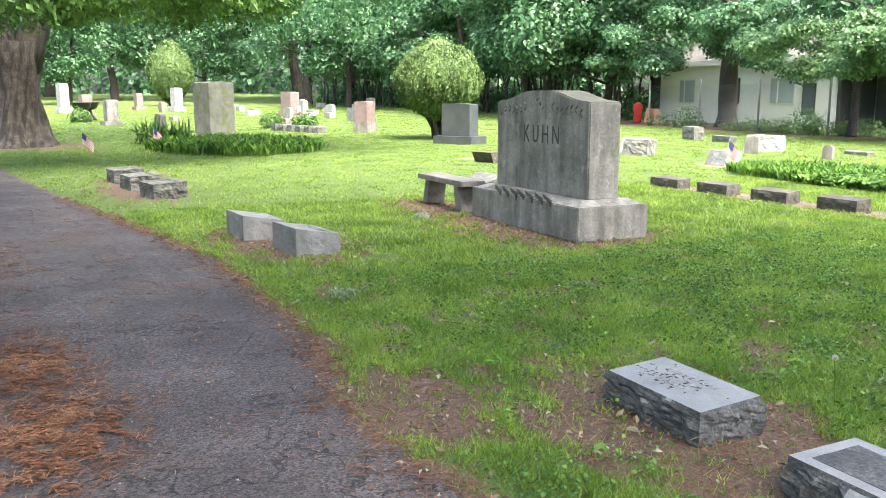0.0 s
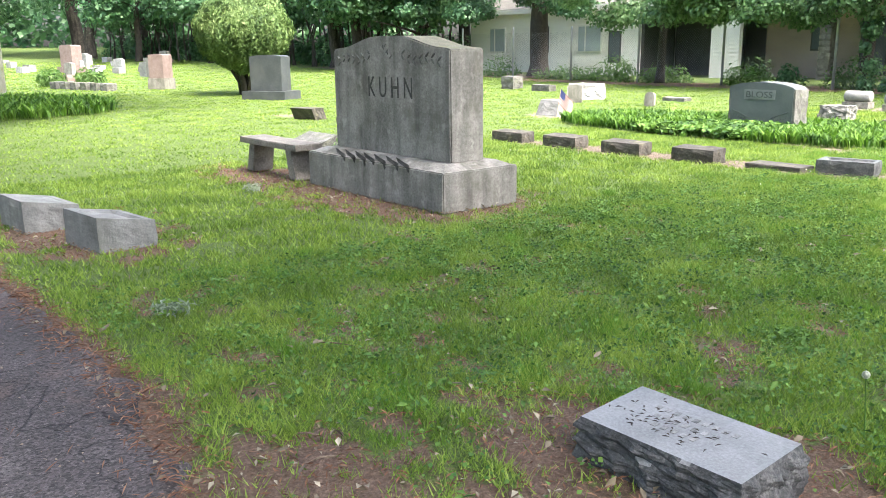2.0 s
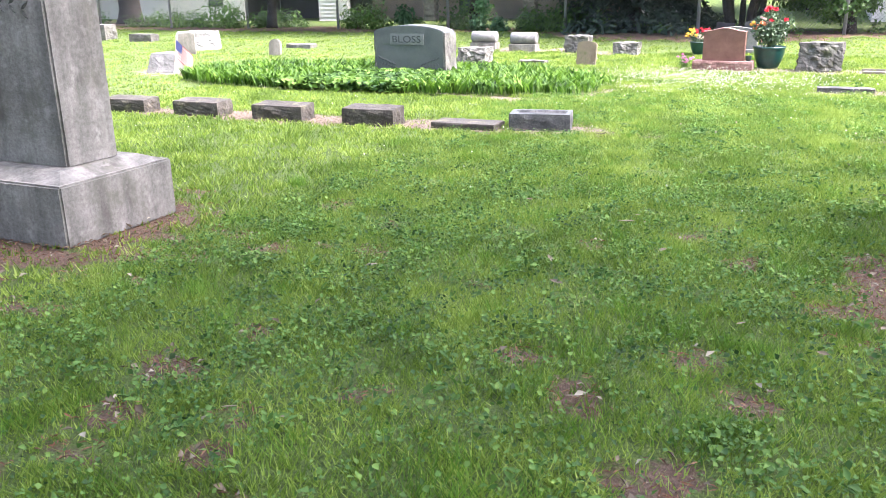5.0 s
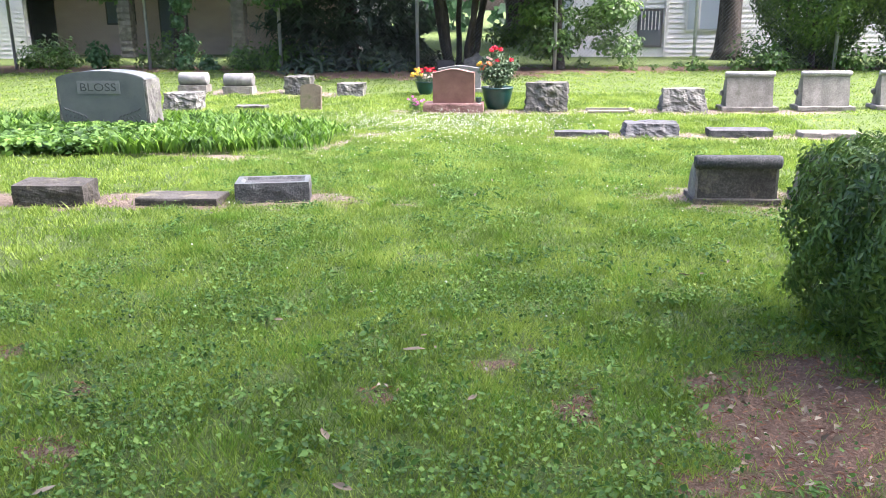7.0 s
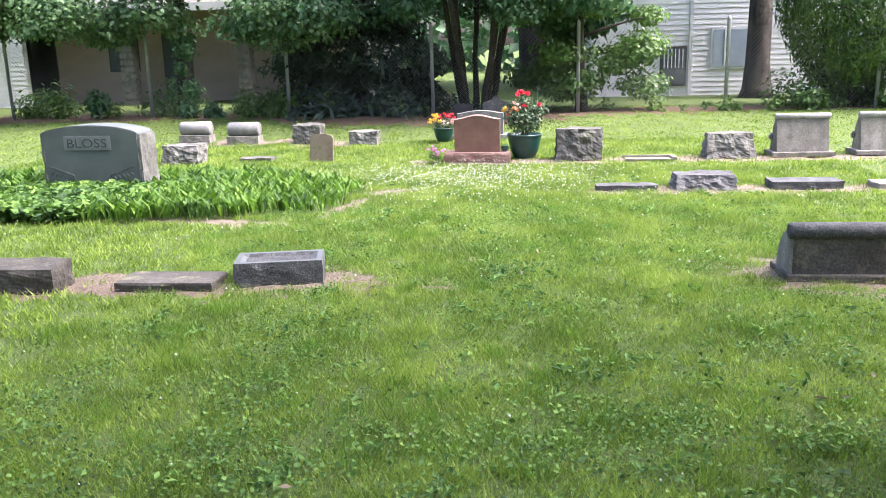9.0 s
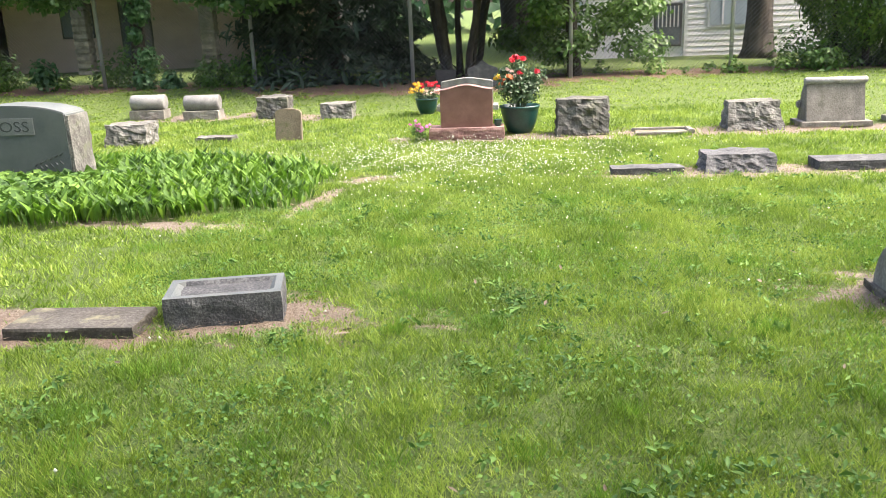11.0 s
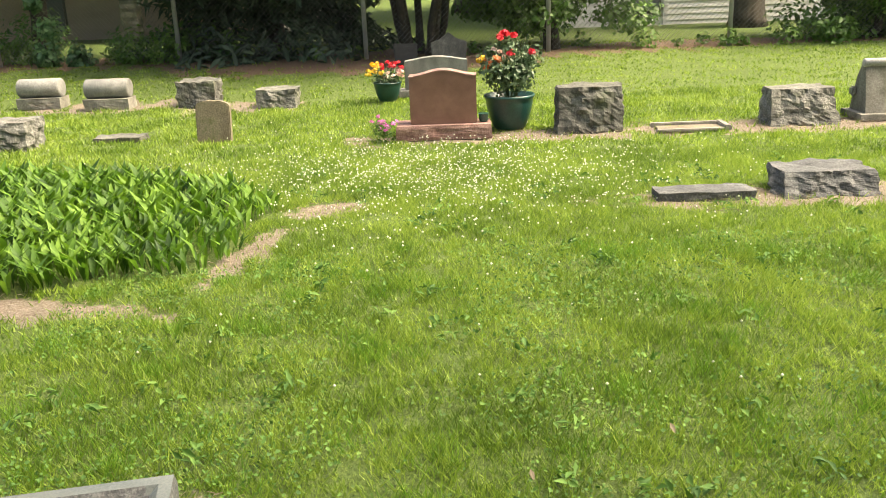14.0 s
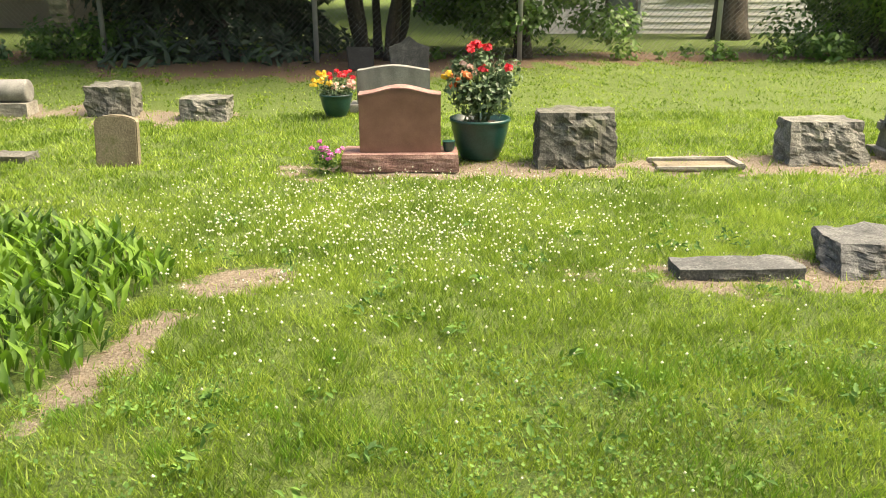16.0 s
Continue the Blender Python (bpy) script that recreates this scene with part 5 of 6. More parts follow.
marker("grave_marker", "rock-faced low marker with a slanting face", 0.64, 0.3, 0.165, 13.87, 2.22, DARK_ROCK, DARK_ROCK, 65, group=second, amp=0.06, lean=0.12, cuts=16, freq=8, ragged=True, tops=0.01, taper=0.08)
marker("grave_marker", "flat low grey stone marker in straw", 0.74, 0.32, 0.1, 13.85, 1.15, DARK_ROCK, DARK_ROCK, 66, group=second, amp=0.02, ragged=True, tops=0.008)
marker("grave_marker", "flat low brown stone marker in the grass", 0.7, 0.32, 0.07, 13.85, 0.06, BEIGE, BEIGE, 67, group=second, amp=0.014)

red = thing("headstone", "polished red granite headstone on a rough pink base", "gravestone")
part("base", rocky(0.92, 0.36, 0.14, 0.018, 71, cuts=12), RED_ROCK, red)
srp = [(0.325, 0.14), (0.325, 0.6)] + [(0.325 - 0.65 * t, 0.6 + 0.055 * (0.5 - 0.5 * math.cos(2 * math.pi * t))) for t in np.linspace(0.04, 0.96, 17)] + [(-0.325, 0.6), (-0.325, 0.14)]
part("die", slab(srp, 0.2, 0.006), RED_GRANITE, red)
cap = [(0.328, 0.605)] + [(0.328 - 0.656 * t, 0.605 + 0.055 * (0.5 - 0.5 * math.cos(2 * math.pi * t))) for t in np.linspace(0.04, 0.96, 17)] + [(-0.328, 0.605)]
part("rough_top", slab(cap + [(x, z - 0.012) for x, z in reversed(cap)], 0.21, 0), RED_ROCK, red, "pale rough-cut top edge")
place(red, 16.55, 4.92, -91)
grey = thing("headstone", "plain light grey granite headstone behind flowers", "gravestone")
part("die", slab([(0.4, 0.0), (0.4, 0.44)] + [(0.4 - 0.8 * t, 0.44 + 0.05 * math.sin(math.pi * t) ** 1.3) for t in np.linspace(0.04, 0.96, 13)] + [(-0.4, 0.44), (-0.4, 0.0)], 0.18, 0.006), CONCRETE, grey)
part("base", rocky(0.95, 0.36, 0.08, 0.012, 72), GRANITE, grey)
place(grey, 19.2, 5.02, -91)
dk = thing("headstone", "small dark pointed stone under the maple clump", "gravestone")
part("die", slab([(0.27, 0), (0.29, 0.34), (0.12, 0.4), (0, 0.5), (-0.12, 0.4), (-0.29, 0.34), (-0.27, 0)], 0.12, 0.01), DARK_ROCK, dk)
place(dk, 22.2, 4.85, -88)
dk2 = thing("headstone", "small dark tilted plaque by the maple stems", "gravestone")
part("plate", slab([(0.18, 0), (0.2, 0.32), (-0.2, 0.34), (-0.18, 0)], 0.07, 0.01), BLACK_IRON, dk2)
place(dk2, 22.3, 5.55, -80, rx=-12)


def tablet(name, label, w, h, d, x, y, material, rz=-90, tilt=0, arch=0.3, lean=0):
    """An upright tablet, its head a low arch."""
    o = [(w / 2, 0), (w / 2, h * (1 - arch * 0.3))] + [(w / 2 * math.cos(t), h * (1 - arch * 0.3) + h * arch * 0.3 * math.sin(t)) for t in np.linspace(0.2, math.pi - 0.2, 9)] + [(-w / 2, h * (1 - arch * 0.3)), (-w / 2, 0)]
    t = tagged(new(name, shaped(name, slab(o, d, 0.01), material)), label, "gravestone")
    place(t, x, y, rz, 0.03, tilt, lean)
    return t


tablet("tablet_stone", "small worn brown tablet stone leaning a little", 0.34, 0.44, 0.1, 16.72, 7.26, BROWN_STONE, -88, -4, 0.4, 2)
marker("grave_marker", "squat rough grey boulder-like marker", 0.45, 0.4, 0.33, 18.9, 8.05, ROCK, ROCK, 80, amp=0.05, ragged=True, tops=0.02, cuts=12)
marker("grave_marker", "small dark rough block marker by bare earth", 0.46, 0.34, 0.23, 18.65, 7.0, ROCK, ROCK, 81, amp=0.05, lean=0.04, ragged=True, tops=0.015, cuts=12)
marker("grave_marker", "rough pale rock-faced marker with a slanting face", 0.56, 0.4, 0.29, 16.55, 9.4, ROCK, ROCK, 82, amp=0.06, lean=0.08, ragged=True, tops=0.015, cuts=12, taper=0.1)
marker("grave_marker", "flat broken grey stone in the grass", 0.48, 0.25, 0.06, 16.85, 8.32, ROCK, ROCK, 83, amp=0.03, ragged=True, tops=0.012)
for x, y, rz in ((19.35, 10.2, -90), (19.1, 9.22, -90)):
    cy = thing("bolster_marker", "round bolster stone lying on a rough base", "gravestone", "pair of bolster stones")
    rl = lathe([(0.08, -0.28), (0.11, -0.28), (0.125, -0.265), (0.125, 0.265), (0.11, 0.28), (0.08, 0.28)], 20)
    bmesh.ops.rotate(rl, cent=(0, 0, 0), matrix=Matrix.Rotation(radians(90), 3, "Y"), verts=rl.verts)
    bmesh.ops.translate(rl, vec=(0, 0, 0.255), verts=rl.verts)
    part("bolster", rl, GRANITE, cy, smooth=True)
    part("base", rocky(0.56, 0.3, 0.14, 0.02, int(y * 10), ragged=True), BEIGE, cy)
    place(cy, x, y, rz, 0.01)

# stones towards the bungalow
marker("grave_marker", "white slanted marker with a small flag", 0.6, 0.4, 0.34, 13.75, 14.25, WHITE_STONE, GRANITE, 90, amp=0.02, lean=0.14, taper=0.08)
marker("grave_marker", "white toppled slab stone", 1.0, 0.5, 0.42, 18.1, 17.0, WHITE_STONE, WHITE_STONE, 91, -60, amp=0.05, lean=0.14, taper=0.12, ragged=True, tops=0.02)
tablet("tablet_stone", "brown square-headed tablet stone before a white slab", 0.36, 0.48, 0.12, 17.3, 16.6, BEIGE, -60, 0, 0.1)
tablet("tablet_stone", "little round-headed brown tablet", 0.26, 0.36, 0.1, 17.4, 14.3, BEIGE, -80, -6, 0.9)
marker("grave_marker", "flat low stone in bright grass", 0.65, 0.3, 0.1, 18.9, 14.7, GRANITE, ROCK, 92, amp=0.02)
marker("grave_marker", "rough white-topped boulder marker", 0.55, 0.42, 0.42, 20.1, 22.1, WHITE_STONE, ROCK, 93, amp=0.04)
marker("grave_marker", "low grey block marker far over the lawn", 0.75, 0.3, 0.2, 19.9, 20.4, GRANITE, ROCK, 94, amp=0.02)
marker("grave_marker", "white slanted rock-faced marker", 0.75, 0.45, 0.42, 14.2, 17.6, WHITE_STONE, ROCK, 95, -70, amp=0.05, lean=0.12, taper=0.12, ragged=True, tops=0.015)
marker("grave_marker", "pale slanted marker beside another", 0.55, 0.4, 0.4, 14.9, 18.7, WHITE_STONE, WHITE_STONE, 96, -70, amp=0.02, lean=0.12)
marker("grave_marker", "dark block marker tilted in the lawn", 0.62, 0.34, 0.26, 9.65, 17.35, BROWN_ROCK, BROWN_ROCK, 97, -75, amp=0.03, lean=-0.12, ragged=True)
marker("grave_marker", "dark block marker on open lawn", 0.62, 0.34, 0.28, 9.75, 15.9, MOSSY, BROWN_ROCK, 98, -85, amp=0.03, ragged=True)


def pedestal(label, x, y, w, d, h, material, rz=-60, base_h=0.3, grow=0.18, arch=0.05, base=None):
    """A standing monument: a die with a gently swelling head on a wider base."""
    ob = thing("monument", label, "monument")
    part("base", block(w + grow * 2, d + grow * 2, base_h, 0.015), base or material, ob)
    o = [(w / 2, 0), (w / 2, h - base_h - arch)] + [(w / 2 * math.cos(t), h - base_h - arch + arch * math.sin(t)) for t in np.linspace(0.25, math.pi - 0.25, 9)] + [(-w / 2, h - base_h - arch), (-w / 2, 0)]
    part("die", slab(o, d, 0.012), material, ob).location = (0, 0, base_h)
    place(ob, x, y, rz, 0.02)
    return ob


pedestal("dark grey granite monument before a cedar bush", 12.75, 24.6, 1.1, 0.5, 1.3, DARK_SLATE, -62, 0.26, 0.2)
pedestal("tall mossy block monument rising from a round lily bed", 5.95, 29.6, 0.98, 0.95, 1.98, MOSSY, 22, 0.2, 0.1)
pedestal("reddish square pillar monument on a rough base", 12.4, 32.2, 0.6, 0.6, 1.25, PINK_STONE, -55, 0.4, 0.05, 0.04, BEIGE)
pedestal("pink granite monument with a bowed head", 13.9, 47.9, 0.95, 0.6, 1.4, PINK_STONE, -70, 0.3, 0.15)
pedestal("weathered dark pillar stone", 3.7, 41.2, 0.62, 0.5, 1.15, OLD_GRANITE, -80, 0.2, 0.14)
pedestal("white marble headstone in bright light", 2.4, 56.2, 1.0, 0.5, 1.75, WHITE_STONE, -80, 0.3, 0.14)
pedestal("white marble headstone by a round cedar", 9.1, 57, 0.75, 0.5, 1.5, WHITE_STONE, -75, 0.3, 0.14)
pedestal("pale pink headstone far off", 7.1, 59.8, 0.7, 0.4, 1.1, PINK_STONE, -80, 0.25, 0.12)
pedestal("pinkish headstone behind iron planters", 3.1, 48, 0.85, 0.5, 1.25, PINK_STONE, -80, 0.25, 0.12)
tablet("tablet_stone", "narrow grey tablet stone beside the lily bed", 0.46, 0.95, 0.2, 4.15, 29.4, OLD_GRANITE, -75, 0, 0.3)
fr = random.Random(12)
for i in range(30):
    y = fr.uniform(38, 66)
    x = fr.uniform(0.12, 0.4) * y
    w = fr.uniform(0.5, 0.9)
    mt = fr.choice([WHITE_STONE, GRANITE, PINK_STONE, WHITE_STONE, BEIGE])
    if fr.random() < 0.4:
        tablet("tablet_stone", "small pale headstone among far graves", w, fr.uniform(0.5, 0.9), 0.2, x, y, mt, -80, 0, 0.3)
    else:
        marker("grave_marker", "low pale marker among far graves", w, 0.35, fr.uniform(0.2, 0.4), x, y, mt, mt, i, -80, amp=0.02)
for i in range(6):
    marker("grave_marker", "mossy block in a kerb of low stones", 0.36, 0.4, 0.27, 9.35 + 0.2 * i, 34.8 - 0.5 * i, MOSSY, ROCK, 110 + i, -75, "kerb of low stones", amp=0.03)
for x, y in ((2.75, 45.5), (3.15, 46.3)):
    urn = thing("iron_planter", "black iron bowl planter on a stand", "planter")
    part("bowl", lathe([(0.1, 0.5), (0.3, 0.56), (0.42, 0.7), (0.46, 0.86), (0.5, 0.88), (0.46, 0.9), (0.4, 0.82)], 20), BLACK_IRON, urn, smooth=True)
    part("stand", lathe([(0.36, 0.0), (0.34, 0.05), (0.14, 0.25), (0.1, 0.5)], 16), BLACK_IRON, urn, smooth=True)
    place(urn, x, y, 0)
for k, (x, y, rr, n) in enumerate([(2.6, 44.3, 0.45, 260), (10.6, 34.4, 0.5, 420), (9.8, 36.6, 0.5, 300)]):
    pl = thing("perennial_clump", "clump of green perennials beside a grave", "plant")
    at, out = shell([(0, 0, rr * 0.6), (rr * 0.6, 0.1, rr * 0.4), (-rr * 0.5, -0.1, rr * 0.45)], [rr, rr * 0.6, rr * 0.6], n, 0.9, 0.7, 0.5)
    foliage("leaves", at, out, 0.3 + 0 * at[:, 0], FRESH_AND_LIT, pl, 0.2, -0.8)
    place(pl, x, y, 0)

tricycle = thing("red_play_toy", "bright red plastic thing under the trees", "toy")
part("body", lathe([(0.16, 0), (0.2, 0.1), (0.17, 0.45), (0.24, 0.6), (0.2, 0.85), (0.05, 0.95)], 14), RED_PLASTIC, tricycle, smooth=True)
part("panel", slab([(0.3, 0), (1.1, 0.0), (1.0, 0.62), (0.4, 0.7)], 0.06), surface("orange_plastic", ((0.5, 0.2, 0.12), (0.58, 0.26, 0.16), (0.62, 0.32, 0.2)), 3, 40, 0.6, 0.05), tricycle)
place(tricycle, 26.2, 32.3, -50)


def flag(x, y, turn, tilt):
    fl = thing("small_flag", "small faded stick flag with red and white stripes", "flag")
    part("stick", tube([(0, 0, -0.05), (0, 0, 0.62)], [0.006, 0.005], 6), STICK, fl)
    for i in range(13):
        z1 = 0.6 - i * 0.023
        bm = bmesh.new()
        rows_ = []
        for u in np.linspace(0 if i > 6 else 0.16, 0.42, 7):
            sag = -0.6 * u
            yv = 0.03 * math.sin(u * 16)
            rows_.append((bm.verts.new((u * 0.7, yv, z1 + sag)), bm.verts.new((u * 0.7, yv + 0.002, z1 + sag - 0.023))))
        for a, b in zip(rows_, rows_[1:]):
            bm.faces.new((a[0], b[0], b[1], a[1]))
        part("stripe", bm, FLAG_WHITE if i % 2 else FLAG_RED, fl)
    bm = bmesh.new()
    q = [bm.verts.new(c) for c in ((0, 0, 0.6), (0.112, 0.02, 0.504), (0.112, 0.022, 0.343), (0, 0, 0.44))]
    bm.faces.new(q)
    part("canton", bm, FLAG_BLUE, fl)
    place(fl, x, y, turn, 0, 0, tilt)


flag(1.4, 24.4, -5, 4)
flag(3.5, 26.6, 20, 6)
flag(13.5, 13.7, -48, 8)

# ---- flowers by the red stone ----


def blossoms(name, spots, size, petals, material, parent):
    """Flower heads of layered petals at the given spots."""
    at, out = [], []
    for p in spots:
        d = rng.normal(size=(petals, 3))
        d[:, 2] = np.abs(d[:, 2])
        d /= np.linalg.norm(d, axis=1, keepdims=True)
        at.append(np.array(p) + d * size * 0.45 * rng.random((petals, 1)) ** 0.5)
        out.append(d + 0.3 * rng.normal(size=(petals, 3)))
    at, out = np.concatenate(at), np.concatenate(out)
    return tagged(foliage(name, at, out, size * 0.55 + 0 * at[:, 0], material, parent, 0.9, 0.1, 0.35), kind="stuff")


def flower_pot(label, x, y, rad, h):
    p = thing("flower_pot", label, "flower pot")
    part("pot", lathe([(rad * 0.55, 0), (rad * 0.66, 0.02), (rad * 0.86, h * 0.4), (rad * 0.97, h * 0.75), (rad, h * 0.9), (rad * 1.05, h * 0.93), (rad * 1.05, h), (rad * 0.97, h), (rad * 0.93, h * 0.86)], 28), GREEN_POT, p, smooth=True)
    part("soil", lathe([(rad * 0.94, h * 0.85), (rad * 0.5, h * 0.88)], 20), POT_SOIL, p)
    place(p, x, y, 0)
    return p


pot = flower_pot("glossy dark green pot with red and orange roses", 16.85, 4.25, 0.245, 0.35)
canes = []
fr2 = random.Random(5)
for i in range(9):
    a = fr2.uniform(0, 6.283)
    canes.append(tube([(0.05 * math.cos(a), 0.05 * math.sin(a), 0.28), (0.12 * math.cos(a), 0.12 * math.sin(a), 0.5), (0.2 * math.cos(a), 0.2 * math.sin(a), fr2.uniform(0.7, 0.95))], [0.007, 0.006, 0.003], 5))
part("canes", limbs(canes), ROSE_LEAF, pot)
at, out = shell([(0, 0, 0.52), (0.12, -0.12, 0.62), (-0.1, 0.14, 0.6), (0.02, 0.16, 0.72), (0.05, -0.2, 0.7), (-0.05, 0.0, 0.82), (-0.08, -0.12, 0.55)], [0.22, 0.17, 0.17, 0.14, 0.14, 0.12, 0.16], 1700, 1.0, 0.8, 0.5)
foliage("leaves", at, out, 0.04 + 0.025 * rng.random(len(at)), ROSE_LEAF, pot, 0.6, 0.4)
blossoms("red_roses", [(-0.05, 0.05, 0.95), (-0.02, -0.05, 0.92), (-0.08, 0.09, 0.91), (-0.15, -0.01, 0.76), (-0.1, -0.22, 0.76), (0.0, 0.02, 0.93)], 0.085, 26, PETAL_RED, pot)
blossoms("orange_roses", [(-0.14, 0.14, 0.72), (-0.12, 0.2, 0.66), (-0.1, 0.1, 0.69), (-0.05, 0.26, 0.7), (-0.12, 0.24, 0.62)], 0.08, 22, PETAL_ORANGE, pot)
blossoms("yellow_roses", [(-0.1, 0.27, 0.72), (-0.06, 0.3, 0.69)], 0.07, 22, PETAL_YELLOW, pot)
blossoms("pale_roses", [(-0.12, 0.1, 0.78), (-0.1, 0.06, 0.72), (-0.05, 0.15, 0.8)], 0.06, 20, PETAL_PALE, pot)

mums = flower_pot("green pot heaped with yellow, pink and red flowers", 18.85, 5.63, 0.17, 0.24)
at, out = shell([(0, 0, 0.28), (0, 0.1, 0.3), (0, -0.1, 0.28)], [0.15, 0.12, 0.12], 350, 0.9, 0.7, 0.6)
foliage("leaves", at, out, 0.05 + 0 * at[:, 0], ROSE_LEAF, mums, 0.5)
fr3 = random.Random(8)
blossoms("yellow_flowers", [(fr3.uniform(-0.15, 0.05), fr3.uniform(0.05, 0.24), fr3.uniform(0.32, 0.47)) for _ in range(14)], 0.065, 16, PETAL_YELLOW, mums)
blossoms("pale_flowers", [(fr3.uniform(-0.16, 0.0), fr3.uniform(-0.2, 0.06), fr3.uniform(0.27, 0.39)) for _ in range(14)], 0.06, 16, PETAL_PALE, mums)
blossoms("red_flowers", [(fr3.uniform(-0.08, 0.1), fr3.uniform(-0.2, 0.06), fr3.uniform(0.4, 0.47)) for _ in range(12)], 0.06, 16, PETAL_RED, mums)

pinks = thing("pink_flowers", "small clump of magenta flowers beside the red base", "flowers")
at, out = shell([(0, 0, 0.08), (0, 0.05, 0.14)], [0.11, 0.09], 260, 1, 0.8, 0.6)
foliage("leaves", at, out, 0.04 + 0 * at[:, 0], FRESH_AND_LIT, pinks, 0.4)
blossoms("petals", [(fr3.uniform(-0.1, 0.05), fr3.uniform(-0.12, 0.12), fr3.uniform(0.1, 0.24)) for _ in range(13)], 0.05, 14, PETAL_MAGENTA, pinks)
place(pinks, 16.4, 5.5, 0)
vase = thing("grave_vase", "small dark metal vase on the red stone's base", "vase")
part("cup", lathe([(0.03, 0), (0.045, 0.02), (0.05, 0.08), (0.055, 0.085), (0.045, 0.08)], 14), GREEN_POT, vase, smooth=True)
vase.matrix_world = pose(16.5, 4.53, 0.14)
basket = thing("hanging_basket", "hanging basket of red flowers under the porch eave", "flowers")
part("bowl", lathe([(0.05, 0), (0.16, 0.06), (0.2, 0.16), (0.17, 0.15)], 14), WHITE_STONE, basket)
part("cord", tube([(0, 0, 0.1), (0, 0, 1.2)], [0.006, 0.006], 5), WIRE, basket)
blossoms("petals", [(fr3.uniform(-0.2, 0.2), fr3.uniform(-0.2, 0.2), fr3.uniform(0.14, 0.3)) for _ in range(16)], 0.1, 14, PETAL_RED, basket)
basket.matrix_world = pose(29.3, 9.75, 1.75)

# ---- beds of leaves ----


def lily_leaves(name, at, length, material, parent):
    """Broad pointed leaves that rise from the soil and arch over: six corners each."""
    n = len(at)
    a = rng.random(n) * 6.283
    tilt = 0.1 + 0.42 * rng.random(n)
    way = np.stack([np.cos(a) * np.sin(tilt), np.sin(a) * np.sin(tilt), np.cos(tilt)], 1)
    side = np.stack([-np.sin(a), np.cos(a), 0 * a], 1)
    flat = np.stack([np.cos(a), np.sin(a), 0 * a], 1)
    L = (length * (0.65 + 0.6 * rng.random(n)))[:, None]
    up = np.cross(side, way)
    mid = at + way * L * 0.55
    far = mid + (way * 0.35 + flat * 0.22 - np.array([0, 0, 0.06])) * L
    lo = at + way * L * 0.2
    w = L * 0.092
    v = np.empty((n, 8, 3), np.float32)
    v[:, 0] = at
    v[:, 1], v[:, 2] = lo + side * w * 0.55 - up * w * 0.3, lo - side * w * 0.55 - up * w * 0.3
    v[:, 3], v[:, 4], v[:, 5] = mid + side * w - up * w * 0.35, mid, mid - side * w - up * w * 0.35
    v[:, 6] = far
    v[:, 7] = lo
    i = np.arange(n, dtype=np.int32)[:, None] * 8
    tris = [(0, 1, 7), (0, 7, 2), (1, 3, 4), (1, 4, 7), (7, 4, 5), (7, 5, 2), (3, 6, 4), (4, 6, 5)]
    f = np.concatenate([i + np.array([t]) for t in tris], 0)
    return sheet(name, v.reshape(-1, 3), f, material, parent)


def in_bed(x, y):
    """The long rounded bed round the family stone."""
    u, v = (x - 13.6) / 1.4, (y - 9.65) / 3.5
    return np.abs(u) ** 3 + np.abs(v) ** 2.6 < 1 + 0.12 * wave(x, y, 1.1, 22)


pts = np.stack([rng.uniform(12, 15.2, 15000), rng.uniform(5.7, 13.4, 15000)], 1)
pts = pts[in_bed(pts[:, 0], pts[:, 1])]
near_stone = (pts[:, 0] < 14.1) & (np.abs(pts[:, 1] - 9.35 - 0.35 * (13.2 - pts[:, 0])) < 1.0)
clear = ~((np.abs(pts[:, 0] - 14.2) < 0.22) & (np.abs(pts[:, 1] - 9.4) < 0.76))
lil = pts[clear & ~near_stone]
bed = thing("lily_bed", "dense bed of broad bright green lily leaves", "plant bed", kind="stuff")
lily_leaves("leaves", np.column_stack([lil, np.zeros(len(lil))]), 0.235 * (0.66 + 0.34 * np.clip((lil[:, 1] - 6.1) / 1.4, 0, 1)), LILY, bed)
cov = pts[clear & near_stone]
cover = thing("ground_cover", "low pale green creeping plants before the family stone", "plant bed", kind="stuff")
c3 = np.column_stack([np.repeat(cov, 4, 0) + 0.06 * rng.normal(size=(len(cov) * 4, 2)), 0.03 + 0.12 * rng.random(len(cov) * 4)])
foliage("leaves", c3, np.tile([0, 0, 1.0], (len(c3), 1)) + 0.5 * rng.normal(size=c3.shape), 0.07 + 0.05 * rng.random(len(c3)), WEEDS_DARK, cover, 0.8, 0.3)
stalks = thing("flower_stalks", "thin upright seed stalks among lily leaves", "plant bed", kind="stuff")
sel = lil[rng.random(len(lil)) < 0.03]
foliage("stalks", np.column_stack([sel, np.full(len(sel), 0.26)]), rng.normal(size=(len(sel), 3)) * [1, 1, 0.05], 0.02 + 0 * sel[:, 0], FRESH_AND_LIT, stalks, 0.3)

pa = np.stack([rng.uniform(2.4, 9, 11000), rng.uniform(21, 30, 11000)], 1)
ua, va_ = (pa[:, 0] - 5.75) / 2.45, (pa[:, 1] - 25.4) / 3.5
pa = pa[(ua ** 2 + va_ ** 2 < 1 + 0.1 * wave(pa[:, 0], pa[:, 1], 1, 5))]
beda = thing("lily_bed", "round bed of dark green lily leaves round a tall stone", "plant bed", kind="stuff")
lily_leaves("leaves", np.column_stack([pa, ground_z(pa[:, 0], pa[:, 1])]), 0.34, LILY, beda)
iris = thing("iris_clump", "tall pale spear leaves behind the round bed", "plant")
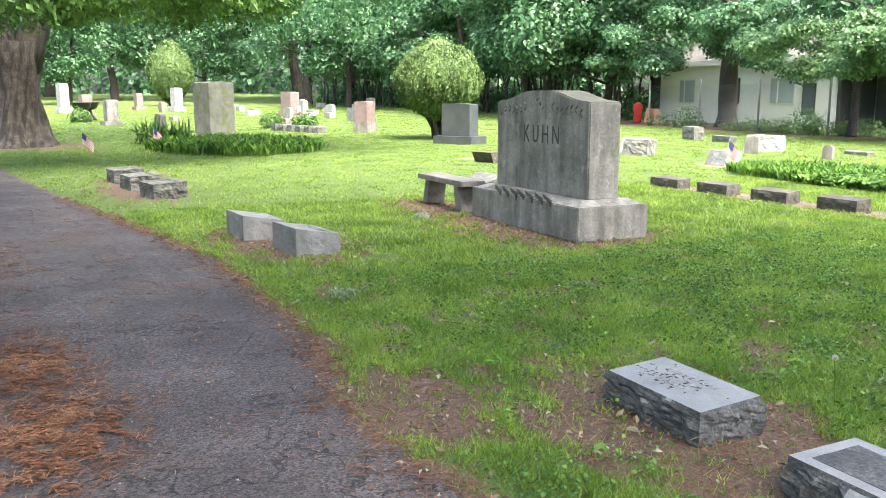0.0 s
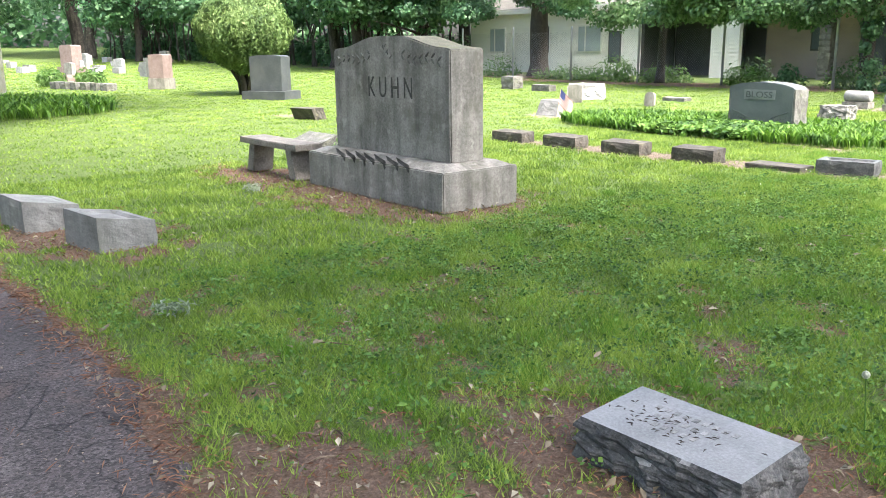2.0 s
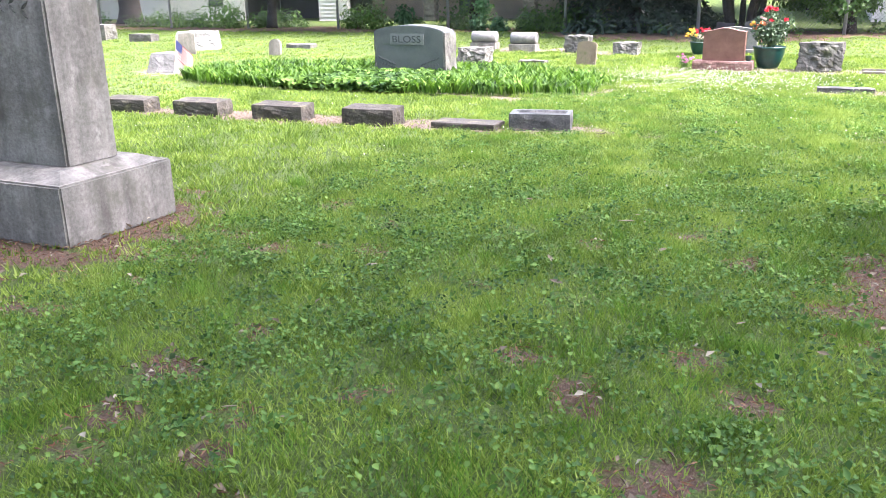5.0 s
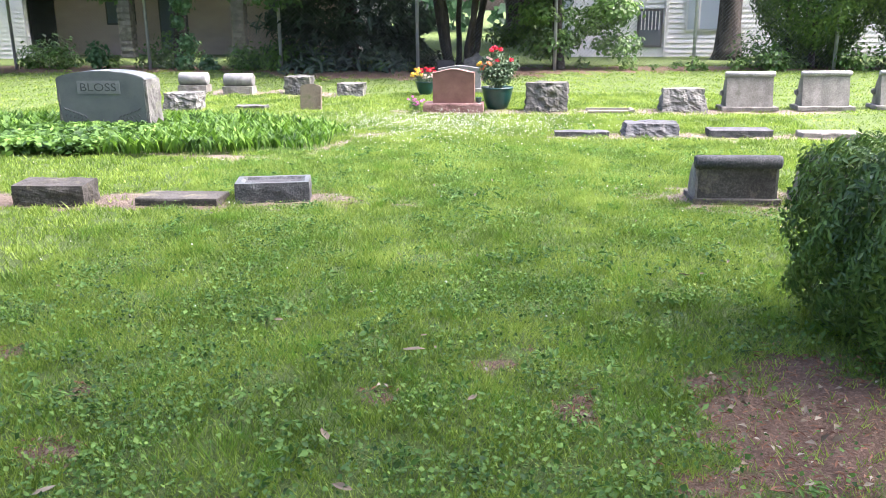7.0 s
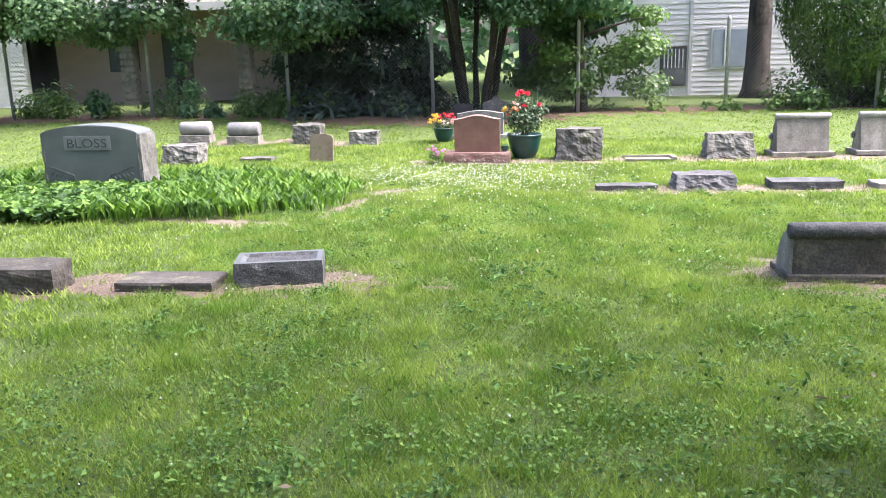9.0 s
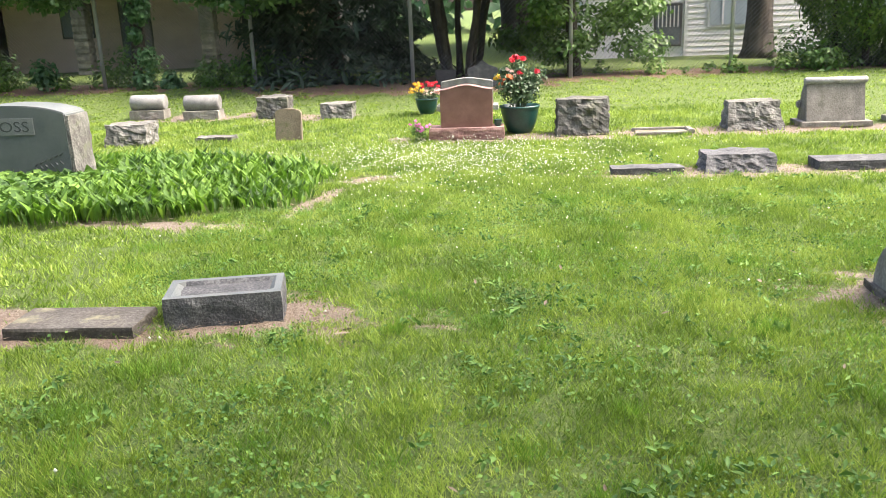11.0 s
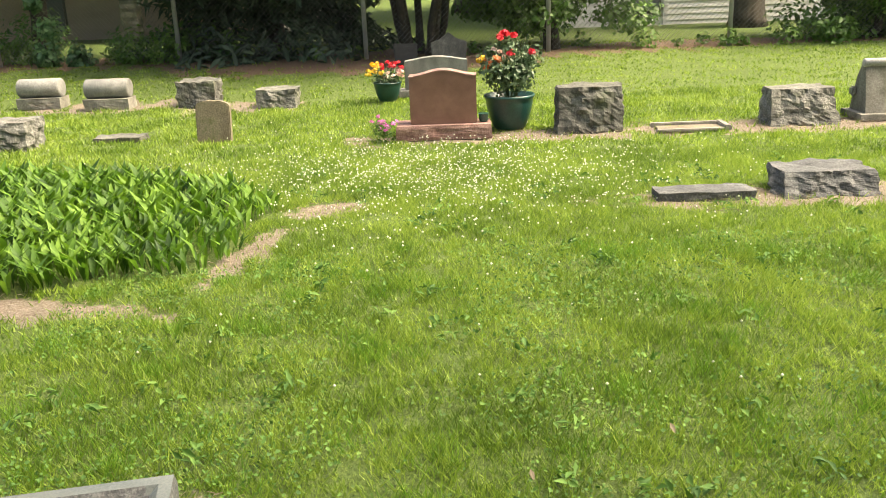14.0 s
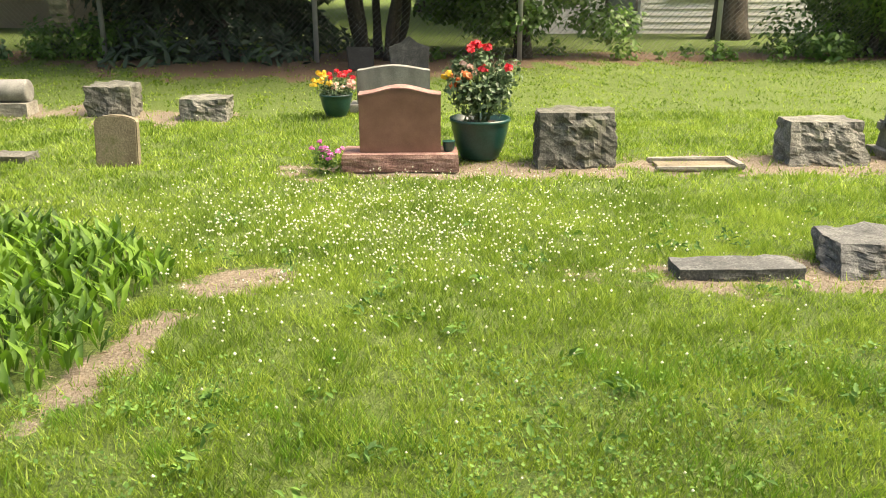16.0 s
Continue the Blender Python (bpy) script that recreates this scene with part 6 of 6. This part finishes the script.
ir = np.column_stack([rng.uniform(3.3, 4.9, 160), rng.uniform(27.8, 29.2, 160)])
foliage("leaves", np.column_stack([ir, ground_z(ir[:, 0], ir[:, 1]) + 0.34]), rng.normal(size=(160, 3)) * [1, 1, 0.1], 0.68 + 0 * ir[:, 0], FRESH_AND_LIT, iris, 0.06, -0.9)

# ---- turf ----
# stretches of the lawn, by how close the walk passes: x and y limits, blades to the square metre, blade width and height
FEET = [(5.18, 7.28, 6.12, 9.75), (2.6, 2.7, 2.98, 3.36), (2.57, 1.53, 2.96, 2.2), (9.74, 7.5, 10.1, 11.6), (9.8, 6.38, 10.13, 7.08), (9.85, 5.58, 10.23, 6.22), (10.08, 1.75, 10.6, 2.45), (10.1, 0.9, 10.6, 1.6), (16.35, 4.45, 16.75, 5.4), (2.05, 9.0, 2.5, 9.66), (2.28, 7.85, 2.74, 8.5)]


def turf(name, x0, x1, y0, y1, per, width, height, holes=()):
    n = int((x1 - x0) * (y1 - y0) * per)
    x, y = rng.uniform(x0, x1, n), rng.uniform(y0, y1, n)
    own = rng.random(n) < 0.55
    tufts = rng.integers(0, max(1, n // 26), n)
    tx, ty = rng.uniform(x0, x1, n // 26 + 1), rng.uniform(y0, y1, n // 26 + 1)
    x = np.where(own, tx[tufts] + width * 3.2 * rng.normal(size=n), x)
    y = np.where(own, ty[tufts] + width * 3.2 * rng.normal(size=n), y)
    keep = np.ones(n, bool)
    for a, b, c, d in holes:
        keep &= ~((x >= a) & (x < c) & (y >= b) & (y < d))
    x, y = x[keep], y[keep]
    keep = rng.random(len(x)) < 0.8 + 0.3 * wave(x, y, 0.55, 12) + 0.3 * wave(x, y, 0.22, 14)
    keep &= rng.random(len(x)) > soil_at(x, y) * 1.2 - 0.25 + 0.25 * wave(x, y, 0.16, 18)
    keep &= x > road_edge(y) + 0.03 + 0.16 * rng.random(len(x)) ** 2
    keep &= ~in_bed(x, y)
    for a, b, c, d in FEET:
        keep &= ~((x > a) & (x < c) & (y > b) & (y < d))
    x, y = x[keep], y[keep]
    n = len(x)
    z = ground_z(x, y) - 0.01
    a, l = rng.random(n) * 6.283, rng.random(n) * 6.283
    h = height * (0.5 + 0.8 * rng.random(n)) * (1 + 0.3 * wave(x, y, 0.8, 13))
    lean = h * (0.25 + 0.9 * rng.random(n))
    w = width * (0.6 + 0.8 * rng.random(n)) / 2
    v = np.empty((n, 3, 3), np.float32)
    v[:, 0] = np.stack([x + np.cos(a) * w, y + np.sin(a) * w, z], 1)
    v[:, 1] = np.stack([x - np.cos(a) * w, y - np.sin(a) * w, z], 1)
    v[:, 2] = np.stack([x + np.cos(l) * lean, y + np.sin(l) * lean, z + h], 1)
    ob = sheet(name, v.reshape(-1, 3), np.arange(n * 3, dtype=np.int32).reshape(-1, 3), GRASS)
    return tagged(ob, "short mown lawn grass", "grass", kind="stuff")


NEAR = (1.2, 1.4, 15.6, 6.9)
MIDDLE = (1.2, 0, 19, 12)
turf("grass", *np.array(NEAR)[[0, 2, 1, 3]], 9600, 0.0058, 0.042)
turf("grass", *np.array(MIDDLE)[[0, 2, 1, 3]], 2400, 0.013, 0.042, [NEAR])
turf("grass", -1, 25, -6, 30, 330, 0.022, 0.03, [MIDDLE])
turf("grass", -1, 24, 30, 64, 90, 0.05, 0.035)

# lush tufts that stand above the mown grass
n = 700
tx, ty = rng.uniform(2.0, 13, n), rng.uniform(2.0, 7.0, n)
keep = (soil_at(tx, ty) < 0.3) & ~in_bed(tx, ty) & (rng.random(n) < 0.55 + 0.5 * wave(tx, ty, 0.8, 81))
for a, b, c, d in FEET:
    keep &= ~((tx > a - 0.05) & (tx < c + 0.05) & (ty > b - 0.05) & (ty < d + 0.05))
tx, ty = np.repeat(tx[keep], 90), np.repeat(ty[keep], 90)
spread = np.repeat(rng.uniform(0.03, 0.09, keep.sum()), 90)
x, y = tx + spread * rng.normal(size=len(tx)), ty + spread * rng.normal(size=len(ty))
keep = (soil_at(x, y) < 0.5) & ~in_bed(x, y)
x, y = x[keep], y[keep]
a, l = rng.random(len(x)) * 6.283, rng.random(len(x)) * 6.283
h = 0.035 + 0.04 * rng.random(len(x))
v = np.empty((len(x), 3, 3), np.float32)
v[:, 0] = np.stack([x + np.cos(a) * 0.0025, y + np.sin(a) * 0.0025, 0 * x - 0.01], 1)
v[:, 1] = np.stack([x - np.cos(a) * 0.0025, y - np.sin(a) * 0.0025, 0 * x - 0.01], 1)
v[:, 2] = np.stack([x + np.cos(l) * h * 0.7, y + np.sin(l) * h * 0.7, h], 1)
tagged(sheet("grass_tufts", v.reshape(-1, 3), np.arange(len(x) * 3, dtype=np.int32).reshape(-1, 3), LUSH), "lush bright green grass tufts in the lawn", "grass", kind="stuff")

# broad little leaves of creeping weeds in drifts
n = 190000
x, y = rng.uniform(1.6, 13, n), rng.uniform(1.2, 6.8, n)
keep = (rng.random(n) < np.clip(0.3 + 0.6 * wave(x, y, 0.9, 33), 0.05, 0.85)) & (x > road_edge(y) + 0.15) & ~in_bed(x, y) & (rng.random(n) > soil_at(x, y) * 0.9)
for a, b, c, d in FEET:
    keep &= ~((x > a) & (x < c) & (y > b) & (y < d))
x, y = x[keep], y[keep]
weed = thing("lawn_weeds", "patches of clover and ground ivy leaves in the lawn", "weeds", kind="stuff")
at = np.stack([x, y, 0.012 + 0.04 * rng.random(len(x))], 1)
foliage("leaves", at, np.tile([0, 0, 1.0], (len(x), 1)) + 0.55 * rng.normal(size=at.shape), 0.01 + np.where(x < 8.5, 0.018, 0.013) * rng.random(len(x)) ** 2.5, WEEDS, weed, 0.9, 0.1, 0.2)

# darker ground ivy under the trees' side of the lawn
n = 110000
x, y = rng.uniform(1.9, 8.8, n), rng.uniform(1.8, 6.8, n)
fade = np.clip((8.8 - x) / 2.5, 0, 1)
keep = (rng.random(n) < fade * np.clip((x - 2.2) / 2.5, 0.3, 1) * np.clip(0.27 + 0.4 * wave(x, y, 0.45, 70), 0, 0.9)) & (x > road_edge(y) + 0.2) & (rng.random(n) > soil_at(x, y) * 0.9)
for a, b, c, e in FEET:
    keep &= ~((x > a) & (x < c) & (y > b) & (y < e))
x, y = x[keep], y[keep]
ivy = thing("ground_ivy", "dark creeping ivy leaves woven through the shaded lawn", "weeds", kind="stuff")
at = np.stack([x, y, 0.02 + 0.035 * rng.random(len(x))], 1)
foliage("leaves", at, np.tile([0, 0, 1.0], (len(x), 1)) + 0.5 * rng.normal(size=at.shape), 0.013 + 0.02 * rng.random(len(x)) ** 2, WEEDS_DARK, ivy, 0.85, 0.1, 0.35)

# plantain and dandelion rosettes
ro = np.stack([rng.uniform(2, 15, 420), rng.uniform(1.8, 6.6, 420)], 1)
ro = ro[~in_bed(ro[:, 0], ro[:, 1]) & (soil_at(ro[:, 0], ro[:, 1]) < 0.6)]
k = 9
ang = rng.random((len(ro), k)) * 6.283
reach = 0.02 + 0.04 * rng.random((len(ro), k))
at = np.stack([ro[:, :1] + np.cos(ang) * reach, ro[:, 1:] + np.sin(ang) * reach, 0.02 + 0.035 * rng.random((len(ro), k))], -1).reshape(-1, 3)
rosette = thing("weed_rosettes", "broad-leaved plantain and dandelion rosettes in the lawn", "weeds", kind="stuff")
foliage("leaves", at, np.tile([0, 0, 1.0], (len(at), 1)) + 0.5 * rng.normal(size=at.shape), 0.03 + 0.035 * rng.random(len(at)), WEEDS, rosette, 0.4, 0.1, 0.3)

# white clover
n = 5200
x, y = rng.uniform(7, 19, n), rng.uniform(0.5, 13, n)
thick = np.exp(-(((x - 14.9) / 1.3) ** 2 + ((y - 5.0) / 1.5) ** 2)) + 0.03 + 0.1 * (x > 11) * np.clip(wave(x, y, 1.2, 40), 0, 1) + 0.12 * np.exp(-((x - 11.7) / 0.4) ** 2)
keep = (rng.random(n) < thick) & ~in_bed(x, y) & (soil_at(x, y) < 0.5)
dense = np.column_stack([14.7 + 0.8 * rng.normal(size=2000), 5.0 + 0.95 * rng.normal(size=2000)])
cl = np.concatenate([np.column_stack([x, y])[keep], dense[(soil_at(dense[:, 0], dense[:, 1]) < 0.5) & ~in_bed(dense[:, 0], dense[:, 1])]])
oct_v = np.array([(1, 0, 0), (0, 1, 0), (-1, 0, 0), (0, -1, 0), (0, 0, 1.1), (0, 0, -0.8)])
oct_f = np.array([(0, 1, 4), (1, 2, 4), (2, 3, 4), (3, 0, 4), (1, 0, 5), (2, 1, 5), (3, 2, 5), (0, 3, 5)])
size = (0.005 + 0.004 * rng.random(len(cl)))[:, None, None]
c3 = np.column_stack([cl, ground_z(cl[:, 0], cl[:, 1]) + 0.05 + 0.03 * rng.random(len(cl))])
v = c3[:, None, :] + oct_v[None] * size
f = np.arange(len(cl))[:, None, None] * 6 + oct_f[None]
tagged(sheet("white_clover", v.reshape(-1, 3), f.reshape(-1, 3), CLOVER_WHITE), "white clover flower heads scattered in the lawn", "flowers", kind="stuff")

# straw, needles and crumbs on bare ground and on the drive
n = 120000
x, y = rng.uniform(0.9, 17, n), rng.uniform(0.4, 12, n)
keep = (soil_at(x, y) > 0.35) & (x > road_edge(y) - 0.15)
x, y = x[keep], y[keep]
straw = thing("straw_litter", "dry grass clippings and needles on bare soil", "litter", kind="stuff")
at = np.stack([x, y, ground_z(x, y) + 0.004 + 0.012 * rng.random(len(x))], 1)
pale = (x > 9.2)
foliage("clippings", at[pale], np.tile([0, 0, 1.0], (pale.sum(), 1)) + 0.25 * rng.normal(size=(pale.sum(), 3)), 0.025 + 0.035 * rng.random(pale.sum()), STRAW, straw, 0.06, 0, 0.1)
foliage("needles", at[~pale], np.tile([0, 0, 1.0], ((~pale).sum(), 1)) + 0.3 * rng.normal(size=((~pale).sum(), 3)), 0.02 + 0.03 * rng.random((~pale).sum()), NEEDLES, straw, 0.2, 0, 0.2)
n = 110000
x, y = rng.uniform(-1.6, 1.8, n), rng.uniform(1.5, 14, n)
drift = np.exp(-(((x - 0.08) / 0.24) ** 2 + ((y - 4.4) / 0.5) ** 2)) * 1.6 + np.exp(-(((x + 0.12) / 0.25) ** 2 + ((y - 5.5) / 0.6) ** 2)) * 1.5 + np.exp(-(((x + 0.4) / 0.3) ** 2 + ((y - 8.6) / 0.9) ** 2)) + np.exp(-((x - road_edge(y)) / 0.13) ** 2) * 0.8 + 0.03 + 0.3 * np.clip(wave(x, y, 0.9, 50) - 0.5, 0, 1)
keep = (rng.random(n) < drift * (0.6 + 0.5 * wave(x, y, 0.2, 51))) & (x < road_edge(y) + 0.1)
x, y = x[keep], y[keep]
drive_litter = thing("needle_litter", "rusty needles drifted over the asphalt", "litter", kind="stuff")
pile = rng.normal(size=(15000, 2)) * np.where(np.arange(15000) < 9000, 1, 0.9)[:, None] * [0.15, 0.26] + np.where(np.arange(15000) < 9000, 0, 1)[:, None] * [-0.12, 1.15] + [0.05, 4.0]
pile = pile[rng.random(len(pile)) < 0.5 + 0.9 * wave(pile[:, 0], pile[:, 1], 0.22, 52)]
x, y = np.concatenate([x, pile[:, 0]]), np.concatenate([y, pile[:, 1]])
at = np.stack([x, y, 0.026 + 0.012 * rng.random(len(x))], 1)
foliage("needles", at, np.tile([0, 0, 1.0], (len(x), 1)) + 0.2 * rng.normal(size=at.shape), 0.03 + 0.05 * rng.random(len(x)), NEEDLES, drive_litter, 0.1, 0, 0.1)
n = 7000
x, y = rng.uniform(-2.6, 1.6, n), rng.uniform(1.5, 12, n)
keep = x < road_edge(y)
x, y = x[keep], y[keep]
grit = thing("road_grit", "pale grit and crumbs on the asphalt", "litter", kind="stuff")
foliage("grit", np.stack([x, y, 0.024 + 0 * x], 1), np.tile([0, 0, 1.0], (len(x), 1)) + 0.3 * rng.normal(size=(len(x), 3)), 0.006 + 0.012 * rng.random(len(x)) ** 3, STRAW, grit, 0.7, 0, 0.3)

n = 6000
x, y = rng.uniform(1.3, 6.6, n), rng.uniform(1.6, 10.5, n)
keep = (rng.random(n) < soil_at(x, y)) & (x > road_edge(y) - 0.1)
for a, b, c, d in FEET:
    keep &= ~((x > a) & (x < c) & (y > b) & (y < d))
x, y = x[keep], y[keep]
bits = thing("leaf_litter", "broken dry leaves and bark crumbs on bare soil", "litter", kind="stuff")
at = np.stack([x, y, 0.014 + 0.012 * rng.random(len(x))], 1)
foliage("crumbs", at, np.tile([0, 0, 1.0], (len(x), 1)) + 0.35 * rng.normal(size=at.shape), 0.02 + 0.04 * rng.random(len(x)) ** 2, DEAD_LEAF, bits, 0.5, 0, 0.4)

# fallen leaves, each a thing to pick up
leaf_bm = bmesh.new()
rim = [(0, 0, 0), (0.3, 0.16, 0.03), (0.62, 0.2, 0.05), (1, 0.02, 0.02), (0.64, -0.18, 0.045), (0.3, -0.15, 0.025)]
vs = [leaf_bm.verts.new(p) for p in rim]
ridge = leaf_bm.verts.new((0.5, 0, -0.01))
for i in range(6):
    leaf_bm.faces.new((vs[i], vs[(i + 1) % 6], ridge))
leaf_mesh = shaped("fallen_leaf", leaf_bm, DEAD_LEAF)
lr = random.Random(77)
for i in range(75):
    lx, ly = lr.uniform(0.0, 11.5), lr.uniform(1.8, 6.6)
    if i < 14:
        lx, ly = lr.uniform(1.5, 2.6), lr.uniform(2.6, 5.2)
    if bool(in_bed(lx, ly)) or any(a < lx < c and b < ly < d for a, b, c, d in FEET):
        continue
    s = lr.uniform(0.04, 0.1) * (1 if lx < 6 else 0.6)
    lf = tagged(new("fallen_leaf", leaf_mesh), "dry pale fallen leaf curled on the ground", "leaf", "fallen leaves")
    lf.matrix_world = pose(lx, ly, 0.028 if lx < float(road_edge(ly)) else 0.04, lr.uniform(-25, 25), lr.uniform(-25, 25), lr.uniform(0, 360)) @ Matrix.Scale(s, 4)
for lx, ly, s in ((6.73, 4.41, 0.13), (9.79, 5.22, 0.12), (9.7, 5.32, 0.1), (7.96, 2.86, 0.12), (3.9, 5.1, 0.07), (8.9, 3.1, 0.08)):
    lf = tagged(new("fallen_leaf", leaf_mesh), "large pale dry leaf curled on the lawn", "leaf", "fallen leaves")
    lf.matrix_world = pose(lx, ly, 0.045, lr.uniform(-25, 25), lr.uniform(-25, 25), lr.uniform(0, 360)) @ Matrix.Scale(s, 4)
for wx, wy in ((2.1, 6.0), (4.48, 9.6)):
    wilt = thing("wilted_weed", "wilted pale grey-green weed flopped on the lawn", "plant", "wilted weeds")
    at, out = shell([(0, 0, 0.05), (0.07, 0.05, 0.04), (-0.06, 0.04, 0.03)], [0.09, 0.07, 0.07], 130, 0.5, 0.8, 0.8)
    foliage("leaves", at, out, 0.035 + 0.025 * rng.random(len(at)), WILTED, wilt, 0.3, 0.5)
    wilt.matrix_world = pose(wx, wy, 0.01, 0, 0, lr.uniform(0, 360))
for i in range(26):
    tx, ty = lr.uniform(-0.6, 2.6), lr.uniform(2.4, 7.5)
    ln = lr.uniform(0.06, 0.22)
    tw = tagged(new("twig", shaped("twig", tube([(0, 0, 0), (ln * 0.5, lr.uniform(-0.02, 0.02), 0.006), (ln, 0, 0)], [0.004, 0.004, 0.002], 5), TWIG)), "short dead twig on the ground", "twig", "twigs")
    tw.matrix_world = pose(tx, ty, 0.026, 0, 0, lr.uniform(0, 360))
dand = thing("dandelion", "dandelion seed head on a thin stalk", "flower")
part("stalk", tube([(0, 0, 0), (0.005, 0.01, 0.12), (0.0, 0.02, 0.26)], [0.003, 0.003, 0.0025], 5), FRESH_AND_LIT, dand)
d = rng.normal(size=(160, 3))
d /= np.linalg.norm(d, axis=1, keepdims=True)
foliage("seed_head", np.array([0, 0.02, 0.27]) + d * 0.014, d, 0.011 + 0 * d[:, 0], CLOVER_WHITE, dand, 0.5)
dand.matrix_world = pose(3.5, 2.72, 0)
